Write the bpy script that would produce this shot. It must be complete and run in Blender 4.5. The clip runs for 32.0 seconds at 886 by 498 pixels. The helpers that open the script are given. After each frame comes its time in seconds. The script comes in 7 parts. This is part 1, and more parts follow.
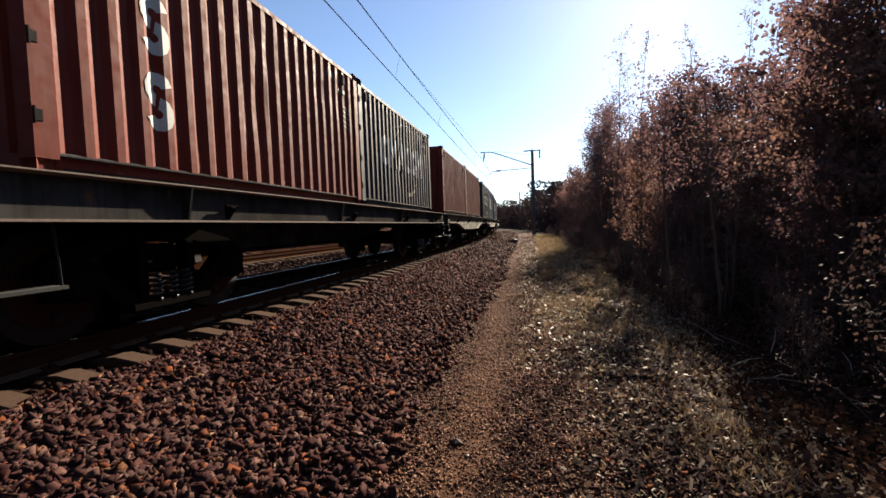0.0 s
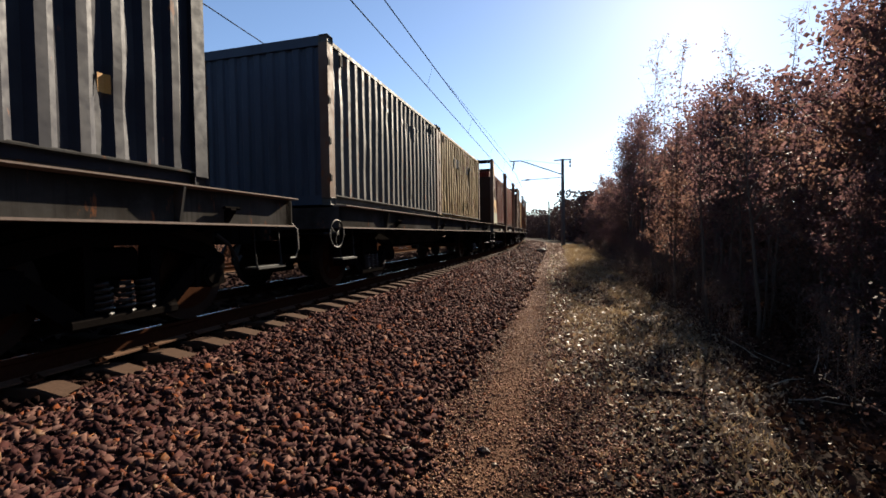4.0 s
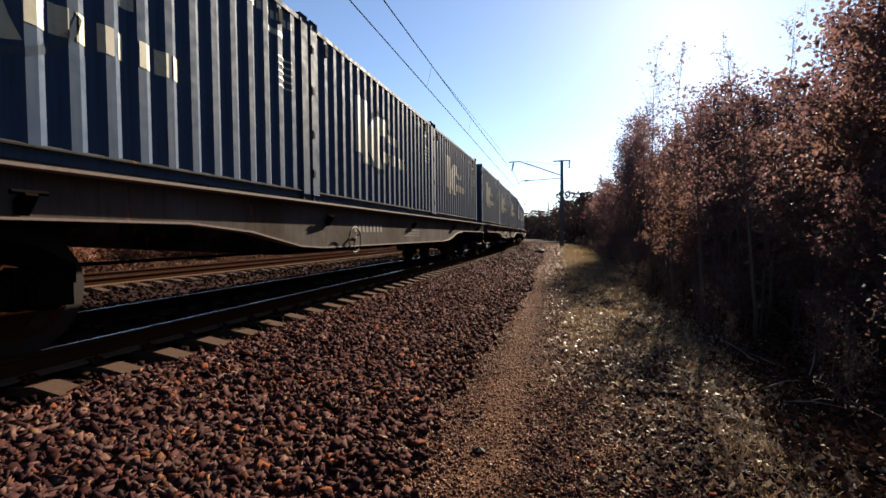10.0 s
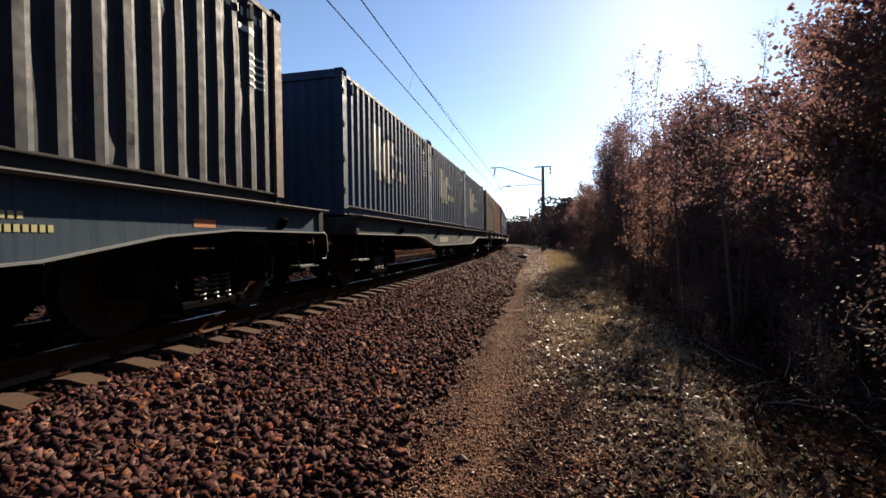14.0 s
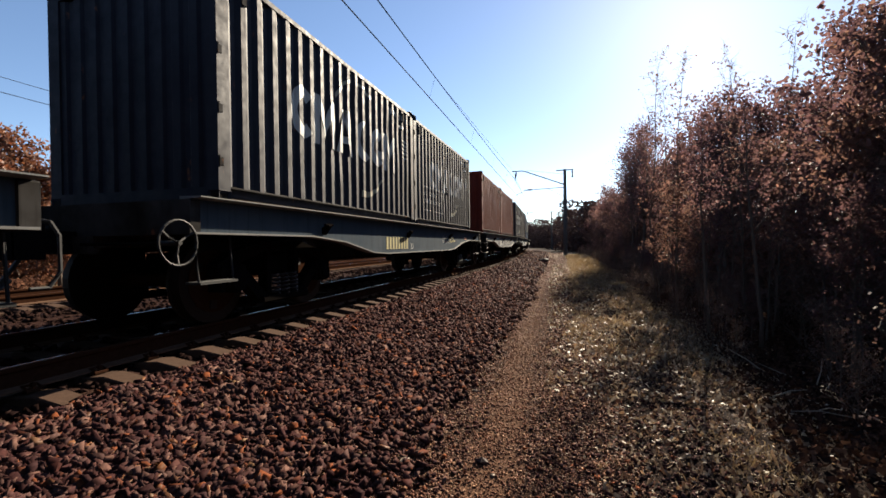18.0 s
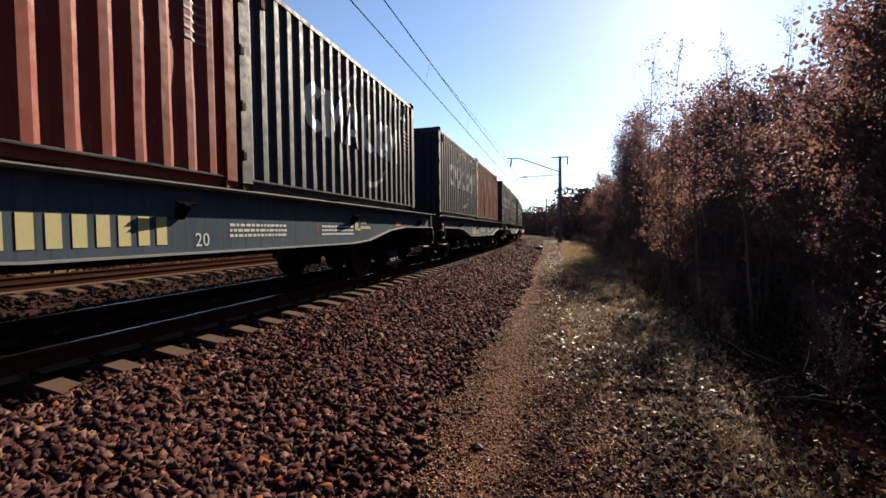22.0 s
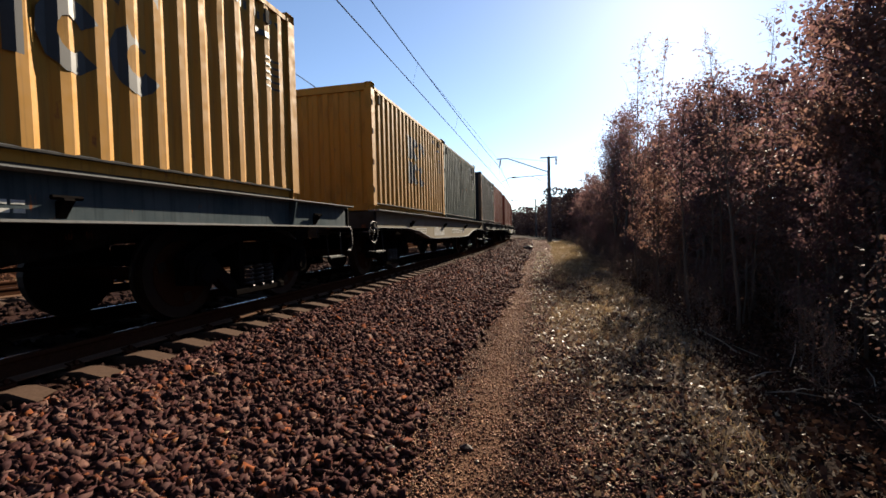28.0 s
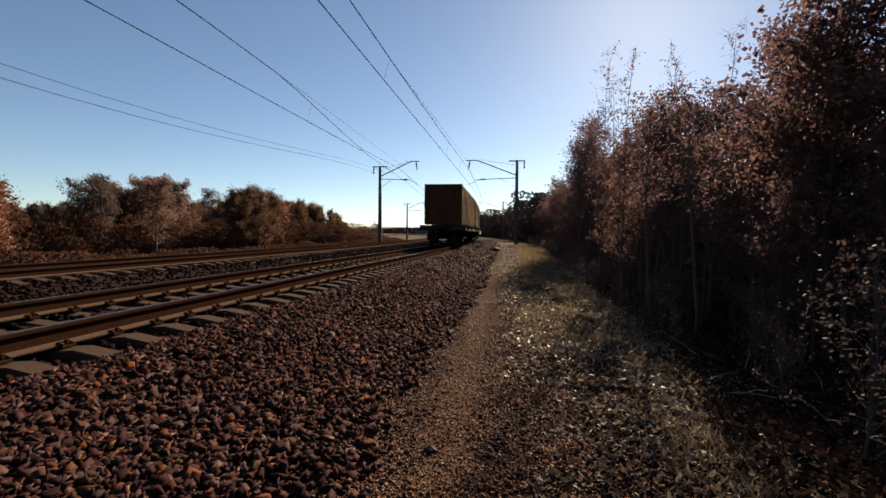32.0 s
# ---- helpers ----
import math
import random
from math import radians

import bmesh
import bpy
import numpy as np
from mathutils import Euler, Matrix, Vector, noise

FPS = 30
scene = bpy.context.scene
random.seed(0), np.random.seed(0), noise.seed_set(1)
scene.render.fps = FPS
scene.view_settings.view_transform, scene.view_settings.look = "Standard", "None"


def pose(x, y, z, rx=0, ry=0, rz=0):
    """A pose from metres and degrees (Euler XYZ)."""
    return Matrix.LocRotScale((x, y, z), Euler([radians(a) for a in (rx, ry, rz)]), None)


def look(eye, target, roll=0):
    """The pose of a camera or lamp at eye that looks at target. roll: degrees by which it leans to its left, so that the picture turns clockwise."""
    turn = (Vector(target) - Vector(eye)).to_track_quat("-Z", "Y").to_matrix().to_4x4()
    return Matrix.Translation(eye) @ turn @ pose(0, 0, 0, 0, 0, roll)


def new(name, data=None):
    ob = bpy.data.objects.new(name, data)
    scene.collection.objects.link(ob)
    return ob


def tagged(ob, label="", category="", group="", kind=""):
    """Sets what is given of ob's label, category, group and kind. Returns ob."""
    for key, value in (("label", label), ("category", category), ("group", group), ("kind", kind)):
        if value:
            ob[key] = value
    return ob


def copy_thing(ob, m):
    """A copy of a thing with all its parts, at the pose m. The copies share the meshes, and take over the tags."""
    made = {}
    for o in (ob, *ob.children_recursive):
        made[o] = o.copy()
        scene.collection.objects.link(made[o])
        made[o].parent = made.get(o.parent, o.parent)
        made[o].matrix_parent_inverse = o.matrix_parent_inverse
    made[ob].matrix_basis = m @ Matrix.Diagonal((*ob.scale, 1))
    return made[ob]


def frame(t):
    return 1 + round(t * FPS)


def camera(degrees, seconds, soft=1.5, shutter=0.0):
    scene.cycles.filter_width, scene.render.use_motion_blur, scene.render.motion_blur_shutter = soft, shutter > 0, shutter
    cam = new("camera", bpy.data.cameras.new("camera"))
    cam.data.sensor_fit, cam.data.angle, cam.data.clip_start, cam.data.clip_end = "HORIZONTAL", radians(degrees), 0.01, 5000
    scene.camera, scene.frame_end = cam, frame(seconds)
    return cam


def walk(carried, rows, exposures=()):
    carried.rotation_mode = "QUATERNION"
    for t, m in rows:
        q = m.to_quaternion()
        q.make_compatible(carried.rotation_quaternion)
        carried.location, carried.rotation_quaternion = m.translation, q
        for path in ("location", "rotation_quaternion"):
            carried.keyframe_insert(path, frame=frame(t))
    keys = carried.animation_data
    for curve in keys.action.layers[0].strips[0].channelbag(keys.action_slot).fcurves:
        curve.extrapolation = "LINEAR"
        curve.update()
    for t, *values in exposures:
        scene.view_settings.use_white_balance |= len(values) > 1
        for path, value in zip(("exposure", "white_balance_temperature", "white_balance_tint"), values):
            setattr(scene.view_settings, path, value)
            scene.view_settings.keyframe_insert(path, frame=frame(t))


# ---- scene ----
from collections import defaultdict

random.seed(7)

# ---- the camera: held by a standing person, with small sways ----
CAMERA_ROWS = [  # seconds, x, y, z, turn to the right, tilt up, lean
    (0.0, -0.003, 0.017, 1.544, -11.79, -2.85, -2.05), (0.5, -0.002, -0.002, 1.545, -13.02, -2.38, -2.24), (1.0, -0.001, -0.003, 1.551, -13.79, -2.18, -2.22),
    (1.5, -0.005, -0.006, 1.549, -14.31, -1.93, -2.13), (2.0, -0.006, -0.004, 1.547, -14.2, -2.17, -1.89), (2.5, -0.013, -0.026, 1.552, -14.98, -1.89, -1.29),
    (3.0, -0.027, -0.026, 1.55, -15.3, -1.82, -0.57), (3.5, -0.023, -0.034, 1.55, -15.49, -1.66, -0.44), (4.0, -0.031, -0.026, 1.545, -15.21, -1.77, -0.85),
    (4.5, -0.032, -0.004, 1.548, -12.4, -1.47, -0.77), (6.5, -0.013, -0.015, 1.546, -11.67, -1.3, -1.77), (7.0, -0.014, -0.03, 1.55, -13.12, -1.27, -1.76),
    (7.5, -0.006, -0.022, 1.55, -14.15, -1.28, -1.62), (8.0, -0.005, -0.025, 1.55, -14.57, -1.32, -1.29), (8.5, -0.004, -0.028, 1.546, -14.72, -1.31, -0.94),
    (9.0, -0.0, -0.025, 1.55, -14.87, -1.57, -0.75), (9.5, -0.007, -0.038, 1.551, -15.1, -1.55, -0.63), (10.0, -0.008, -0.035, 1.55, -15.11, -1.73, -0.6),
    (10.5, -0.008, -0.035, 1.55, -15.26, -1.53, -0.51), (11.0, -0.016, -0.038, 1.549, -15.32, -1.1, -0.22), (11.5, -0.017, -0.039, 1.55, -15.23, -1.4, -0.46),
    (12.0, -0.025, 0.001, 1.542, -13.36, -1.16, -0.73), (12.5, -0.024, 0.006, 1.539, -12.85, -0.77, -0.44), (13.0, -0.019, 0.021, 1.534, -12.15, -0.56, -0.71),
    (13.5, -0.021, 0.027, 1.533, -11.59, -0.84, -0.46), (14.0, -0.01, 0.016, 1.539, -12.87, -1.05, -0.75), (14.5, -0.003, -0.022, 1.541, -14.81, -0.36, -0.97),
    (16.5, -0.01, -0.031, 1.543, -15.3, -0.41, -0.51), (17.0, 0.001, -0.028, 1.543, -15.26, -0.46, -0.87), (17.5, 0.0, -0.034, 1.545, -15.4, -0.51, -0.66),
    (18.0, 0.002, -0.032, 1.543, -15.54, -0.52, -0.76), (18.5, 0.002, -0.033, 1.543, -15.74, -0.53, -0.69), (19.0, 0.0, -0.042, 1.542, -15.46, -0.46, -0.83),
    (19.5, -0.008, -0.022, 1.537, -14.09, -1.07, -0.73), (20.0, -0.015, -0.017, 1.54, -13.79, -1.37, -0.38), (20.5, -0.01, -0.007, 1.539, -13.05, -1.36, -0.7),
    (21.0, -0.01, -0.006, 1.54, -12.94, -1.4, -0.97), (21.5, 0.001, -0.05, 1.56, -14.12, -2.02, -0.73), (22.0, -0.001, -0.064, 1.569, -14.89, -2.21, -0.65),
    (22.5, -0.004, -0.073, 1.567, -15.33, -2.21, -0.35), (23.0, 0.005, -0.08, 1.566, -16.03, -1.99, -0.24), (23.5, -0.005, -0.068, 1.566, -15.37, -2.24, -0.06),
    (24.0, 0.007, -0.071, 1.569, -15.71, -2.14, -0.29), (24.5, 0.013, -0.087, 1.574, -16.17, -2.09, -0.46), (25.0, 0.009, -0.091, 1.571, -16.1, -2.11, -0.67),
    (25.5, 0.004, -0.048, 1.563, -15.01, -2.18, -0.8), (27.5, 0.008, -0.003, 1.543, -12.76, -2.24, -1.24), (28.0, 0.015, -0.014, 1.548, -13.67, -2.07, -1.25),
    (28.5, 0.023, -0.028, 1.548, -14.3, -1.86, -0.93), (29.0, 0.019, -0.019, 1.544, -14.08, -1.89, -0.88), (29.5, 0.009, -0.006, 1.54, -13.56, -2.21, -0.6),
    (30.0, -0.004, 0.009, 1.537, -13.03, -2.16, -0.82), (30.5, -0.013, 0.045, 1.522, -11.86, -2.41, -0.35), (31.0, -0.014, 0.054, 1.515, -11.33, -2.32, -0.23),
    (31.5, -0.015, 0.073, 1.508, -10.64, -2.19, -0.11), (32.0, -0.026, 0.092, 1.502, -9.43, -2.05, 0.47)
]


def aim(x, y, z, turn, tilt, lean):
    return pose(x, y, z, 90 + tilt, 0, -turn) @ pose(0, 0, 0, 0, 0, lean)


cam = camera(89.46, 32.0, soft=1.6)
walk(cam, [(r[0], aim(*r[1:])) for r in CAMERA_ROWS],
     exposures=[(0, 1.94, 6580, 10), (28.6, 1.94, 6580, 10), (29.4, 1.80, 6640, 10), (30.5, 1.64, 6760, 9), (31, 1.54, 6860, 9), (32, 1.30, 6900, 8)])

# ---- daylight: low autumn sun ahead, a little to the right ----
SUN_TURN, SUN_HEIGHT = 14.3, 25.9
world = bpy.data.worlds.new("sky")
scene.world = world
world.use_nodes = True
sky = world.node_tree.nodes.new("ShaderNodeTexSky")
sky.sky_type, sky.sun_disc = "NISHITA", False
sky.sun_elevation, sky.sun_rotation = radians(SUN_HEIGHT), radians(SUN_TURN)
sky.air_density, sky.dust_density, sky.ozone_density = 0.76, 0.15, 2.1
back = world.node_tree.nodes["Background"]
back.inputs["Strength"].default_value = 0.050
world.node_tree.links.new(sky.outputs[0], back.inputs["Color"])
sun = new("sun", bpy.data.lights.new("sun", "SUN"))
sun.data.energy, sun.data.angle, sun.data.color = 5.0, radians(0.55), (1.0, 0.87, 0.69)
sx, sy, sz = (math.sin(radians(SUN_TURN)) * math.cos(radians(SUN_HEIGHT)),
              math.cos(radians(SUN_TURN)) * math.cos(radians(SUN_HEIGHT)), math.sin(radians(SUN_HEIGHT)))
sun.matrix_world = look((sx * 60, sy * 60, sz * 60), (0, 0, 0))

# ---- materials ----
BASE_SCALE = 0.43  # scales every base colour down, balanced against the raised exposure


def dull(c):
    return tuple(v * BASE_SCALE for v in c)


def nodes_of(name):
    m = bpy.data.materials.new(name)
    m.use_nodes = True
    t = m.node_tree
    return m, t, t.nodes["Principled BSDF"]


def put(t, kind, **values):
    n = t.nodes.new(kind)
    for key, value in values.items():
        if key in n.inputs:
            n.inputs[key].default_value = value
    return n


def ramp(t, source, stops):
    r = t.nodes.new("ShaderNodeValToRGB")
    e = r.color_ramp.elements
    e[0].position, e[0].color = stops[0][0], (*stops[0][1], 1)
    e[1].position, e[1].color = stops[-1][0], (*stops[-1][1], 1)
    for p, c in stops[1:-1]:
        e.new(p).color = (*c, 1)
    t.links.new(source, r.inputs[0])
    return r.outputs[0]


def noise_of(t, coords, scale, detail=6.0, stretch=None):
    n = put(t, "ShaderNodeTexNoise", Scale=scale, Detail=detail, Roughness=0.6)
    if stretch:
        m = t.nodes.new("ShaderNodeMapping")
        m.inputs["Scale"].default_value = stretch
        t.links.new(coords, m.inputs[0])
        coords = m.outputs[0]
    t.links.new(coords, n.inputs["Vector"])
    return n.outputs[0]


def mixed(t, factor, a, b, blend="MIX"):
    m = t.nodes.new("ShaderNodeMix")
    m.data_type, m.blend_type = "RGBA", blend
    for value, slot in ((factor, 0), (a, 6), (b, 7)):
        if isinstance(value, (int, float)):
            m.inputs[slot].default_value = value
        elif isinstance(value, tuple):
            m.inputs[slot].default_value = (*value, 1)
        else:
            t.links.new(value, m.inputs[slot])
    return m.outputs[2]


def bumped(t, bsdf, height, strength, distance):
    b = put(t, "ShaderNodeBump", Strength=strength, Distance=distance)
    t.links.new(height, b.inputs["Height"])
    t.links.new(b.outputs[0], bsdf.inputs["Normal"])


def coords_of(t, kind="Object"):
    return t.nodes.new("ShaderNodeTexCoord").outputs[kind]


def plain(name, colour, rough=0.6, metal=0.0, vary=0.3, scale=8.0, bump=0.2, gloss=0.25):
    """A surface with grain and stains at two scales."""
    colour = dull(colour)
    m, t, b = nodes_of(name)
    c = coords_of(t)
    dark = tuple(v * (1 - vary) for v in colour)
    light = tuple(min(1, v * (1 + vary * 0.6)) for v in colour)
    fine = ramp(t, noise_of(t, c, scale * 6), [(0.3, dark), (0.7, light)])
    coarse = noise_of(t, c, scale * 0.4)
    t.links.new(mixed(t, coarse, fine, colour), b.inputs["Base Color"])
    b.inputs["Roughness"].default_value, b.inputs["Metallic"].default_value = rough, metal
    b.inputs["Specular IOR Level"].default_value = gloss
    if bump:
        bumped(t, b, noise_of(t, c, scale * 10), bump, 0.004)
    return m


def paint(name, colour, rust=0.35, fade=0.2, rough=0.6, gloss=0.075):
    """Old container paint: faded, streaked downwards, rust breaking through."""
    colour = dull(colour)
    m, t, b = nodes_of(name)
    c = coords_of(t)
    shift = t.nodes.new("ShaderNodeVectorMath")
    info = t.nodes.new("ShaderNodeObjectInfo")
    wide = t.nodes.new("ShaderNodeVectorMath")
    wide.operation = "SCALE"
    t.links.new(info.outputs["Random"], wide.inputs["Scale"])
    wide.inputs[0].default_value = (37.0, 53.0, 19.0)
    t.links.new(c, shift.inputs[0])
    t.links.new(wide.outputs[0], shift.inputs[1])
    v = shift.outputs[0]
    faded = tuple(min(1, k * (1 - fade) + fade * 0.20) for k in colour)
    blotch = ramp(t, noise_of(t, v, 1.3), [(0.35, (0, 0, 0)), (0.7, (1, 1, 1))])
    base = mixed(t, blotch, colour, faded)
    streak = ramp(t, noise_of(t, v, 3.0, 8.0, (1.0, 9.0, 0.35)), [(0.50, (0, 0, 0)), (0.66, (1, 1, 1))])
    dirt = tuple(k * 0.5 + 0.006 for k in colour)
    base = mixed(t, mixed(t, 0.55, (0.0, 0.0, 0.0), streak), base, dirt)
    spots = ramp(t, noise_of(t, v, 4.2, 10.0, (1.0, 2.2, 0.7)), [(0.70 - 0.16 * rust, (0, 0, 0)), (0.76 - 0.14 * rust, (1, 1, 1))])
    base = mixed(t, spots, base, (0.13, 0.05, 0.022))
    t.links.new(base, b.inputs["Base Color"])
    b.inputs["Specular IOR Level"].default_value = gloss
    r = ramp(t, noise_of(t, v, 9.0), [(0.3, (rough - 0.1,) * 3), (0.8, (rough + 0.25,) * 3)])
    t.links.new(r, b.inputs["Roughness"])
    bumped(t, b, noise_of(t, v, 2.2, 3.0), 0.35, 0.012)
    return m


def island(name, colours, rough=0.85, translucent=0.0, gloss=0.25):
    """Colour by piece, for stones, leaves and blades."""
    m, t, b = nodes_of(name)
    geo = t.nodes.new("ShaderNodeNewGeometry")
    stops = [(i / max(1, len(colours) - 1), dull(c)) for i, c in enumerate(colours)]
    col = ramp(t, geo.outputs["Random Per Island"], stops)
    fine = ramp(t, noise_of(t, coords_of(t), 60.0), [(0.3, (0.6, 0.6, 0.6)), (0.75, (1.15, 1.15, 1.15))])
    col = mixed(t, 1.0, col, fine, "MULTIPLY")
    t.links.new(col, b.inputs["Base Color"])
    b.inputs["Roughness"].default_value = rough
    b.inputs["Specular IOR Level"].default_value = gloss
    if translucent:
        tr = t.nodes.new("ShaderNodeBsdfTranslucent")
        t.links.new(col, tr.inputs["Color"])
        mx = t.nodes.new("ShaderNodeMixShader")
        mx.inputs[0].default_value = translucent
        t.links.new(b.outputs[0], mx.inputs[1])
        t.links.new(tr.outputs[0], mx.inputs[2])
        t.links.new(mx.outputs[0], t.nodes["Material Output"].inputs["Surface"])
    return m


def soil(name, a, b_, c_, scale=3.0):
    m, t, b = nodes_of(name)
    c = coords_of(t)
    big = ramp(t, noise_of(t, c, scale * 0.35), [(0.3, dull(a)), (0.5, dull(b_)), (0.72, dull(c_))])
    small = ramp(t, noise_of(t, c, scale * 12), [(0.3, (0.5, 0.5, 0.5)), (0.7, (1.3, 1.3, 1.3))])
    t.links.new(mixed(t, 1.0, big, small, "MULTIPLY"), b.inputs["Base Color"])
    b.inputs["Roughness"].default_value, b.inputs["Specular IOR Level"].default_value = 1.0, 0.03
    bumped(t, b, noise_of(t, c, scale * 14, 10.0), 0.8, 0.03)
    return m


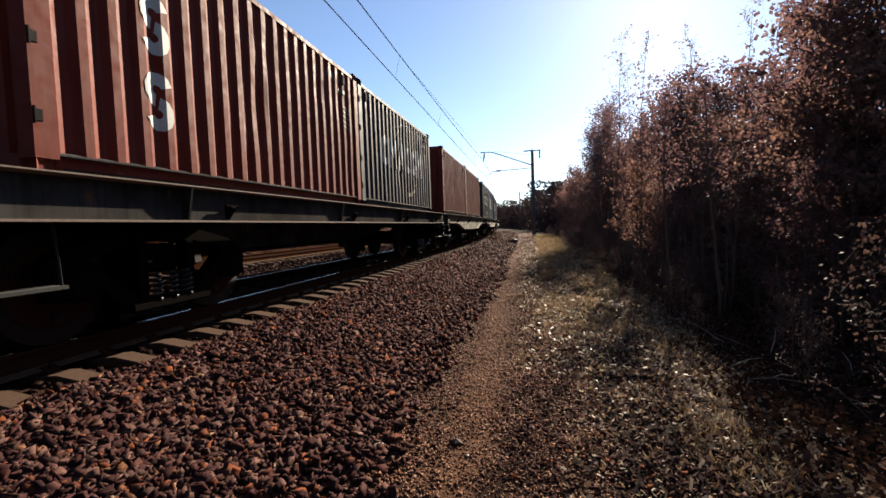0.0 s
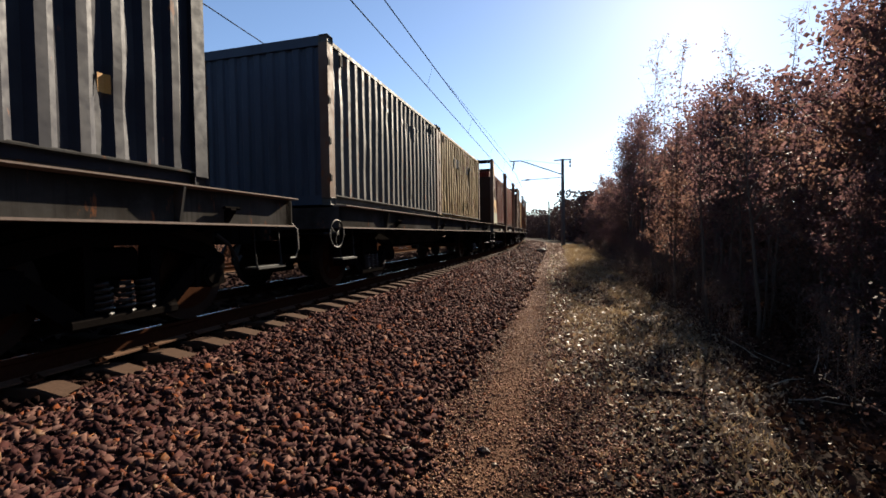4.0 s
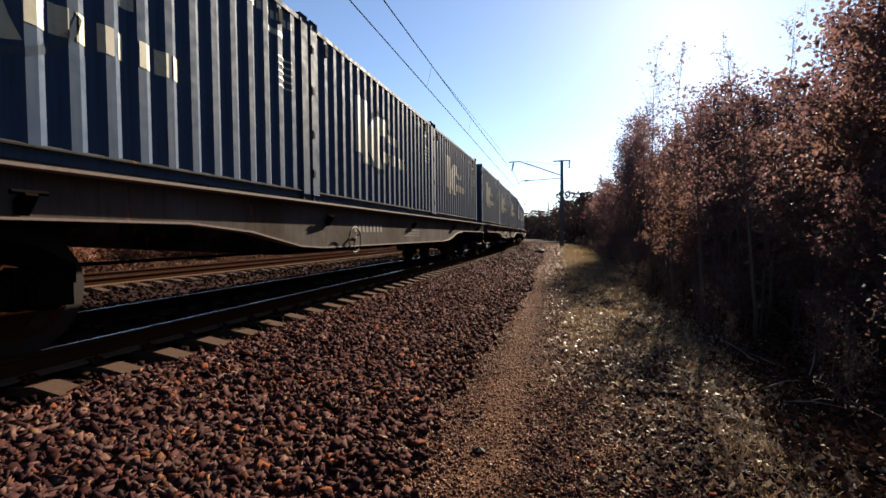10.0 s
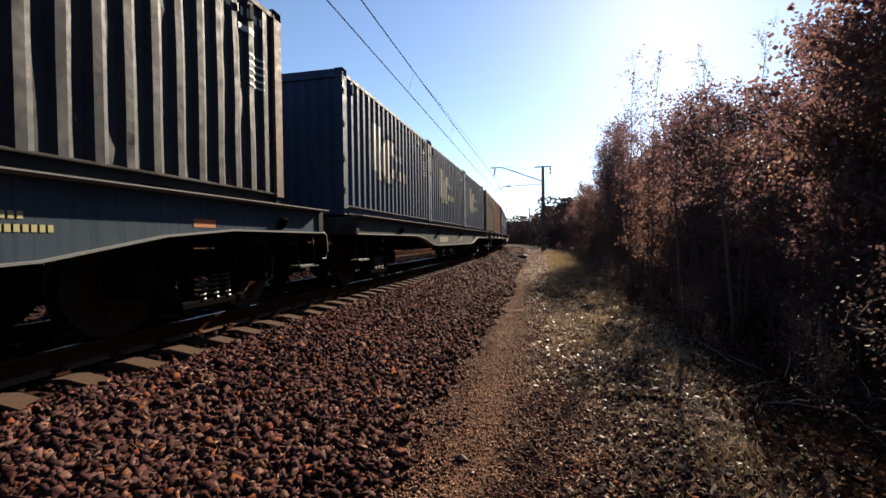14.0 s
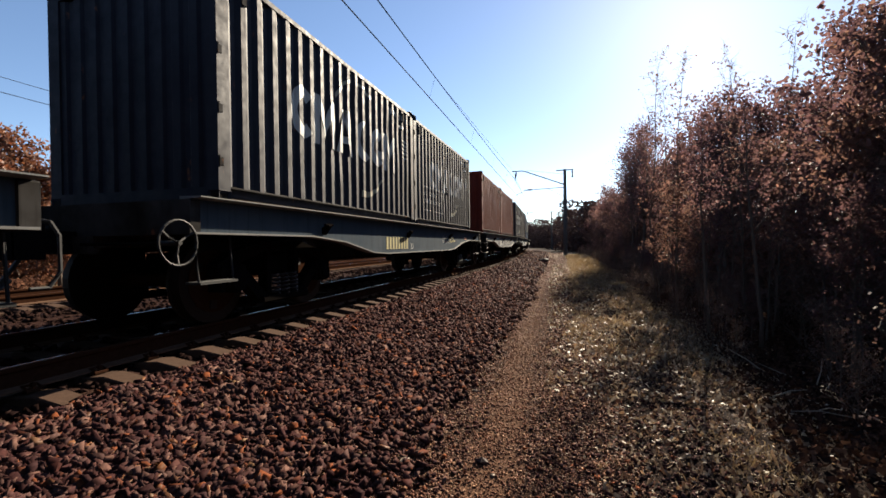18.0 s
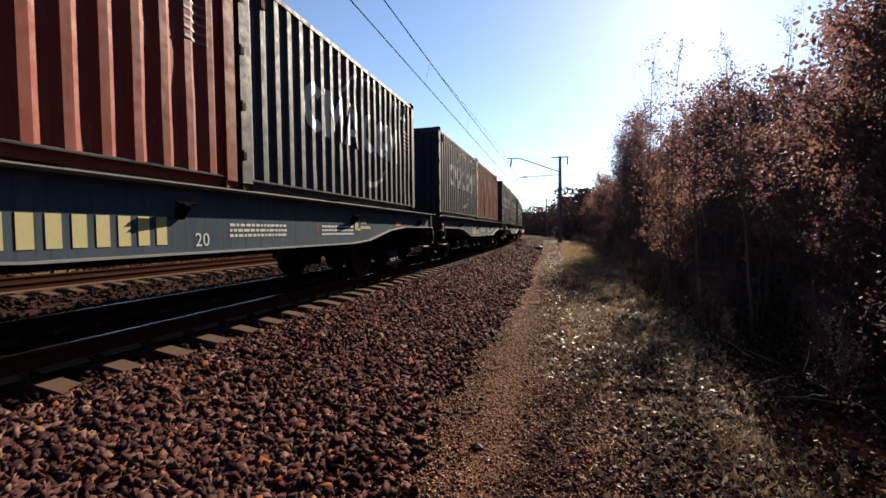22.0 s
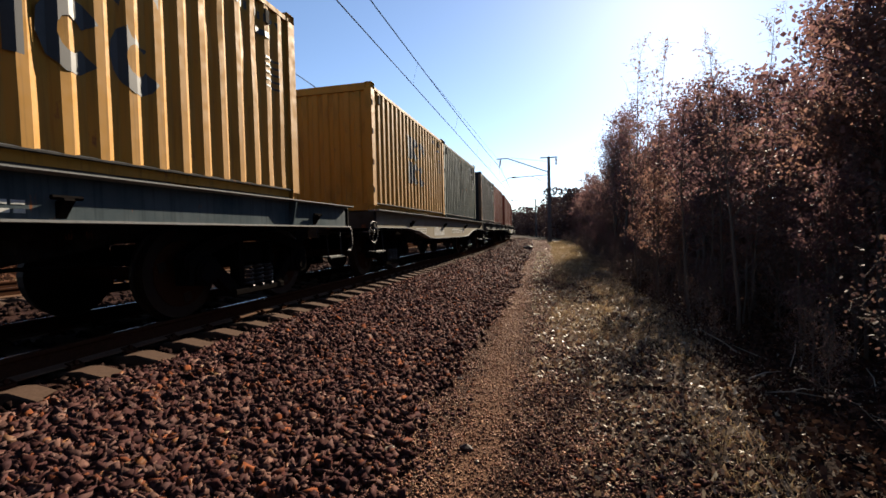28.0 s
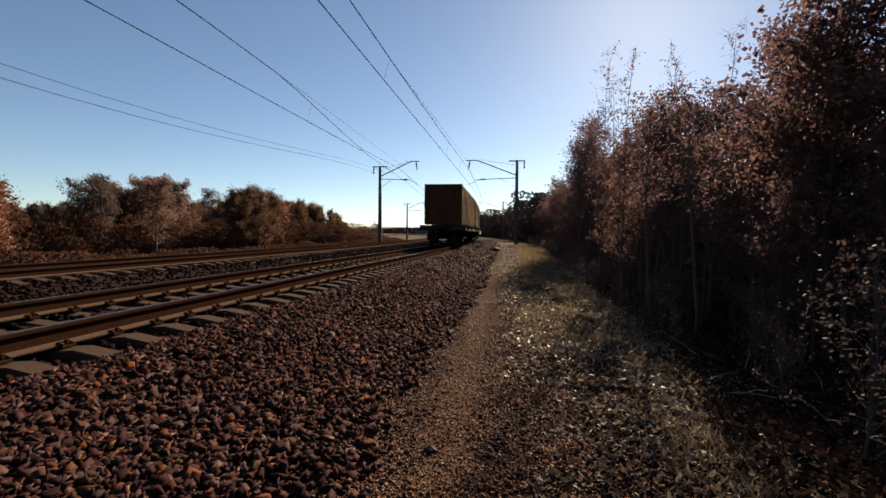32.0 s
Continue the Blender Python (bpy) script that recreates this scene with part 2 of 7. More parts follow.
MAT = {
    "red": paint("red_paint", (0.2496, 0.03264, 0.01408), 0.35, 0.06),
    "orange": paint("orange_red_paint", (0.3506, 0.07872, 0.02992), 0.5, 0.06),
    "maroon": paint("maroon_paint", (0.1584, 0.02592, 0.0192), 0.35, 0.06),
    "yellow": paint("yellow_paint", (0.58, 0.285, 0.045), 0.25, 0.04),
    "ochre": paint("rusty_yellow_paint", (0.50, 0.235, 0.045), 0.8, 0.04),
    "blue": paint("blue_paint", (0.048, 0.088, 0.165), 0.1, 0.05, gloss=0.05),
    "navy": paint("navy_paint", (0.021, 0.0225, 0.038), 0.25, 0.03, gloss=0.12),
    "black": paint("black_paint", (0.024, 0.025, 0.032), 0.3, 0.04, gloss=0.1),
    "green": paint("dark_green_paint", (0.072, 0.104, 0.08), 0.4),
    "white": paint("grey_white_paint", (0.1466, 0.1396, 0.1267), 0.55, 0.1),
    "rusty": paint("rusty_cream_paint", (0.60, 0.42, 0.185), 1.0, 0.04, gloss=0.05),
    "beam_blue": paint("blue_wagon_paint", (0.070, 0.102, 0.135), 0.12, 0.08, rough=0.8, gloss=0.02),
    "beam_grey": paint("grey_wagon_paint", (0.080, 0.090, 0.087), 0.25, rough=0.8, gloss=0.02),
    "beam_brown": paint("brown_wagon_paint", (0.088, 0.064, 0.050), 0.25, rough=0.8, gloss=0.02),
    "beam_dark": paint("dark_brown_wagon_paint", (0.056, 0.034, 0.022), 0.5, rough=0.8, gloss=0.02),
    "slate": paint("slate_blue_paint", (0.085, 0.110, 0.155), 0.15, 0.05),
    "plate": paint("brown_end_plate_paint", (0.075, 0.040, 0.026), 0.25, 0.02, rough=0.8, gloss=0.02),
    "beam_sand": paint("sand_wagon_paint", (0.34, 0.29, 0.21), 0.4, rough=0.8, gloss=0.02),
    "beam_pale": paint("pale_grey_wagon_paint", (0.24, 0.25, 0.25), 0.3, rough=0.8, gloss=0.02),
    "beam_teal": paint("teal_wagon_paint", (0.060, 0.090, 0.104), 0.2, rough=0.8, gloss=0.02),
    # near-black brown of the straight-beamed flat wagons
    "beam_soot": paint("sooty_wagon_paint", (0.040, 0.035, 0.030), 0.4, rough=0.85, gloss=0.0),
    "beam_side": paint("dark_teal_wagon_paint", (0.055, 0.066, 0.065), 0.3, rough=0.8, gloss=0.02),
    "edge_grey": plain("pale_grey_flange_edge", (0.30, 0.30, 0.29), 0.7, 0.0, 0.35, 5.0, 0.2, 0.1),
    # near black: also carries the shade below the decks and in casting holes
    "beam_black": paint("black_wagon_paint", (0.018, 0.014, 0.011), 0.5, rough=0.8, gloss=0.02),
    # black that stands for the shade inside the containers' bottom rails
    "channel_dark": paint("grimy_black_paint", (0.035, 0.032, 0.03), 0.5, rough=0.8, gloss=0.02),
    "drab": paint("rust_stained_drab_paint", (0.33, 0.245, 0.17), 0.9, 0.04, gloss=0.05),
    "edge": plain("worn_flange_edge", (0.30, 0.225, 0.19), 0.7, 0.0, 0.4, 5.0, 0.2, 0.1),
    "rust_brown": paint("rust_brown_paint", (0.150, 0.050, 0.018), 0.5, 0.02),
    "rustpost": paint("rusty_post_paint", (0.20, 0.105, 0.06), 0.8),
    "stake": paint("stake_paint", (0.25, 0.135, 0.078), 0.35),
    "panel": paint("beige_panel_paint", (0.95, 0.48, 0.11), 0.12, 0.02, gloss=0.2),
    "sheet": paint("tan_sheet_paint", (0.40, 0.27, 0.175), 0.2, 0.02, gloss=0.05),
    "panel_green": paint("grey_green_panel_paint", (0.46, 0.45, 0.29), 0.1, 0.02, gloss=0.2),
    "cream": plain("cream_marking", (0.62, 0.56, 0.40), 0.5, vary=0.25, scale=3, bump=0),
    "white_mark": plain("white_marking", (0.72, 0.72, 0.68), 0.5, vary=0.25, scale=3, bump=0),
    "faded_mark": plain("faded_marking", (0.20, 0.15, 0.13), 0.6, vary=0.3, scale=3, bump=0),
    "yellow_label": plain("yellow_label", (0.85, 0.40, 0.07), 0.5, vary=0.25, scale=9, bump=0),
    "dark_mark": plain("dark_marking", (0.05, 0.05, 0.05), 0.5, vary=0.25, scale=3, bump=0),
    "yellow_mark": plain("yellow_marking", (0.66, 0.58, 0.26), 0.5, vary=0.2, scale=3, bump=0),
    "orange_mark": plain("orange_sticker", (0.65, 0.20, 0.06), 0.5, vary=0.15, scale=3, bump=0),
    # iron and wheel steel darkened to hold the shade under the wagons
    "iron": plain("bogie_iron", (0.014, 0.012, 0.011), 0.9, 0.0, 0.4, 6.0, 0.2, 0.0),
    "tyre": plain("wheel_steel", (0.030, 0.020, 0.015), 0.6, 0.3, 0.3, 5.0),
    "spring": plain("spring_steel", (0.07, 0.068, 0.065), 0.55, 0.3, 0.3, 8.0),
    "galv": plain("worn_steel", (0.028, 0.028, 0.028), 0.7, 0.2, 0.3, 8.0),
    "rust": plain("rusty_rail_steel", (0.075, 0.034, 0.020), 0.95, 0.0, 0.45, 5.0, 0.3, 0.0),
    "railhead": plain("polished_rail_head", (0.42, 0.37, 0.33), 0.24, 1.0, 0.3, 3.0, 0.05),
    # upper faces of the rail foot, paler than the rail's sides
    "foot": plain("dusty_rail_foot", (0.19, 0.115, 0.078), 0.95, 0.0, 0.4, 5.0, 0.3, 0.0),
    "concrete": plain("sleeper_concrete", (0.125, 0.077, 0.055), 0.95, 0, 0.4, 5.0, 0.5, 0.03),
    "pole": plain("pole_concrete", (0.16, 0.15, 0.14), 0.9, 0, 0.35, 2.0, 0.3),
    "steelarm": plain("arm_steel", (0.10, 0.095, 0.09), 0.6, 0.3, 0.3, 4.0),
    "wire": plain("wire_copper", (0.045, 0.042, 0.042), 0.9, 0.0, 0.2, 4.0, 0, 0.05),
    "insulator": plain("insulator_glaze", (0.12, 0.06, 0.04), 0.25, 0, 0.2, 4.0, 0),
    "bark": plain("bark", (0.17, 0.128, 0.10), 0.95, 0, 0.5, 6.0, 0.8),
    "ballast": island("ballast_stones", [(0.043, 0.021, 0.021), (0.109, 0.049, 0.047), (0.065, 0.034, 0.035), (0.156, 0.074, 0.064), (0.047, 0.022, 0.023), (0.101, 0.04, 0.035), (0.193, 0.111, 0.096), (0.078, 0.042, 0.04), (0.277, 0.153, 0.12), (0.091, 0.042, 0.037), (0.336, 0.107, 0.049)], 0.55, 0.0, 0.003),
    # darker stones between the tracks: the train's shadow is put into their colour
    "ballast_dark": island("oily_ballast_stones", [(0.020, 0.012, 0.012), (0.045, 0.026, 0.022), (0.030, 0.018, 0.017), (0.070, 0.042, 0.034), (0.024, 0.014, 0.013)], 0.7, 0.0, 0.0),
    "stone_orange": island("orange_ballast_stones", [(0.210, 0.078, 0.034), (0.300, 0.130, 0.060), (0.130, 0.055, 0.036), (0.340, 0.190, 0.100)], 0.5, 0.0, 0.05),
    "grit": island("path_grit", [(0.262, 0.109, 0.070), (0.433, 0.209, 0.134), (0.155, 0.067, 0.054), (0.587, 0.336, 0.204), (0.216, 0.095, 0.076)], 0.55, 0.0, 0.02),
    "straw": island("straw_and_chips", [(0.398, 0.226, 0.106), (0.584, 0.365, 0.201), (0.265, 0.140, 0.074), (0.479, 0.236, 0.148), (0.664, 0.471, 0.339)], 0.45, 0.0, 0.08),
    "litter": island("fallen_leaves", [(0.152, 0.070, 0.044), (0.902, 0.704, 0.480), (0.190, 0.088, 0.056), (0.902, 0.581, 0.336), (0.133, 0.062, 0.044), (0.931, 0.792, 0.592)], 0.5, 0.25, 0.06),
    # leaf colours kept dark to carry the shade under the wood
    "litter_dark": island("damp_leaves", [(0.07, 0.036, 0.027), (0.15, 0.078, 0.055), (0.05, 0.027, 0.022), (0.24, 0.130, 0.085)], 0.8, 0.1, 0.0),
    "grass": island("dry_grass", [(0.420, 0.279, 0.135), (0.720, 0.493, 0.261), (0.300, 0.205, 0.099), (0.860, 0.642, 0.387)], 0.6, 0.3),
    "leaf_brown": island("brown_leaves", [(0.23, 0.122, 0.122), (0.321, 0.163, 0.153), (0.379, 0.21, 0.187), (0.241, 0.13, 0.145), (0.172, 0.091, 0.098)], 0.6, 0.6, 0.1),
    "leaf_far": island("distant_brown_leaves", [(0.15, 0.10, 0.095), (0.21, 0.135, 0.12), (0.12, 0.08, 0.08)], 0.9, 0.1, 0.02),
    "leaf_dark": island("dark_brown_leaves", [(0.300, 0.170, 0.145), (0.400, 0.240, 0.190), (0.240, 0.140, 0.125)], 0.7, 0.25, 0.1),
    "leaf_shrub": island("shrub_leaves", [(0.290, 0.160, 0.135), (0.380, 0.220, 0.170), (0.220, 0.125, 0.115), (0.330, 0.220, 0.150)], 0.7, 0.25, 0.1),
    "leaf_orange": island("orange_leaves", [(0.495, 0.157, 0.079), (0.589, 0.249, 0.117), (0.354, 0.131, 0.079), (0.471, 0.262, 0.156)], 0.5, 0.4),
    "leaf_field": island("russet_leaves", [(0.285, 0.137, 0.083), (0.380, 0.200, 0.116), (0.228, 0.116, 0.083), (0.323, 0.189, 0.121)], 0.8, 0.5, 0.05),
    "leaf_grey": island("grey_brown_leaves", [(0.300, 0.215, 0.175), (0.390, 0.285, 0.225), (0.220, 0.155, 0.135), (0.350, 0.235, 0.170)], 0.8, 0.3, 0.05),
    "leaf_olive": island("olive_leaves", [(0.372, 0.213, 0.151), (0.488, 0.271, 0.202), (0.3, 0.165, 0.14), (0.534, 0.271, 0.202)], 0.6, 0.6, 0.1),
    "brush": island("dead_brush", [(0.230, 0.105, 0.065), (0.300, 0.145, 0.090), (0.160, 0.078, 0.055), (0.250, 0.130, 0.085)], 0.9, 0.3, 0.0),
    "path": soil("trodden_path", (0.128, 0.065, 0.040), (0.181, 0.095, 0.058), (0.242, 0.132, 0.083), 4.0),
    "gravel": soil("gritty_path_edge", (0.065, 0.034, 0.024), (0.095, 0.052, 0.036), (0.13, 0.076, 0.052), 9.0),
    "stone_dark": plain("dark_stone", (0.07, 0.035, 0.028), 0.8, 0, 0.5, 9.0, 0.6),
    "stone_pale": plain("pale_stone", (0.48, 0.36, 0.25), 0.7, 0, 0.35, 9.0, 0.6),
    "stone_rust": plain("rusty_stone", (0.36, 0.13, 0.05), 0.7, 0, 0.45, 9.0, 0.6),
    "stick": plain("dry_stick", (0.42, 0.34, 0.26), 0.8, 0, 0.4, 6.0, 0.4),
    "shoulder": soil("stony_soil", (0.034, 0.015, 0.012), (0.060, 0.027, 0.021), (0.085, 0.043, 0.031), 4.0),
    # soil darkened too, partly for the shade the wood throws on it
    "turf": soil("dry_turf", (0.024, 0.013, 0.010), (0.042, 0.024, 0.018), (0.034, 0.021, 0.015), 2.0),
    "field": soil("rough_field", (0.12, 0.07, 0.04), (0.18, 0.11, 0.06), (0.15, 0.11, 0.06), 0.3),
    "hill": plain("distant_hills", (0.20, 0.23, 0.28), 1.0, 0, 0.2, 0.004, 0),
}


# ---- mesh building ----
class Shape:
    """Collects faces and links them as one mesh object."""

    def __init__(self):
        self.v, self.f, self.k = [], [], []

    def add(self, verts, faces, k=0):
        n = len(self.v)
        self.v.extend(verts)
        self.f.extend(tuple(i + n for i in f) for f in faces)
        self.k.extend([k] * len(faces))
        return self

    def box(self, x0, y0, z0, x1, y1, z1, k=0, chamfer=0.0):
        if chamfer:
            c = chamfer
            return self.prism([(x0 + c, z0), (x1 - c, z0), (x1, z0 + c), (x1, z1 - c), (x1 - c, z1), (x0 + c, z1), (x0, z1 - c), (x0, z0 + c)], y0, y1, k)
        return self.add([(x0, y0, z0), (x1, y0, z0), (x1, y1, z0), (x0, y1, z0), (x0, y0, z1), (x1, y0, z1), (x1, y1, z1), (x0, y1, z1)],
                        [(3, 2, 1, 0), (4, 5, 6, 7), (0, 1, 5, 4), (1, 2, 6, 5), (2, 3, 7, 6), (3, 0, 4, 7)], k)

    def prism(self, outline, a, b, k=0, axis="y"):
        """An outline swept along an axis: (x, z) along y, (y, z) along x, (x, y) along z."""
        n = len(outline)
        at = {"y": lambda p, w: (p[0], w, p[1]), "x": lambda p, w: (w, p[0], p[1]), "z": lambda p, w: (p[0], p[1], w)}[axis]
        verts = [at(p, a) for p in outline] + [at(p, b) for p in outline]
        faces = [tuple(range(n))[::-1], tuple(range(n, 2 * n))] + [(i, (i + 1) % n, n + (i + 1) % n, n + i) for i in range(n)]
        return self.add(verts, faces, k)

    def tube(self, points, radii, sides=6, k=0, caps=True):
        pts = [Vector(p) for p in points]
        if not isinstance(radii, (list, tuple)):
            radii = [radii] * len(pts)
        verts, faces = [], []
        for i, p in enumerate(pts):
            d = (pts[min(i + 1, len(pts) - 1)] - pts[max(i - 1, 0)]).normalized()
            side = d.cross(Vector((0, 0, 1)) if abs(d.z) < 0.9 else Vector((1, 0, 0))).normalized()
            up = side.cross(d)
            for j in range(sides):
                a = 2 * math.pi * j / sides
                verts.append(tuple(p + (side * math.cos(a) + up * math.sin(a)) * radii[i]))
        for i in range(len(pts) - 1):
            for j in range(sides):
                a, b = i * sides + j, i * sides + (j + 1) % sides
                faces.append((a, b, b + sides, a + sides))
        if caps:
            faces.append(tuple(range(sides))[::-1])
            faces.append(tuple(range(len(verts) - sides, len(verts))))
        return self.add(verts, faces, k)

    def wheel(self, x0, x1, r, y=0.0, z=0.0, sides=20, k=0):
        ring = [(y + r * math.cos(2 * math.pi * i / sides), z + r * math.sin(2 * math.pi * i / sides)) for i in range(sides)]
        return self.prism(ring, x0, x1, k, "x")

    def mesh(self, name, mats, smooth=False):
        me = bpy.data.meshes.new(name)
        me.from_pydata(self.v, [], self.f)
        for m in mats if isinstance(mats, (list, tuple)) else [mats]:
            me.materials.append(m)
        if any(self.k):
            me.polygons.foreach_set("material_index", self.k)
        if smooth:
            me.polygons.foreach_set("use_smooth", [True] * len(me.polygons))
        me.update()
        return me


def part(name, shape, mat, parent, label="", at=None, smooth=False):
    """Links a shape (or a mesh made before) as one mesh object under a thing or a part."""
    me = shape.mesh(name, mat, smooth) if isinstance(shape, Shape) else shape
    ob = new(name, me)
    ob.parent = parent
    if at is not None:
        ob.matrix_basis = at
    if label:
        ob["label"] = label
    return ob


def quads(name, centres, u, v, mat):
    """Many small quads from arrays of centres and half axes, in one mesh."""
    n = len(centres)
    verts = np.stack([centres - u - v, centres + u - v, centres + u + v, centres - u + v], 1).reshape(-1, 3)
    me = bpy.data.meshes.new(name)
    me.vertices.add(4 * n), me.loops.add(4 * n), me.polygons.add(n)
    me.vertices.foreach_set("co", verts.ravel())
    me.loops.foreach_set("vertex_index", np.arange(4 * n))
    me.polygons.foreach_set("loop_start", np.arange(n) * 4)
    me.update(calc_edges=True)
    me.materials.append(mat)
    return me


def solids(name, verts, faces, centres, scales, turns, mat):
    """Many turned and scaled copies of small solids (triangles only) in one mesh."""
    kinds = len(verts)
    all_v, all_f, base = [], [], 0
    for k in range(kinds):
        sel = np.arange(len(centres)) % kinds == k
        c, s, q = centres[sel], scales[sel], turns[sel]
        p = np.einsum("nij,nkj->nki", q, verts[k][None] * s[:, None]) + c[:, None]
        f = faces[k][None] + (np.arange(len(c)) * len(verts[k]))[:, None, None] + base
        all_v.append(p.reshape(-1, 3)), all_f.append(f.reshape(-1, 3))
        base += len(c) * len(verts[k])
    v, f = np.concatenate(all_v), np.concatenate(all_f)
    me = bpy.data.meshes.new(name)
    me.vertices.add(len(v)), me.loops.add(3 * len(f)), me.polygons.add(len(f))
    me.vertices.foreach_set("co", v.ravel())
    me.loops.foreach_set("vertex_index", f.ravel())
    me.polygons.foreach_set("loop_start", np.arange(len(f)) * 3)
    me.update(calc_edges=True)
    me.materials.append(mat)
    return me


def any_turn(n, rng, flat=False):
    a = rng.uniform(0, 2 * np.pi, n)
    if flat:
        c, s, z, o = np.cos(a), np.sin(a), np.zeros(n), np.ones(n)
        return np.stack([np.stack([c, -s, z], 1), np.stack([s, c, z], 1), np.stack([z, z, o], 1)], 1)
    q = rng.normal(size=(n, 4))
    q /= np.linalg.norm(q, axis=1)[:, None]
    w, x, y, z = q.T
    return np.stack([np.stack([1 - 2 * (y * y + z * z), 2 * (x * y - z * w), 2 * (x * z + y * w)], 1),
                     np.stack([2 * (x * y + z * w), 1 - 2 * (x * x + z * z), 2 * (y * z - x * w)], 1),
                     np.stack([2 * (x * z - y * w), 2 * (y * z + x * w), 1 - 2 * (x * x + y * y)], 1)], 1)


# ---- the line of the track: straight, then a wide bend to the left ----
RAIL_TOP, TRACK_X = 0.70, -4.70
BEND = [(14.0, 0.0005), (1e9, -0.0018)]


def line(s, off=0.0):
    """Place (x, y) and heading to the right of a point s metres along the track, off metres to the right of its middle."""
    x, y, th, s0 = TRACK_X, 0.0, 0.0, 0.0
    if s < 0:
        y = s
    else:
        for end, k in BEND:
            ds = min(s, end) - s0
            if ds <= 0:
                break
            x += (math.cos(th) - math.cos(th + k * ds)) / k
            y += (math.sin(th + k * ds) - math.sin(th)) / k
            th += k * ds
            s0 = end
    return x + off * math.cos(th), y - off * math.sin(th), th


def track_x(y):
    """The track's middle at a distance y ahead, near enough for the ground."""
    if y < 0:
        return TRACK_X
    d = min(y, 14.0)
    x = TRACK_X + 0.00025 * d * d
    if y > 14:
        u = min(y, 300.0) - 14
        x += 0.007 * u - 0.0009 * u * u
    return x


def smooth(a, b, v):
    k = min(1.0, max(0.0, (v - a) / (b - a)))
    return k * k * (3 - 2 * k)


def path_x(y):
    """The middle of the trodden path at a distance y ahead."""
    return -0.42 - 0.035 * min(max(y, 0.0), 20.0) - 0.011 * max(0.0, min(y, 90.0) - 20.0)


def ground_height(x, y):
    u = x - track_x(y)
    bed = RAIL_TOP - 0.27
    path = 0.32 * smooth(8, 40, y)
    if u < -9.2:
        z = bed - (bed + 0.25) * smooth(9.2, 12.5, -u)
    elif u < 1.75:
        z = bed - 0.10 * smooth(1.7, 2.6, -u) * smooth(-4.3, -3.4, u)
    elif u < 3.45:
        k = (u - 1.75) / 1.7
        z = bed + (path - bed) * (k * 0.75 + 0.25 * smooth(0, 1, k))
    else:
        z = path - 0.55 * smooth(6.0, 10.5, u) * (1 - 0.6 * smooth(20, 60, y))
    if 1.2 < u < 2.4:
        z += 0.01 * smooth(1.3, 1.5, u) * (1 - smooth(1.6, 2.4, u))
    rough = 0.035 * noise.noise((x * 0.9, y * 0.9, 0.3)) + 0.012 * noise.noise((x * 4.0, y * 4.0, 1.7))
    if u > 3.4:
        rough *= 1 + 1.5 * smooth(4.6, 6.0, u)
    if y < 60:
        rough -= 0.025 * math.exp(-((x - path_x(y)) / 0.33) ** 2)
    return z + rough


# ---- ground: one sheet to the horizon ----
def steps(knots):
    out = [knots[0][0]]
    for (a, _), (b, d) in zip(knots, knots[1:]):
        n = max(1, round((b - a) / d))
        out += [a + (b - a) * (i + 1) / n for i in range(n)]
    return out


def build_ground():
    xs = steps([(-3000, 0), (-400, 650), (-120, 40), (-30, 6), (-8, 1.0), (-3.4, 0.25), (2.4, 0.1), (8, 0.4), (40, 4), (300, 65), (3000, 675)])
    ys = steps([(-600, 0), (-40, 140), (-7, 4), (1, 0.2), (9, 0.12), (25, 0.4), (70, 1.5), (300, 10), (3000, 300)])
    g = Shape()
    g.v = [(x, y, ground_height(x, y)) for y in ys for x in xs]
    w = len(xs)
    for j in range(len(ys) - 1):
        for i in range(w - 1):
            a = j * w + i
            x, y = (xs[i] + xs[i + 1]) / 2, (ys[j] + ys[j + 1]) / 2
            u = x - track_x(y) + 0.18 * noise.noise((x * 1.3, y * 1.3, 5.0))
            mid = x - path_x(y) + 0.13 + 0.10 * noise.noise((0, y * 0.6, 2.0)) + 0.10 * noise.noise((x * 5, y * 5, 4.0))
            if u < -13 or y > 200 or y < -40:
                k = 3
            elif abs(mid - 0.13) < 0.20 + 0.16 * noise.noise((x * 2.2, y * 2.2, 7.0)) and y < 40:
                k = 0
            elif abs(mid) < (0.62 if y < 20 else 0.30) + 0.4 * noise.noise((x * 1.7, y * 1.7, 3.0)) and y < 60:
                k = 4
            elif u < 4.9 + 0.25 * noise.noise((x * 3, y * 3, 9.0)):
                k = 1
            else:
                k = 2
            g.f.append((a, a + 1, a + w + 1, a + w))
            g.k.append(k)
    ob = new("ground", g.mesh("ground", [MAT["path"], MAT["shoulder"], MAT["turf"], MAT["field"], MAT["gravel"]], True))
    return tagged(ob, "bare stony soil with a trodden path and dry turf", "ground", kind="structure")


build_ground()


PITCH, FIRST = 0.4880, 2.33  # of the sleepers


def stone_kinds(rng, count=9):
    """Small broken stones: skewed blocks with sharp edges."""
    block = np.array([(x, y, z) for x in (-1, 1) for y in (-1, 1) for z in (-1, 1)], float)
    faces = np.array([(0, 1, 3), (0, 3, 2), (4, 6, 7), (4, 7, 5), (0, 4, 5), (0, 5, 1), (2, 3, 7), (2, 7, 6), (0, 2, 6), (0, 6, 4), (1, 5, 7), (1, 7, 3)])
    out = []
    for _ in range(count):
        v = block * rng.uniform(0.3, 1.0, (8, 3))
        v[:, 2] *= rng.uniform(0.25, 0.7)
        out.append(v)
    return out, [faces] * count


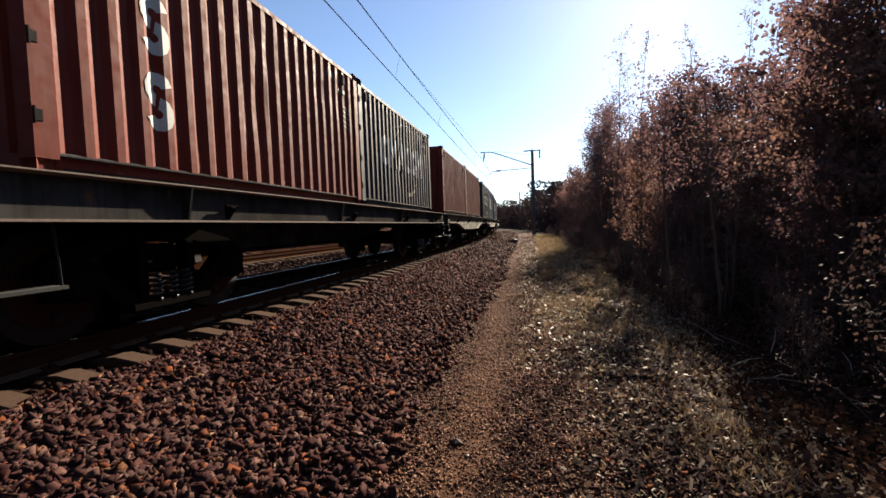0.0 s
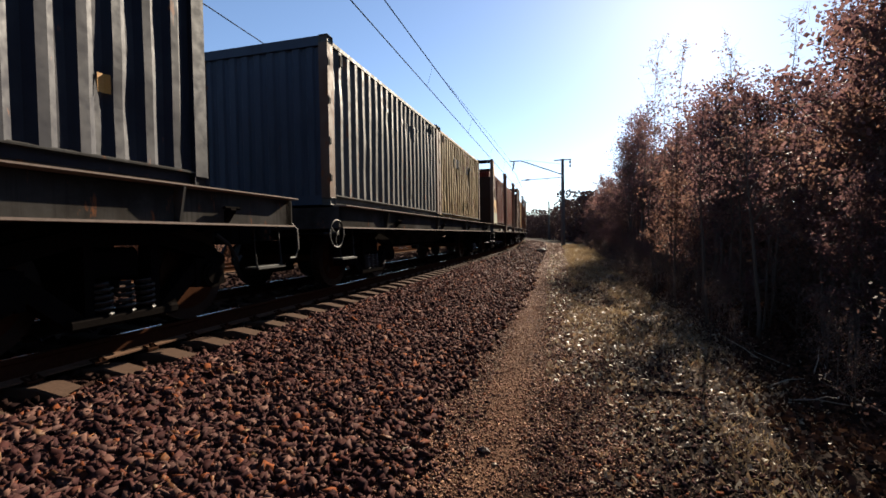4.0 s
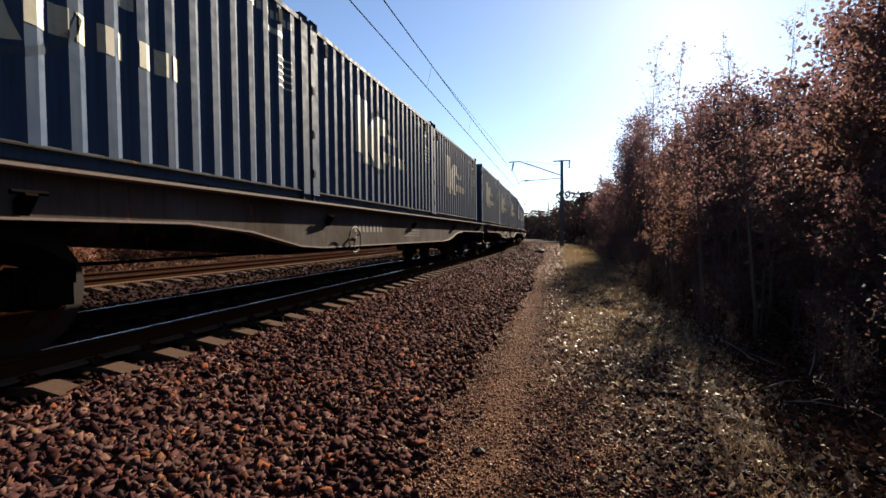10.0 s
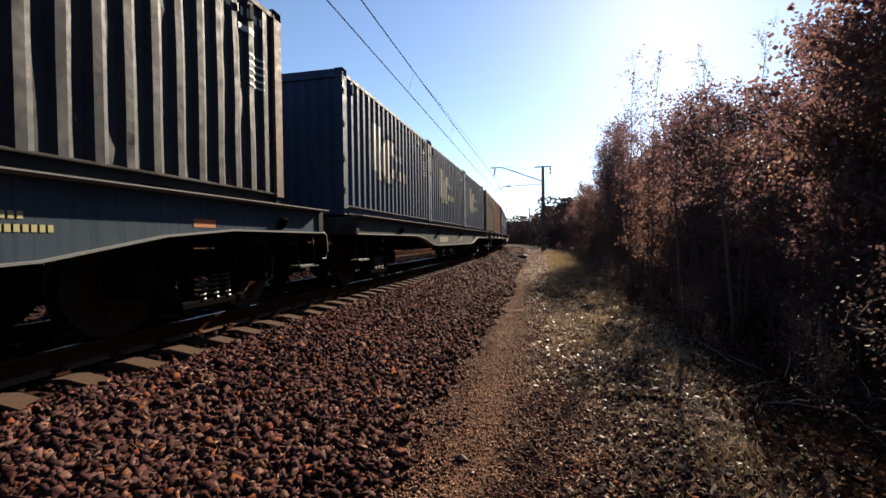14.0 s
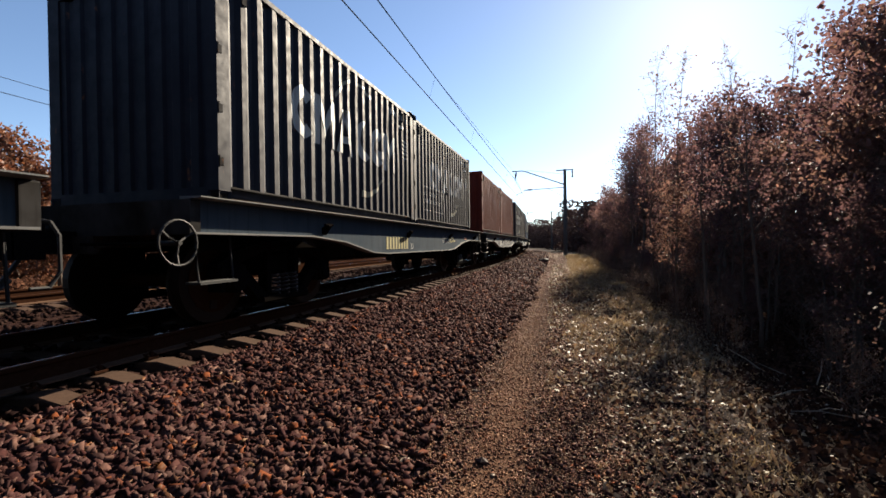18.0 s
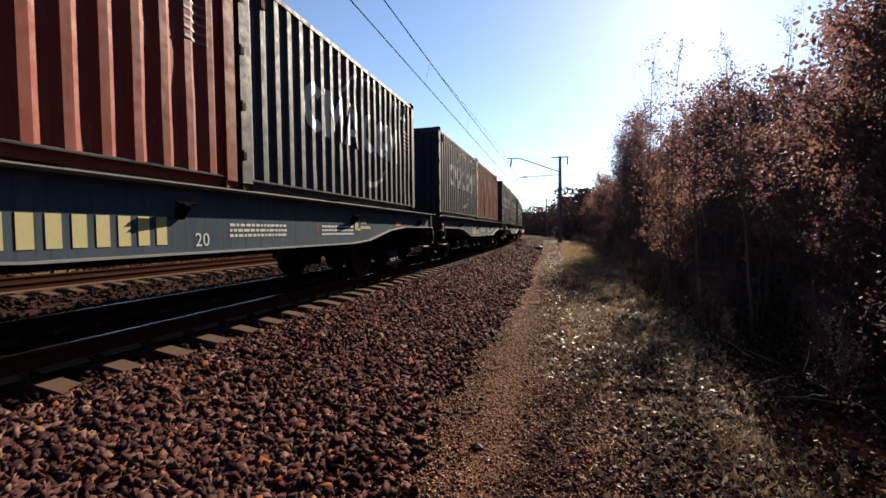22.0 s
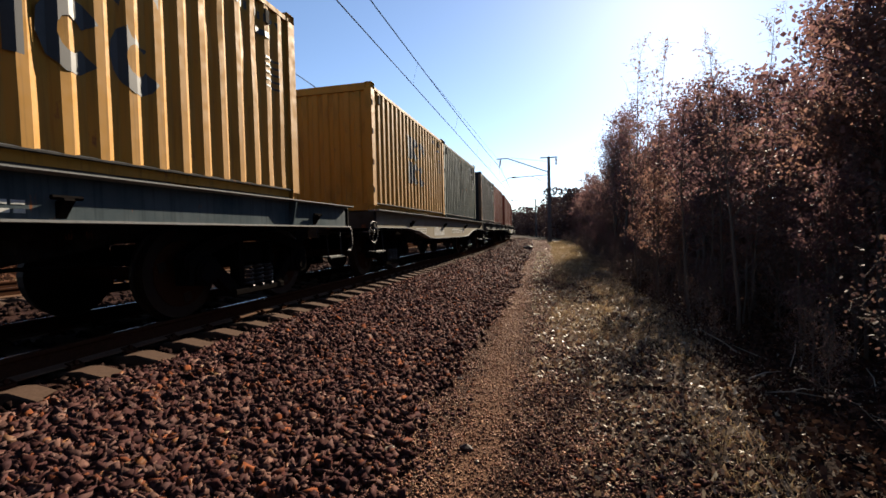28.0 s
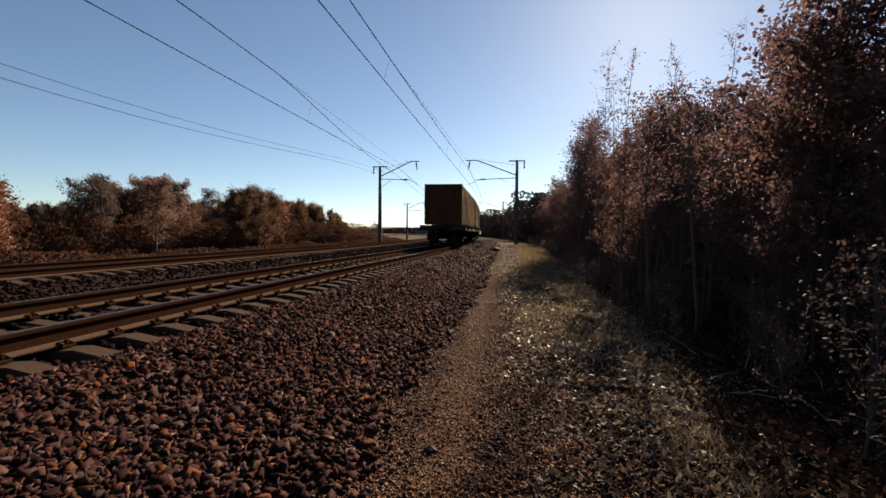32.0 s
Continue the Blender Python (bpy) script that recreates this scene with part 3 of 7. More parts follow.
def chip_kinds(rng, count=7):
    """Chips and crumbs with four faces."""
    tetra = np.array([(1, 0, -0.5), (-0.6, 0.8, -0.5), (-0.6, -0.8, -0.5), (0.1, 0.1, 0.8)])
    faces = np.array([(0, 2, 1), (0, 1, 3), (1, 2, 3), (2, 0, 3)])
    return [tetra * rng.uniform(0.6, 1.3, (4, 3)) for _ in range(count)], [faces] * count


def scatter(name, label, mat, n, area, size, seed, keep=None, sink=0.3, flat=1.0, tumble=0.5):
    """Loose stones over an area (x0, x1, y0, y1), thinner with distance."""
    rng = np.random.default_rng(seed)
    x0, x1, y0, y1 = area
    x = rng.uniform(x0, x1, n)
    y = y0 + (y1 - y0) * rng.uniform(0, 1, n) ** 1.5
    if keep is not None:
        ok = np.array([keep(a, b) for a, b in zip(x, y)])
        x, y = x[ok], y[ok]
    s = rng.uniform(size[0], size[1], len(x)) * (1 + 0.02 * np.maximum(y - 6, 0))
    z = np.array([ground_height(a, b) for a, b in zip(x, y)]) + s * (1 - sink) * 0.6
    verts, faces = stone_kinds(rng) if size[1] > 0.018 else chip_kinds(rng)
    scale = s[:, None] * rng.uniform(0.55, 1.3, (len(x), 3)) * np.array([1, 1, flat])
    turns = any_turn(len(x), rng, True)
    tip = rng.normal(0, tumble, (len(x), 2))
    for i, (a, b) in enumerate(tip):
        turns[i] = turns[i] @ np.array(Euler((a, b, 0)).to_matrix())
    ob = new(name, solids(name, verts, faces, np.stack([x, y, z], 1), scale, turns, mat))
    return tagged(ob, label, "gravel", kind="stuff")


def on_shoulder(x, y):
    u = x - track_x(y)
    return 1.36 < u < 3.05 + 0.75 * random.random() ** 1.5 + 0.22 * noise.noise((x * 0.9, y * 0.9, 3.0))


scatter("ballast", "brown and grey crushed stone beside the sleepers", MAT["ballast"], 56000, (-3.6, -0.6, 1.3, 16), (0.014, 0.052), 1, on_shoulder, 0.2, 0.9, 0.8)
scatter("ballast", "rust-orange stones lying among the grey ballast", MAT["stone_orange"], 420, (-3.3, -1.0, 1.5, 3.4), (0.022, 0.046), 17, on_shoulder, 0.0, 0.9, 0.6)
scatter("ballast", "brown and grey crushed stone behind the standpoint", MAT["ballast"], 26000, (-3.6, -0.6, -7, 1.42), (0.014, 0.052), 7, on_shoulder, 0.2, 0.9, 0.8)
scatter("ballast", "brown and grey crushed stone along the far shoulder", MAT["ballast"], 20000, (-8, -0.8, 15, 70), (0.035, 0.06), 2,
        lambda x, y: 1.3 < x - track_x(y) < 3.5)
scatter("ballast", "crushed stone between the two tracks, darkened for the train's shadow", MAT["ballast_dark"], 34000, (-16, -3.3, 1, 60), (0.032, 0.06), 3,
        lambda x, y: -8.6 < x - track_x(y) < 1.3 and (abs(x - track_x(y)) > 1.3 and abs(x - track_x(y) + 6) > 1.3 or abs((y - FIRST) / PITCH % 1 - 0.5) < 0.22))


def off_path(x, y, wide):
    return abs(x - path_x(y) - 0.02) > wide


scatter("path_grit", "fine brown grit on the path", MAT["grit"], 100000, (-2.2, 0.5, 0.8, 22), (0.006, 0.017), 4, lambda x, y: off_path(x, y, 0.03 + 0.20 * random.random()) or random.random() < 0.7)
scatter("path_grit", "brown grit and stones along the far stretch of the path", MAT["grit"], 16000, (-3.2, 0.6, 20, 60), (0.012, 0.026), 19, lambda x, y: abs(x - path_x(y)) < 1.3)
scatter("path_grit", "fine brown grit on the path behind the standpoint", MAT["grit"], 30000, (-2.2, 0.5, -7, 0.9), (0.006, 0.017), 18)
scatter("path_grit", "pale straw and chips of stone behind the standpoint", MAT["straw"], 16000, (-2.0, 1.25, -7, 1.3), (0.005, 0.014), 36, lambda x, y: off_path(x, y, 0.2), 0.3, 0.4)
scatter("path_grit", "dark stones beside the path behind the standpoint", MAT["ballast"], 9000, (-1.9, 1.3, -7, 1.3), (0.008, 0.024), 35, lambda x, y: off_path(x, y, 0.12 + 0.35 * random.random()))
scatter("path_grit", "scattered dark stones beside the path", MAT["ballast"], 26000, (-1.9, 1.3, 1.2, 22), (0.008, 0.024), 5, lambda x, y: off_path(x, y, 0.12 + 0.35 * random.random()))
scatter("path_grit", "pale straw and chips of stone beside the path", MAT["straw"], 56000, (-2.0, 2.4, 1.2, 22), (0.005, 0.014), 6,
        lambda x, y: off_path(x, y, 0.2) and x < 1.05 + 0.16 * y and noise.noise((x * 1.1, y * 0.8, 6.0)) > -0.25, 0.3, 0.4)


# ---- the two tracks ----
RAIL_OUTLINE = [(-0.075, -0.18), (0.075, -0.18), (0.075, -0.168), (0.012, -0.148), (0.010, -0.048), (0.036, -0.034),
                (0.037, -0.008), (0.028, -0.001), (0.013, 0.0), (-0.013, 0.0), (-0.028, -0.001), (-0.037, -0.008), (-0.036, -0.034), (-0.010, -0.048), (-0.012, -0.148), (-0.075, -0.168)]


def rail_shape(off, s0, s1):
    r = Shape()
    ss = [s0] + [s for s in np.arange(s0 + 2, s1, 2.0)] + [s1]
    n = len(RAIL_OUTLINE)
    for s in ss:
        x, y, th = line(s, off)
        for dx, dz in RAIL_OUTLINE:
            r.v.append((x + dx * math.cos(th), y - dx * math.sin(th), RAIL_TOP + dz))
    for i in range(len(ss) - 1):
        for j in range(n):
            a, b = i * n + j, i * n + (j + 1) % n
            r.f.append((a, b, b + n, a + n))
            r.k.append(1 if j == 8 else 2 if j in (1, 2, 13, 14) else 0)
    return r


def sleeper_shape():
    s = Shape()
    rows = [(-1.35, -0.04), (-1.05, 0.005), (-0.5, -0.045), (0.5, -0.045), (1.05, 0.005), (1.35, -0.04)]
    for x, dz in rows:
        s.v += [(x, -0.15, -0.20), (x, -0.105, dz - 0.012), (x, -0.09, dz), (x, 0.09, dz), (x, 0.105, dz - 0.012), (x, 0.15, -0.20)]
    for i in range(len(rows) - 1):
        for j in range(6):
            a, b = i * 6 + j, i * 6 + (j + 1) % 6
            s.f.append((a, a + 6, b + 6, b))
            s.k.append(0)
    s.add([s.v[i] for i in range(6)], [(0, 1, 2, 3, 4, 5)])
    s.add([s.v[30 + i] for i in range(6)], [(5, 4, 3, 2, 1, 0)])
    return s


def fastening_shape():
    f = Shape()
    f.box(-0.115, -0.055, -0.004, -0.062, 0.055, 0.022, chamfer=0.005)
    f.tube([(-0.09, 0, 0.0), (-0.09, 0, 0.062)], 0.012, 6)
    f.wheel(-0.104, -0.076, 0.018, 0, 0.05, 6)
    f.tube([(-0.105, -0.045, 0.025), (-0.05, -0.05, 0.042), (-0.05, 0.05, 0.042), (-0.105, 0.045, 0.025)], 0.009, 5)
    return f


SLEEPER_MESH = sleeper_shape().mesh("sleeper", MAT["concrete"])
FASTENING_MESH = fastening_shape().mesh("fastening", MAT["rust"])


def build_track(label, off, count, clips):
    track = tagged(new("railway_track"), label, "railway track", kind="structure")
    for side in (-0.796, 0.796):
        part("rail", rail_shape(off + side, -60, 260), [MAT["rust"], MAT["railhead"], MAT["foot"]], track, "worn steel rail with a polished head")
    first = -12
    for i in range(first, first + count):
        x, y, th = line(FIRST + i * PITCH, off)
        part("sleeper", SLEEPER_MESH, None, track, at=pose(x, y, RAIL_TOP - 0.20, 0, 0, -math.degrees(th)))
        if -4 <= i < clips:
            for side, flip in ((0.796, 180), (0.796, 0), (-0.796, 180), (-0.796, 0)):
                x, y, th = line(FIRST + i * PITCH, off + side)
                part("fastening", FASTENING_MESH, None, track, at=pose(x, y, RAIL_TOP - 0.198, 0, 0, flip - math.degrees(th)))
    rest = Shape()
    for i in range(first + count, first + count + 230):
        x, y, th = line(FIRST + i * PITCH, off)
        m = pose(x, y, RAIL_TOP - 0.20, 0, 0, -math.degrees(th))
        rest.add([tuple(m @ Vector(p)) for p in SLEEPER_VERTS], SLEEPER_FACES)
    tagged(part("sleeper_row", rest, MAT["concrete"], track, "concrete sleepers running into the distance"), kind="stuff")


SLEEPER_VERTS = [tuple(v.co) for v in SLEEPER_MESH.vertices]
SLEEPER_FACES = [tuple(p.vertices) for p in SLEEPER_MESH.polygons]
build_track("near railway track of rusty rails on concrete sleepers in ballast", 0.0, 200, 60)
build_track("second railway track of rusty rails on concrete sleepers", -6.0, 150, 0)

# ---- containers ----
C_LEN, C_WID, C_HIGH = 6.058, 2.438, 2.591
RIB, RIB_DEEP = 0.278, 0.036
RIB_Y0 = -21 * RIB / 2


def rib_depth(y):
    """How far the side panel stands back at y, from its outer flats."""
    k = ((y - RIB_Y0) % RIB)
    for a, b, d0, d1 in ((0, 0.078, 0, 0), (0.078, 0.142, 0, 1), (0.142, 0.214, 1, 1), (0.214, RIB, 1, 0)):
        if k <= b:
            return RIB_DEEP * (d0 + (d1 - d0) * (k - a) / (b - a))
    return 0.0


RIB_BREAKS = [RIB_Y0 + i * RIB + d for i in range(21) for d in (0.0, 0.078, 0.142, 0.214)] + [RIB_Y0 + 21 * RIB]
FACE_X = C_WID / 2 - 0.018


def side_panel_shape(seed, dents):
    rng = random.Random(seed)
    spots = [(rng.uniform(-2.8, 2.8), rng.uniform(0.2, 2.3), rng.uniform(0.07, 0.32), rng.uniform(-0.015, 0.026)) for _ in range(dents)]
    zs = [0.16 + (C_HIGH - 0.28) * i / 22 for i in range(23)]
    p = Shape()
    ys = RIB_BREAKS
    for z in zs:
        for y in ys:
            dx = -rib_depth(y) - sum(d * math.exp(-((y - a) ** 2 + 0.5 * (z - b) ** 2) / (w * w)) for a, b, w, d in spots)
            dy = sum(d * 0.5 * math.exp(-((y - a) ** 2 + (z - b) ** 2) / (w * w)) for a, b, w, d in spots)
            p.v.append((FACE_X + dx, y + dy, z))
    n = len(ys)
    for j in range(len(zs) - 1):
        for i in range(n - 1):
            a = j * n + i
            p.f.append((a, a + 1, a + n + 1, a + n))
            p.k.append(0)
    p.box(FACE_X - RIB_DEEP - 0.10, ys[0], zs[0], FACE_X - RIB_DEEP - 0.09, ys[-1], zs[-1])
    return p


def end_wall_shape():
    """A vertically ribbed end, facing -y at y = 0."""
    out = []
    w, n = C_WID - 0.30, 9
    pitch = w / n
    for i in range(n):
        x = -w / 2 + i * pitch
        out += [(x, 0.0), (x + pitch * 0.42, 0.0), (x + pitch * 0.55, 0.028), (x + pitch * 0.87, 0.028)]
    out += [(w / 2, 0.0), (w / 2, 0.07), (-w / 2, 0.07)]
    return Shape().prism(out, 0.15, C_HIGH - 0.13, 0, "z")


def casting_mesh(name):
    bm = bmesh.new()
    bmesh.ops.create_cube(bm, size=1.0)
    bmesh.ops.scale(bm, vec=(0.162, 0.178, 0.118), verts=bm.verts)
    for f in [f for f in bm.faces if abs(f.normal.z) < 0.5]:
        r = bmesh.ops.inset_individual(bm, faces=[f], thickness=0.032)
        bmesh.ops.translate(bm, vec=-f.normal * 0.03, verts=f.verts)
        f.material_index = 1
    bmesh.ops.bevel(bm, geom=[e for e in bm.edges if e.calc_length() > 0.1], offset=0.006, segments=1, affect="EDGES")
    me = bpy.data.meshes.new(name)
    bm.to_mesh(me)
    bm.free()
    return me


def rail_low_shape():
    """A channel open to the outside, broken by two fork pockets."""
    r = Shape()
    x0, x1 = C_WID / 2 - 0.085, C_WID / 2 - 0.012
    r.prism([(x0, 0.145), (x1, 0.145), (x1, 0.158), (x1 - 0.02, 0.172), (x0, 0.172)], -2.87, 2.87)
    for a, b in ((-2.87, -1.23), (-0.87, 0.87), (1.23, 2.87)):
        r.prism([(x0, 0.008), (x1, 0.008), (x1, 0.02), (x0 + 0.01, 0.02), (x0 + 0.01, 0.146), (x0, 0.146)], a, b)
        r.box(x1 - 0.012, a, 0.008, x1 + 0.004, b, 0.034, 1)
    return r


C_MESH = {}


def container_mesh(key, colour, build):
    if (key, colour) not in C_MESH:
        if key in C_MESH:
            me = C_MESH[key].copy()
            me.materials.clear()
            me.materials.append(MAT[colour])
        else:
            me = C_MESH[key] = build()
            me.materials.append(MAT[colour])
        # channel coloured black for the shade in it, lip pale as if sunlit
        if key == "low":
            me.materials[0] = MAT["channel_dark"]
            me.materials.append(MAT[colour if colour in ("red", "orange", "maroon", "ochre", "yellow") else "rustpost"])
        # hole floors coloured black for the darkness inside
        if key == "casting":
            me.materials.append(MAT["beam_black"])
        C_MESH[(key, colour)] = me
    return C_MESH[(key, colour)]


PANELS = {"flat": (1, 0), "worn": (2, 14), "dented": (3, 46), "bashed": (4, 90)}


def decal(shapes, name, mat, parent, label=""):
    """Flat outlines in (y, z) laid over the ribs of the side panel, a hair proud of the paint."""
    bm = bmesh.new()
    for outline in shapes:
        if isinstance(outline, bpy.types.Mesh):
            bm.from_mesh(outline)
        else:
            bm.faces.new([bm.verts.new((0, y, z)) for y, z in outline])
    bmesh.ops.remove_doubles(bm, verts=bm.verts[:], dist=0.0005)
    lo = min((v.co.y for v in bm.verts), default=0)
    hi = max((v.co.y for v in bm.verts), default=0)
    for y in RIB_BREAKS:
        if lo < y < hi:
            bmesh.ops.bisect_plane(bm, geom=bm.verts[:] + bm.edges[:] + bm.faces[:], plane_co=(0, y, 0), plane_no=(0, 1, 0))
    for v in bm.verts:
        v.co.x = FACE_X - rib_depth(v.co.y) + 0.004
    bmesh.ops.triangulate(bm, faces=bm.faces[:])
    bmesh.ops.recalc_face_normals(bm, faces=bm.faces[:])
    me = bpy.data.meshes.new(name)
    bm.to_mesh(me)
    bm.free()
    me.materials.append(MAT[mat])
    ob = new(name, me)
    ob.parent = parent
    if label:
        ob["label"] = label
    if name in ("painted_code", "painted_note", "logo_text", "logo_blocks", "logo_letters", "small_lettering", "graffiti"):
        ob["kind"] = "stuff"
    return ob


def words(text, y, z, size):
    """Lettering as a mesh in the (y, z) plane, read from the right-hand side of the train."""
    cu = bpy.data.curves.new("lettering", "FONT")
    cu.body, cu.size, cu.resolution_u = text, size, 2
    ob = new("lettering", cu)
    me = bpy.data.meshes.new_from_object(ob.evaluated_get(bpy.context.evaluated_depsgraph_get()))
    bpy.data.objects.remove(ob)
    me.transform(Matrix(((0, 0, 1, 0), (1, 0, 0, y), (0, 1, 0, z), (0, 0, 0, 1))))
    return me


def bar(y, z, w, h):
    return [(y, z), (y + w, z), (y + w, z + h), (y, z + h)]


def arc(y, z, r0, r1, a0, a1, n=14, squash=1.0):
    """Pieces of a ring, from angle a0 to a1 in degrees, thinner at the ends when r1 is a pair."""
    out = []
    for i in range(n):
        a, b = radians(a0 + (a1 - a0) * i / n), radians(a0 + (a1 - a0) * (i + 1) / n)
        out.append([(y + r0 * math.cos(a), z + squash * r0 * math.sin(a)), (y + r1 * math.cos(a), z + squash * r1 * math.sin(a)),
                    (y + r1 * math.cos(b), z + squash * r1 * math.sin(b)), (y + r0 * math.cos(b), z + squash * r0 * math.sin(b))])
    return out


def code_bars(y, z, rng, n=11, h=0.10):
    return [bar(y + i * 0.085, z, rng.uniform(0.035, 0.06), h) for i in range(n) if i not in (4,)]


LOGO_CACHE = {}


def same_decal(key, make, parent):
    """Decals that repeat share their meshes."""
    if key in LOGO_CACHE:
        for name, me, label in LOGO_CACHE[key]:
            ob = new(name, me)
            ob.parent = parent
            ob["label"] = label
            if name in ("painted_code", "painted_note", "logo_text", "logo_blocks", "logo_letters", "small_lettering", "graffiti"):
                ob["kind"] = "stuff"
        return
    obs = make()
    LOGO_CACHE[key] = [(o.name.split(".")[0], o.data, o.get("label", "")) for o in obs]


def logo_globe(parent):
    """A cream disc with a ring and two rows of blocks, on the blue containers."""
    def make():
        disc = arc(-0.60, 1.32, 0.0, 0.50, 70, 290, 18) + [bar(-1.58, 1.00, 0.52, 0.98), bar(-1.30, 0.84, 0.28, 0.16), bar(-0.6, 1.50, 0.42, 0.34)]
        ring = arc(-0.60, 1.32, 0.54, 0.60, 15, 345, 24)
        text = [bar(-0.18 + i * 0.155, 1.42, w, 0.17) for i, w in enumerate((0.10, 0.12, 0.05, 0.11))]
        text += [bar(-0.42 + i * 0.17, 0.98, w, 0.22) for i, w in enumerate((0.15, 0.12, 0.08, 0.12, 0.04, 0.12, 0.12, 0.08))]
        return [decal(disc[:18], "logo_disc", "cream", parent, "cream painted disc"), decal([disc[18]], "logo_block", "cream", parent, "cream painted block"),
                decal([disc[19]], "logo_foot", "cream", parent), decal([disc[20]], "logo_flag", "cream", parent),
                decal(ring, "logo_ring", "beam_blue", parent, "blue painted ring")] + [decal([t], "logo_letter", "cream", parent) for t in text]
    same_decal("globe", make, parent)


def logo_blocks(parent, lines=(), frame_on=False, shift=0.0):
    """Six large white blocks over a curved stroke; small words beside it."""
    def make():
        made, y = [], -1.70 + shift
        for w, kind in ((0.56, "c"), (0.66, "m"), (0.60, "a"), (0.10, ""), (0.56, "c"), (0.58, "g"), (0.64, "m")):
            big = []
            if kind in ("c", "g"):
                big += arc(y + w / 2, 1.38, 0.14, 0.27, 45, 315, 12, 1.36)
                if kind == "g":
                    big.append(bar(y + w / 2 + 0.02, 1.20, 0.24, 0.15))
            elif kind == "m":
                big += [bar(y, 1.02, 0.14, 0.73), bar(y + w - 0.18, 1.02, 0.14, 0.73),
                        [(y + 0.14, 1.75), (y + 0.14, 1.48), (y + w / 2 - 0.02, 1.14), (y + w / 2 - 0.02, 1.40)],
                        [(y + w / 2 - 0.02, 1.40), (y + w / 2 - 0.02, 1.14), (y + w - 0.18, 1.48), (y + w - 0.18, 1.75)]]
            elif kind == "a":
                big += [[(y, 1.02), (y + 0.15, 1.02), (y + w / 2 + 0.03, 1.75), (y + w / 2 - 0.12, 1.75)],
                        [(y + w - 0.19, 1.02), (y + w - 0.04, 1.02), (y + w / 2 + 0.08, 1.75), (y + w / 2 - 0.06, 1.75)], bar(y + 0.17, 1.20, w - 0.38, 0.12)]
            y += w
            if big:
                made.append(decal(big, "logo_letter", "white_mark", parent, "large white painted shape"))
        made.append(decal([q for i in range(14) for q in arc(0.45 + shift, 1.42, 0.92 + 0.006 * i, 1.04, 266 + 4 * i, 270 + 4 * i, 1)], "logo_stroke", "cream", parent, "curved cream painted stroke"))
        made.append(decal(arc(0.30 + shift, 1.42, 0.90, 0.95, 60, 150, 14), "logo_stroke", "cream", parent, "thin curved cream painted stroke"))
        if lines:
            texts = [words(text, -2.2 + shift, 0.80 - 0.20 * i, 0.21) for i, text in enumerate(lines)]
            made.append(decal(texts, "small_lettering", "white_mark", parent, "small white lettering"))
        if frame_on:
            z0, w = 0.72 - 0.20 * len(lines) + 0.08, 1.75
            made.append(decal([bar(-2.3 + shift, 1.0, w, 0.025), bar(-2.3 + shift, z0, w, 0.025), bar(-2.3 + shift, z0, 0.03, 1.0 - z0),
                               bar(-2.3 + w + shift, z0, 0.03, 1.025 - z0)], "lettering_frame", "white_mark", parent, "thin white painted frame"))
        return made
    same_decal(("blocks", lines, frame_on, shift), make, parent)


def logo_tall(parent, mat, shift=-0.2):
    """Three tall letter-sized shapes in two rows."""
    def make():
        out = []
        for row, z in enumerate((1.72, 1.08)):
            out += [arc(shift + 0.16, z, 0.11, 0.24, 30, 320, 9, 1.25), arc(shift + 0.72, z, 0.11, 0.24, 40, 330 if row else 400, 12, 1.25)]
            out += [[bar(shift - 0.50, z - 0.28, 0.11, 0.56)], [bar(shift - 0.28, z - 0.28, 0.11, 0.56)]]
        return [decal(o, "logo_letter", mat, parent, "tall dark painted shape") for o in out]
    same_decal(("tall", mat, shift), make, parent)


def logo_down(parent, mat, y):
    """A column of curved white shapes."""
    def make():
        return [decal(arc(y, z + 0.115, 0.045, 0.165, 20, 260, 8, 1.0) + arc(y, z - 0.115, 0.045, 0.165, -160, 80, 8, 1.0), "logo_letter", mat, parent, "curved white painted shape") for z in (0.80, 1.52, 2.2)]
    same_decal(("down", mat, y), make, parent)


def logo_word(parent, mat, y0, z, h, n, w):
    def make():
        out = []
        for i in range(n):
            y = y0 + i * w
            out.append([bar(y, z, 0.08, h)] + ([bar(y + 0.08, z + h - 0.08, w * 0.45, 0.08)] if i % 2 else [bar(y + w * 0.55, z, 0.08, h)]))
        return [decal(o, "logo_letter", mat, parent, "painted block") for o in out]
    same_decal(("word", mat, y0, z, h, n, w), make, parent)


def scrawl(parent, mat, seed):
    def make():
        rng, out = random.Random(seed), []
        y, z = -0.9, 1.3
        for _ in range(26):
            a = rng.uniform(-1.6, 1.6)
            y2, z2 = y + 0.10 + 0.08 * rng.random(), min(2.0, max(0.8, z + 0.22 * math.sin(a)))
            out.append([(y, z), (y + 0.03, z - 0.035), (y2 + 0.03, z2 - 0.035), (y2, z2)])
            y, z = y2, z2
        return [decal(out, "graffiti", mat, parent, "thin white sprayed scrawl")]
    same_decal(("scrawl", mat, seed), make, parent)


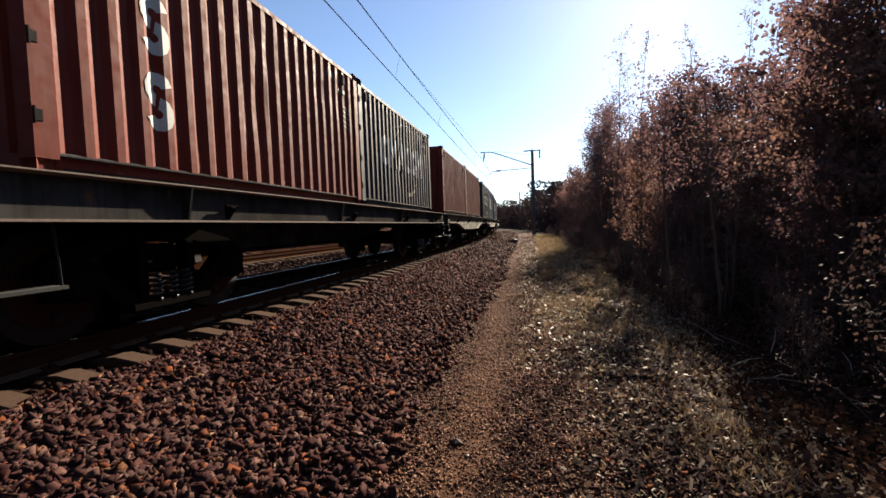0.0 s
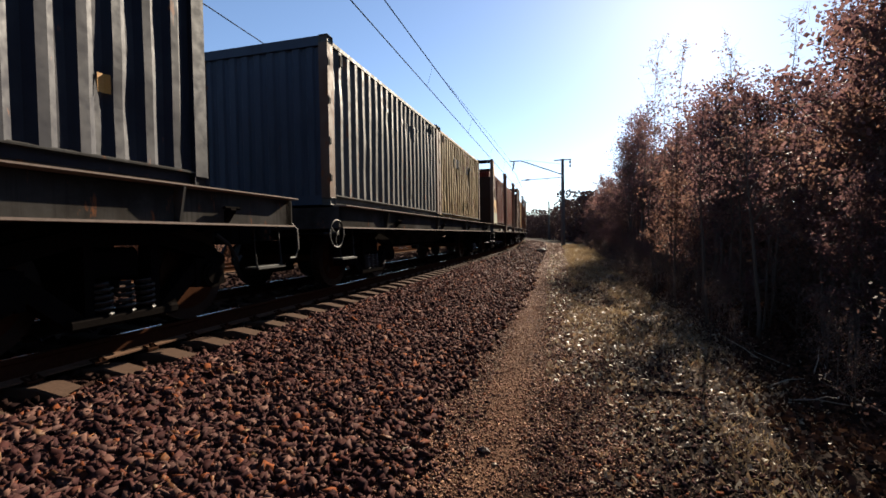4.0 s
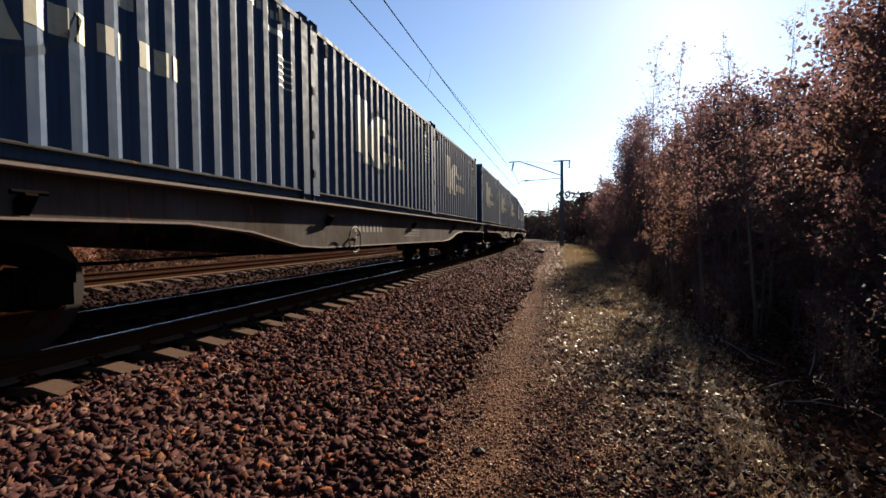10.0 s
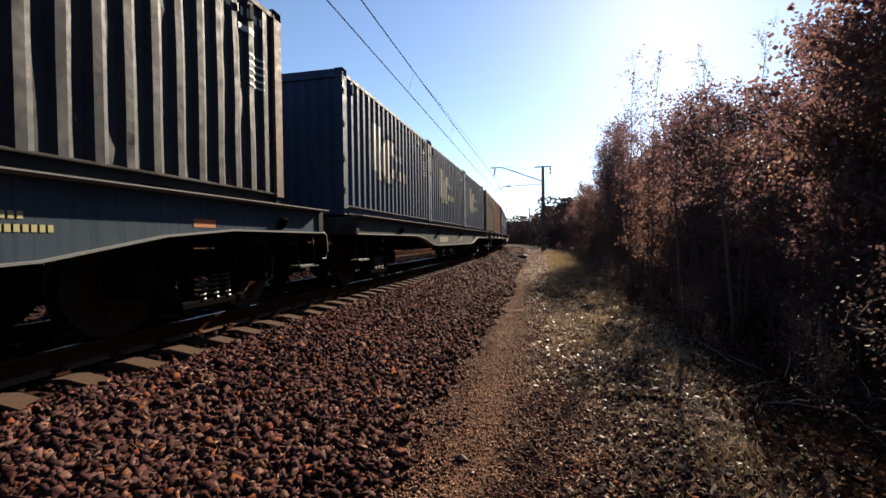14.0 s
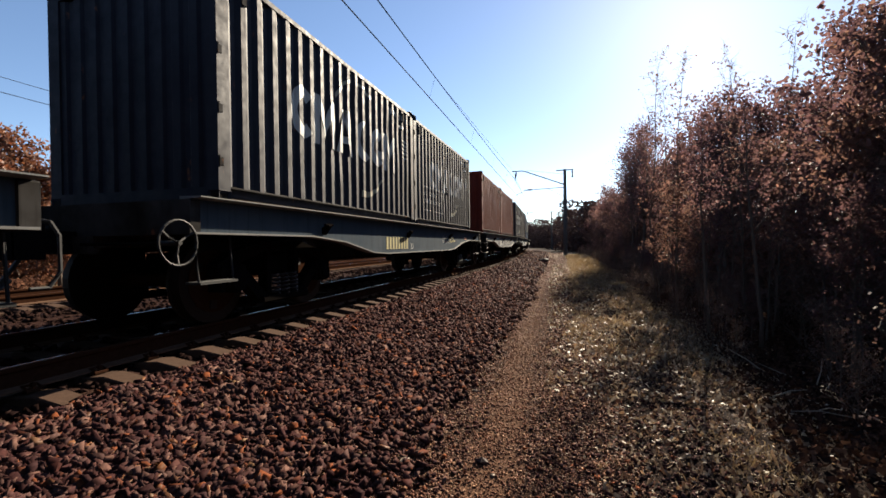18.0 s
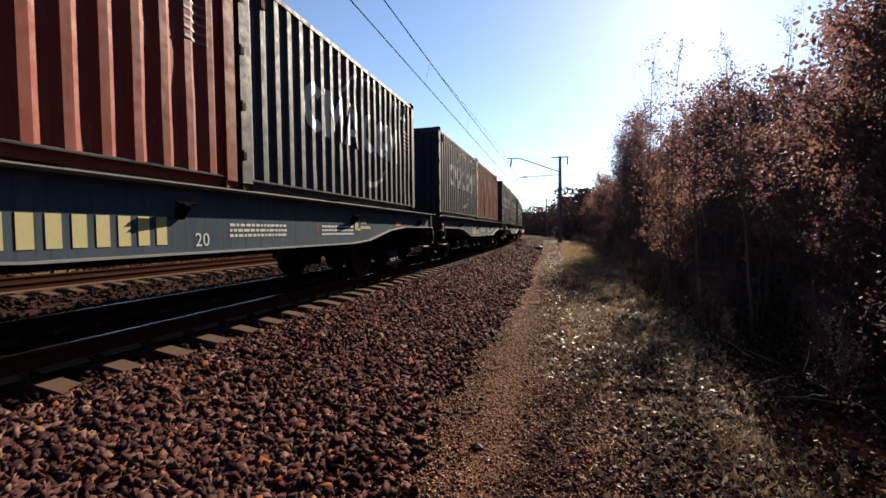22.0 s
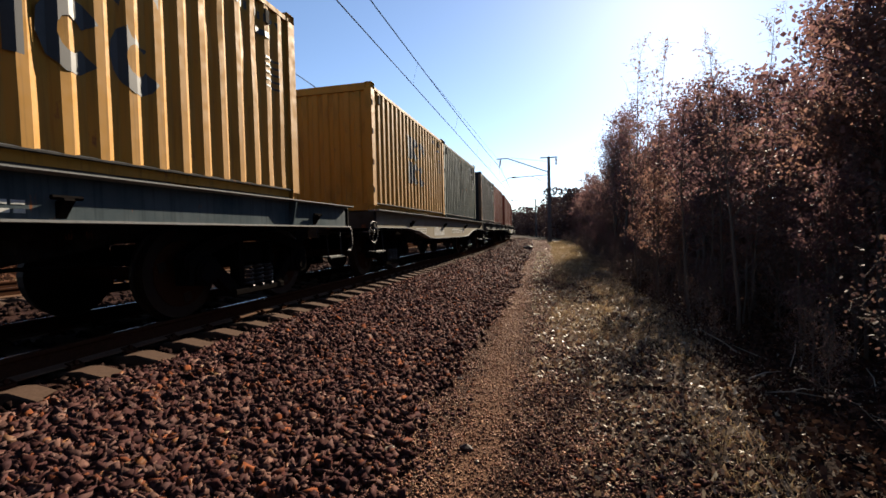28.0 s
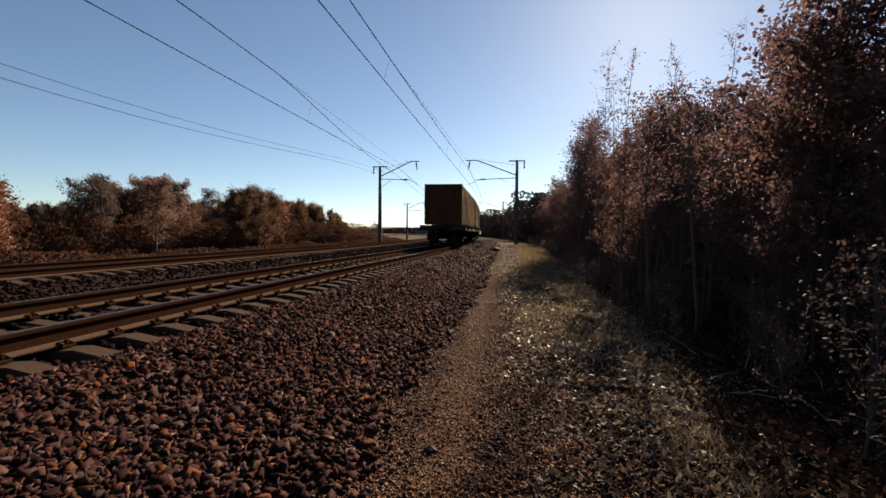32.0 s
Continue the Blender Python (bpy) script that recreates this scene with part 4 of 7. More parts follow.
def container(colour, label, wear="worn", marks=(), group="containers on the train"):
    root = tagged(new("shipping_container"), label, "container", group)
    seed, dents = PANELS[wear]
    side = container_mesh("side_" + wear, colour, lambda: side_panel_shape(seed, dents).mesh("side_panel", []))
    # ends of these take a darker colour, for shade on faces away from the sun
    back = {"ochre": "rust_brown", "white": "slate", "rusty": "slate", "drab": "slate"}.get(colour, colour)
    end = container_mesh("end", back, lambda: end_wall_shape().mesh("end_wall", []))
    cast = container_mesh("casting", colour, lambda: casting_mesh("corner_casting"))
    post = container_mesh("post", "rustpost" if colour in ("white", "rusty", "drab", "black") else back, lambda: Shape().prism(
        [(-0.075, -0.085), (0.075, -0.085), (0.075, 0.085), (0.045, 0.085), (0.035, 0.0), (-0.03, -0.03), (-0.075, -0.03)], 0.118, C_HIGH - 0.118, 0, "z").mesh("corner_post", []))
    low = container_mesh("low", colour, lambda: rail_low_shape().mesh("bottom_rail", []))
    high = container_mesh("high", colour, lambda: Shape().box(C_WID / 2 - 0.07, -2.87, C_HIGH - 0.13, C_WID / 2 - 0.012, 2.87, C_HIGH - 0.055, chamfer=0.008).mesh("top_rail", []))
    sill = container_mesh("sill", back, lambda: Shape().box(-1.06, -0.06, 0.01, 1.06, 0.05, 0.155, chamfer=0.01).mesh("end_sill", []))
    roof = container_mesh("roof", colour, lambda: Shape().box(-1.16, -2.95, C_HIGH - 0.07, 1.16, 2.95, C_HIGH - 0.045).mesh("roof", []))
    base = container_mesh("base", colour, lambda: Shape().box(-1.15, -2.9, 0.06, 1.15, 2.9, 0.15).mesh("base", []))
    part("roof", roof, None, root)
    part("base", base, None, root)
    for turn in (0, 180):
        m = pose(0, 0, 0, 0, 0, turn)
        part("side_panel", side, None, root, at=m)
        part("bottom_rail", low, None, root, at=m)
        part("top_rail", high, None, root, at=m)
        part("end_wall", end, None, root, at=m @ pose(0, -C_LEN / 2 + 0.035, 0))
        part("end_sill", sill, None, root, at=m @ pose(0, -C_LEN / 2 + 0.07, 0))
        part("end_header", sill, None, root, at=m @ pose(0, -C_LEN / 2 + 0.07, C_HIGH - 0.165))
        part("corner_post", post, None, root, at=m @ pose(C_WID / 2 - 0.085, -C_LEN / 2 + 0.09, 0))
        part("corner_post", post, None, root, at=m @ pose(-C_WID / 2 + 0.085, -C_LEN / 2 + 0.09, 0, 0, 0, -90))
        for x in (-1, 1):
            for z in (0.059, C_HIGH - 0.059):
                part("corner_casting", cast, None, root, at=m @ pose(x * (C_WID / 2 - 0.081), -C_LEN / 2 + 0.089, z))
    hinge = container_mesh("hinge", "beam_black", lambda: Shape().box(-0.012, -0.024, -0.045, 0.008, 0.024, 0.045, chamfer=0.005).tube([(0.006, -0.030, -0.06), (0.006, -0.030, 0.06)], 0.010, 6).mesh("hinge", []))
    for z in (0.42, 0.98, 1.60, 2.18):
        part("hinge", hinge, None, root, "dark steel door hinge", pose(C_WID / 2 - 0.012, -C_LEN / 2 + 0.05, z))
    vent = container_mesh("vent", "beam_black", lambda: Shape().box(-0.002, -0.035, -0.09, 0.020, 0.035, 0.09, chamfer=0.006).mesh("vent", []))
    for y in (RIB_Y0 + RIB + 0.039, RIB_Y0 + 19 * RIB + 0.039):
        part("vent", vent, None, root, "small ventilator cover", pose(FACE_X, y, C_HIGH - 0.27))
    for mark in marks:
        mark(root)
    return root


def small_marks(mat, seed):
    def mark(root):
        same_decal(("small", mat, seed), lambda: [
            decal(code_bars(1.75, 2.24, random.Random(seed)), "painted_code", mat, root, "row of small painted bars"),
            decal([bar(2.2, 2.06, 0.3, 0.07)] + [bar(2.35, 1.80 - 0.09 * i, 0.30, 0.028) for i in range(5)], "painted_note", mat, root, "small painted data lines")], root)
    return mark


# ---- flat wagons ----
WHEEL_R = 0.475
W_MESH = {}


def wagon_mesh(key, build, *mats):
    if key not in W_MESH:
        W_MESH[key] = build().mesh(key[0] if isinstance(key, tuple) else key, list(mats))
    return W_MESH[key]


def side_frame_shape():
    """The cast side of a bogie at x = 0, with its window, spring seat and axle jaws."""
    f = Shape()
    t = 0.07
    f.prism([(-1.15, 0.52), (-0.85, 0.66), (-0.35, 0.80), (0.35, 0.80), (0.85, 0.66), (1.15, 0.52), (1.15, 0.66), (0.9, 0.80), (0.4, 0.92), (-0.4, 0.92), (-0.9, 0.80), (-1.15, 0.66)], -t, t, 0, "x")
    f.prism([(-0.95, 0.62), (-0.78, 0.66), (-0.34, 0.26), (-0.45, 0.18)], -t, t, 0, "x")
    f.prism([(0.95, 0.62), (0.45, 0.18), (0.34, 0.26), (0.78, 0.66)], -t, t, 0, "x")
    f.box(-0.13, -0.47, 0.16, 0.13, 0.47, 0.25, chamfer=0.02)
    for y in (-0.33, 0.25):
        f.box(-t, y, 0.24, t, y + 0.08, 0.82)
    for y in (-0.925, 0.925):
        f.box(-0.09, y - 0.19, 0.36, 0.09, y - 0.13, 0.64)
        f.box(-0.09, y + 0.13, 0.36, 0.09, y + 0.19, 0.64)
    return f


def spring_shape():
    s = Shape()
    turns, n = 5, 50
    pts = [(0.062 * math.cos(2 * math.pi * turns * i / n), 0.062 * math.sin(2 * math.pi * turns * i / n), 0.25 * i / n) for i in range(n + 1)]
    return s.tube(pts, 0.014, 5)


def axle_box_shape():
    b = Shape()
    b.wheel(-0.10, 0.13, 0.135, 0, WHEEL_R, 14)
    b.wheel(0.13, 0.155, 0.10, 0, WHEEL_R, 14)
    b.box(-0.09, -0.13, WHEEL_R, 0.09, 0.13, WHEEL_R + 0.17)
    return b


def wheelset_shape():
    w = Shape()
    w.wheel(-0.95, 0.95, 0.075, 0, 0, 12)
    for x in (-1, 1):
        a = 0.72 * x
        w.wheel(min(a, a + 0.105 * x), max(a, a + 0.105 * x), WHEEL_R, 0, 0, 28, 1)
        w.wheel(min(a - 0.03 * x, a), max(a - 0.03 * x, a), WHEEL_R + 0.028, 0, 0, 28, 1)
        w.wheel(a + (0.105 if x > 0 else -0.115), a + (0.115 if x > 0 else -0.105), 0.36, 0, 0, 20)
        for i in range(3):
            q = 2 * math.pi * i / 3
            y, z = 0.27 * math.cos(q), 0.27 * math.sin(q)
            w.box(a + (0.113 if x > 0 else -0.125), y - 0.05, z - 0.05, a + (0.125 if x > 0 else -0.113), y + 0.05, z + 0.05, 1)
    return w


WHEELSETS = []


def bogie(wagon, y):
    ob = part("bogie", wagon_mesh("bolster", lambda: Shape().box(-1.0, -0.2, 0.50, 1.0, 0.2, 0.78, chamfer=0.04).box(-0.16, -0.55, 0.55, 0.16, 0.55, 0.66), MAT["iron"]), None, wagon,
              "cast iron bogie coloured dark for shade, with coil springs", pose(0, y, 0))
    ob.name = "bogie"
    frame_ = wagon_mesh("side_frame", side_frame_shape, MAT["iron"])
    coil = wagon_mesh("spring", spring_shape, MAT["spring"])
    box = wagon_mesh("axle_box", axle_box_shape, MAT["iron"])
    shoe = wagon_mesh("brake_shoe", lambda: Shape().prism([(0.50, 0.25), (0.56, 0.25), (0.535, 0.48), (0.56, 0.70), (0.50, 0.70), (0.475, 0.48)], 0.72, 0.81, 0, "x"), MAT["rust"])
    for x, turn in ((1.02, 0), (-1.02, 180)):
        part("side_frame", frame_, None, ob, at=pose(x, 0, 0, 0, 0, turn))
        for dy in (-0.19, 0.0, 0.19):
            part("spring", coil, None, ob, "bare steel coil spring", pose(x + (0.07 if x > 0 else -0.07), dy, 0.25))
        for dy in (-0.925, 0.925):
            part("axle_box", box, None, ob, at=pose(x, dy, 0, 0, 0, turn))
    for turn in (0, 180):
        part("brake_shoe", shoe, None, ob, at=pose(0, 0.86 if turn == 0 else -0.86, 0, 0, 0, turn) @ pose(0, -0.95, 0))
    for dy in (-0.925, 0.925):
        w = part("wheelset", wagon_mesh("wheelset", wheelset_shape, MAT["rust"], MAT["tyre"]), None, ob, "two rusty wheels on an axle", pose(0, dy, WHEEL_R))
        WHEELSETS.append((w, wagon, y + dy, dy))
    return ob


def beam_outline(half, belly):
    """Lower edge of the side beam, (y, z); belly is (flat half length, rise end) or None."""
    lo, hi = 0.98, 1.29
    if not belly:
        return [(-half, lo), (half, lo), (half, hi), (-half, hi)], [(-half, lo), (half, lo)]
    a, b = belly
    low = [(-half, lo), (-b, lo), (-b + 0.35 * (b - a), lo - 0.07), (-a - 0.25 * (b - a), 0.735), (-a, 0.70), (a, 0.70), (a + 0.25 * (b - a), 0.735), (b - 0.35 * (b - a), lo - 0.07), (b, lo), (half, lo)]
    return low + [(half, hi), (-half, hi)], low


def flat_wagon(kind, mat, label, length, numbers=None, texts=(), ends=()):
    half = (length - 1.22) / 2
    root = tagged(new("flat_wagon"), label, "wagon", "wagons of the train")
    belly = {"fish2": (2.25, 4.75), "fish3": (3.2, 5.5)}.get(kind)
    outline, low = beam_outline(half, belly)
    m = MAT[mat]
    web_x = 1.43 if belly else 1.46

    def beam():
        return Shape().prism(outline, web_x - 0.015, web_x, 0, "x")

    def lower_flange():
        s = Shape()
        for (y0, z0), (y1, z1) in zip(low, low[1:]):
            s.add([(web_x - 0.10, y0, z0 - 0.008), (web_x + 0.055, y0, z0 - 0.008), (web_x + 0.055, y1, z1 - 0.008), (web_x - 0.10, y1, z1 - 0.008),
                   (web_x - 0.10, y0, z0 + 0.010), (web_x + 0.055, y0, z0 + 0.010), (web_x + 0.055, y1, z1 + 0.010), (web_x - 0.10, y1, z1 + 0.010)],
                  [(3, 2, 1, 0), (4, 5, 6, 7), (0, 1, 5, 4), (1, 2, 6, 5), (2, 3, 7, 6), (3, 0, 4, 7)])
        return s

    low_edge = 1.284 if mat == "beam_brown" else 1.296

    def upper_flange():
        return Shape().prism([(web_x - 0.10, 1.29), (1.56, low_edge), (1.57, low_edge + 0.005), (1.57, 1.312), (web_x - 0.10, 1.316)], -half, half)

    for turn in (0, 180):
        at = pose(0, 0, 0, 0, 0, turn)
        part("side_beam", wagon_mesh(("side_beam", kind, mat, length), beam, m), None, root, at=at)
        # flanges paler than the beam: sunlight along their edges is in the colour
        part("lower_flange", wagon_mesh(("lower_flange", kind, mat, length), lower_flange, MAT["edge" if mat in ("beam_brown", "beam_dark", "beam_soot") else "edge_grey"]), None, root, at=at)
        part("upper_flange", wagon_mesh(("upper_flange", kind, mat, length), upper_flange, MAT["edge" if mat in ("beam_brown", "beam_dark", "beam_soot") else "edge_grey"]), None, root, "upper flange coloured pale for the sun on its edge", at)
        n = 5 if kind == "fish3" else 4
        for i in range(n):
            y = -half + (i + 0.5) * 2 * half / n
            if kind == "flat":
                rib = wagon_mesh(("beam_rib", mat), lambda: Shape().prism([(web_x, 0.99), (web_x + 0.05, 0.99), (web_x + 0.11, 1.29), (web_x, 1.29)], -0.012, 0.012), m)
                part("beam_rib", rib, None, root, at=at @ pose(0, y, 0))
            bracket = wagon_mesh("lashing_bracket", lambda: Shape().prism([(web_x, 1.02), (web_x + 0.03, 1.0), (web_x + 0.12, 1.12), (web_x + 0.10, 1.15), (web_x, 1.10)], -0.035, 0.035)
                                 .tube([(web_x + 0.09, -0.1, 1.14), (web_x + 0.09, 0.1, 1.14)], 0.018, 6), MAT["iron"])
            part("lashing_bracket", bracket, None, root, at=at @ pose(0, y + 0.6, 0))
    # sill, cross beams and end beams black for shade, whatever the wagon's paint
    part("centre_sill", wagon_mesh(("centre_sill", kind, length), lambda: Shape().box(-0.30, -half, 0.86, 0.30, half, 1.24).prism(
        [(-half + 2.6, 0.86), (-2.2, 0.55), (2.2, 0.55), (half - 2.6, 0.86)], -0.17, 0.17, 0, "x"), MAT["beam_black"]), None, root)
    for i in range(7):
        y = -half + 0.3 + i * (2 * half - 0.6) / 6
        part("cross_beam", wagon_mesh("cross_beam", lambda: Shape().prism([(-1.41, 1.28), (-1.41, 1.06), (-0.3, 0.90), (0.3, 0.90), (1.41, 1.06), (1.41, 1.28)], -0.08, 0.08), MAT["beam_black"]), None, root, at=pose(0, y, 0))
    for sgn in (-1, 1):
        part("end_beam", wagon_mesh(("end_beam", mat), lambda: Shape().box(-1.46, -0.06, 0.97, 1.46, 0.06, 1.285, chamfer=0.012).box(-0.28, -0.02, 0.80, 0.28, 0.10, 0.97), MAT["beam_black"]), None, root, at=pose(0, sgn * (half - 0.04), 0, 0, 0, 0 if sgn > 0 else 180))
        part("coupler", wagon_mesh("coupler", lambda: Shape().box(-0.09, 0.0, 0.82, 0.09, 0.40, 1.02).prism([(-0.20, 0.36), (0.10, 0.36), (0.22, 0.44), (0.20, 0.60), (0.06, 0.63), (0.02, 0.50), (-0.10, 0.50), (-0.20, 0.60)], 0.76, 1.08, 0, "z"), MAT["iron"]), None, root, "rusty automatic coupler", pose(0, sgn * half, 0, 0, 0, 0 if sgn > 0 else 180))
        bogie(root, sgn * (half - 1.85))
        step = wagon_mesh("shunter_step", lambda: Shape().tube([(1.36, -0.22, 1.0), (1.40, -0.22, 0.52), (1.40, 0.22, 0.52), (1.36, 0.22, 1.0)], 0.014, 6).box(1.26, -0.24, 0.50, 1.44, 0.24, 0.525), MAT["galv"])
        part("shunter_step", step, None, root, "bare steel step", pose(0, sgn * (half - 0.35), 0))
        hose = wagon_mesh("brake_hose", lambda: Shape().tube([(0.35, 0, 0.90), (0.35, 0.22, 0.78), (0.33, 0.42, 0.52), (0.30, 0.52, 0.60)], 0.022, 6), MAT["dark_mark"])
        part("brake_hose", hose, None, root, at=pose(0, sgn * half, 0, 0, 0, 0 if sgn > 0 else 180))
        lever = wagon_mesh("uncoupling_lever", lambda: Shape().tube([(0.12, 0.14, 1.06), (1.18, 0.14, 1.06), (1.36, 0.14, 1.03), (1.45, 0.13, 0.94), (1.47, 0.12, 0.70), (1.47, 0.05, 0.60), (1.47, -0.06, 0.60)], 0.014, 6)
                           .box(1.10, 0.0, 1.02, 1.16, 0.165, 1.10).box(0.34, 0.0, 1.02, 0.40, 0.165, 1.10), MAT["galv"])
        part("uncoupling_lever", lever, None, root, "bent steel uncoupling rod", pose(0, sgn * half, 0, 0, 0, 0 if sgn > 0 else 180))
    if mat not in ("beam_teal",) and (kind, mat) != ("fish3", "beam_grey"):
        def handwheel():
            s = Shape().tube([(0.08, 0.195 * math.cos(a), 0.195 * math.sin(a)) for a in np.linspace(0, 2 * math.pi, 25)], 0.011, 6, caps=False).tube([(-0.12, 0, 0), (0.10, 0, 0)], 0.022, 8)
            for i in range(3):
                q = 0.5 + i * 2 * math.pi / 3
                s.tube([(0.08, 0, 0), (0.06, 0.1 * math.cos(q), 0.1 * math.sin(q)), (0.08, 0.19 * math.cos(q), 0.19 * math.sin(q))], 0.010, 5)
            return s
        at = pose(1.47, -2.42, 0.80) if kind == "fish3" else pose(1.44, -half - 0.20, 0.89)
        part("handwheel", wagon_mesh("handwheel", handwheel, MAT["galv"]), None, root, "bare steel brake handwheel", at)
        rod = wagon_mesh("handwheel_rod", lambda: Shape().tube([(1.36, 0, 0), (0.4, 0, 0)], 0.016, 6), MAT["iron"])
        part("handwheel_rod", rod, None, root, at=pose(0, at[1][3], at[2][3]))
    for sgn in (-1, 1):
        deck = wagon_mesh("end_deck", lambda: Shape().box(-1.42, -1.5, 1.262, 1.42, 1.36, 1.286), MAT["beam_black"])
        part("end_deck", deck, None, root, at=pose(0, sgn * (half - 1.48), 0, 0, 0, 0 if sgn > 0 else 180))
    part("air_tank", wagon_mesh("air_tank", lambda: Shape().tube([(-0.9, -0.55, 0.72), (-0.9, -0.50, 0.72), (-0.9, 0.50, 0.72), (-0.9, 0.55, 0.72)], [0.08, 0.17, 0.17, 0.08], 12).box(-0.95, -0.3, 0.72, -0.85, -0.25, 1.1).box(-0.95, 0.25, 0.72, -0.85, 0.3, 1.1), MAT["beam_black"]), None, root, at=pose(0, 1.0, 0))
    part("brake_rod", wagon_mesh(("brake_rod", length), lambda: Shape().tube([(0.45, -half + 2.5, 0.62), (0.45, half - 2.5, 0.62)], 0.02, 6), MAT["iron"]), None, root)
    if numbers:
        def small_bars():
            s = Shape()
            rng = random.Random(7)
            low_z = 0.84 if belly else 1.03
            for y0 in ((-0.45, 1.35) if mat == "beam_blue" else (0.1,) if kind == "fish3" else (-4.0, 0.1, 1.1)):
                for r in range(3 if belly else 2):
                    y = y0
                    while y < y0 + 0.95:
                        w = rng.uniform(0.03, 0.09)
                        s.box(web_x + 0.001, y, low_z + 0.055 * r, web_x + 0.004, y + w, low_z + 0.028 + 0.055 * r)
                        y += w + 0.02
            return s
        y0, bar_mat, pitch, z0, tall = numbers
        for i in range(8):
            part("painted_bar", wagon_mesh(("painted_bar", bar_mat, pitch, tall, web_x), lambda: Shape().box(web_x + 0.001, 0, 0, web_x + 0.004, pitch * 0.6, tall), MAT[bar_mat]), None, root,
                 at=pose(0, y0 + pitch * i, z0))
        tiny = len(texts) < 3 and part("painted_note", wagon_mesh(("painted_note", numbers, kind, mat), small_bars, MAT[numbers[1] if numbers[1] != "yellow_mark" else "white_mark"]), None, root, "lines of small painted bars")
        if tiny:
            tiny["kind"] = "stuff"
        if kind == "fish2" and mat == "beam_blue":
            part("logo_block", wagon_mesh("logo_block", lambda: Shape().box(web_x + 0.001, 2.40, 0.91, web_x + 0.004, 2.45, 1.07).prism(
                [(2.54 + 0.085 * math.cos(q), 0.985 + 0.085 * math.sin(q)) for q in np.linspace(0.9, 5.4, 12)] + [(2.54 + 0.045 * math.cos(q), 0.985 + 0.05 * math.sin(q)) for q in np.linspace(5.4, 0.9, 12)],
                web_x + 0.001, web_x + 0.004, 0, "x"), MAT["yellow_mark"]), None, root, "small yellow painted mark")
            for y, z, wide in ((2.62, 1.015, 0.20), (2.60, 0.93, 0.40)):
                for i in range(int(wide / 0.05)):
                    part("logo_bar", wagon_mesh("logo_bar", lambda: Shape().box(web_x + 0.001, 0, 0, web_x + 0.004, 0.034, 0.05), MAT["yellow_mark"]), None, root, at=pose(0, y + 0.05 * i, z))
            part("sticker", wagon_mesh("sticker", lambda: Shape().box(web_x + 0.001, 4.23, 1.0, web_x + 0.004, 4.52, 1.08), MAT["orange_mark"]), None, root, "orange and white sticker")
    for text, y, z, size, colour in texts:
        tw = words(text, 0, 0, size)
        tw.transform(Matrix.Translation((web_x + 0.004, y, z)))
        tw.materials.append(MAT[colour])
        part("painted_lettering", tw, None, root, "painted lettering on the side beam")
    if kind == "stake":
        add_stakes(root, half, ends)
    return root


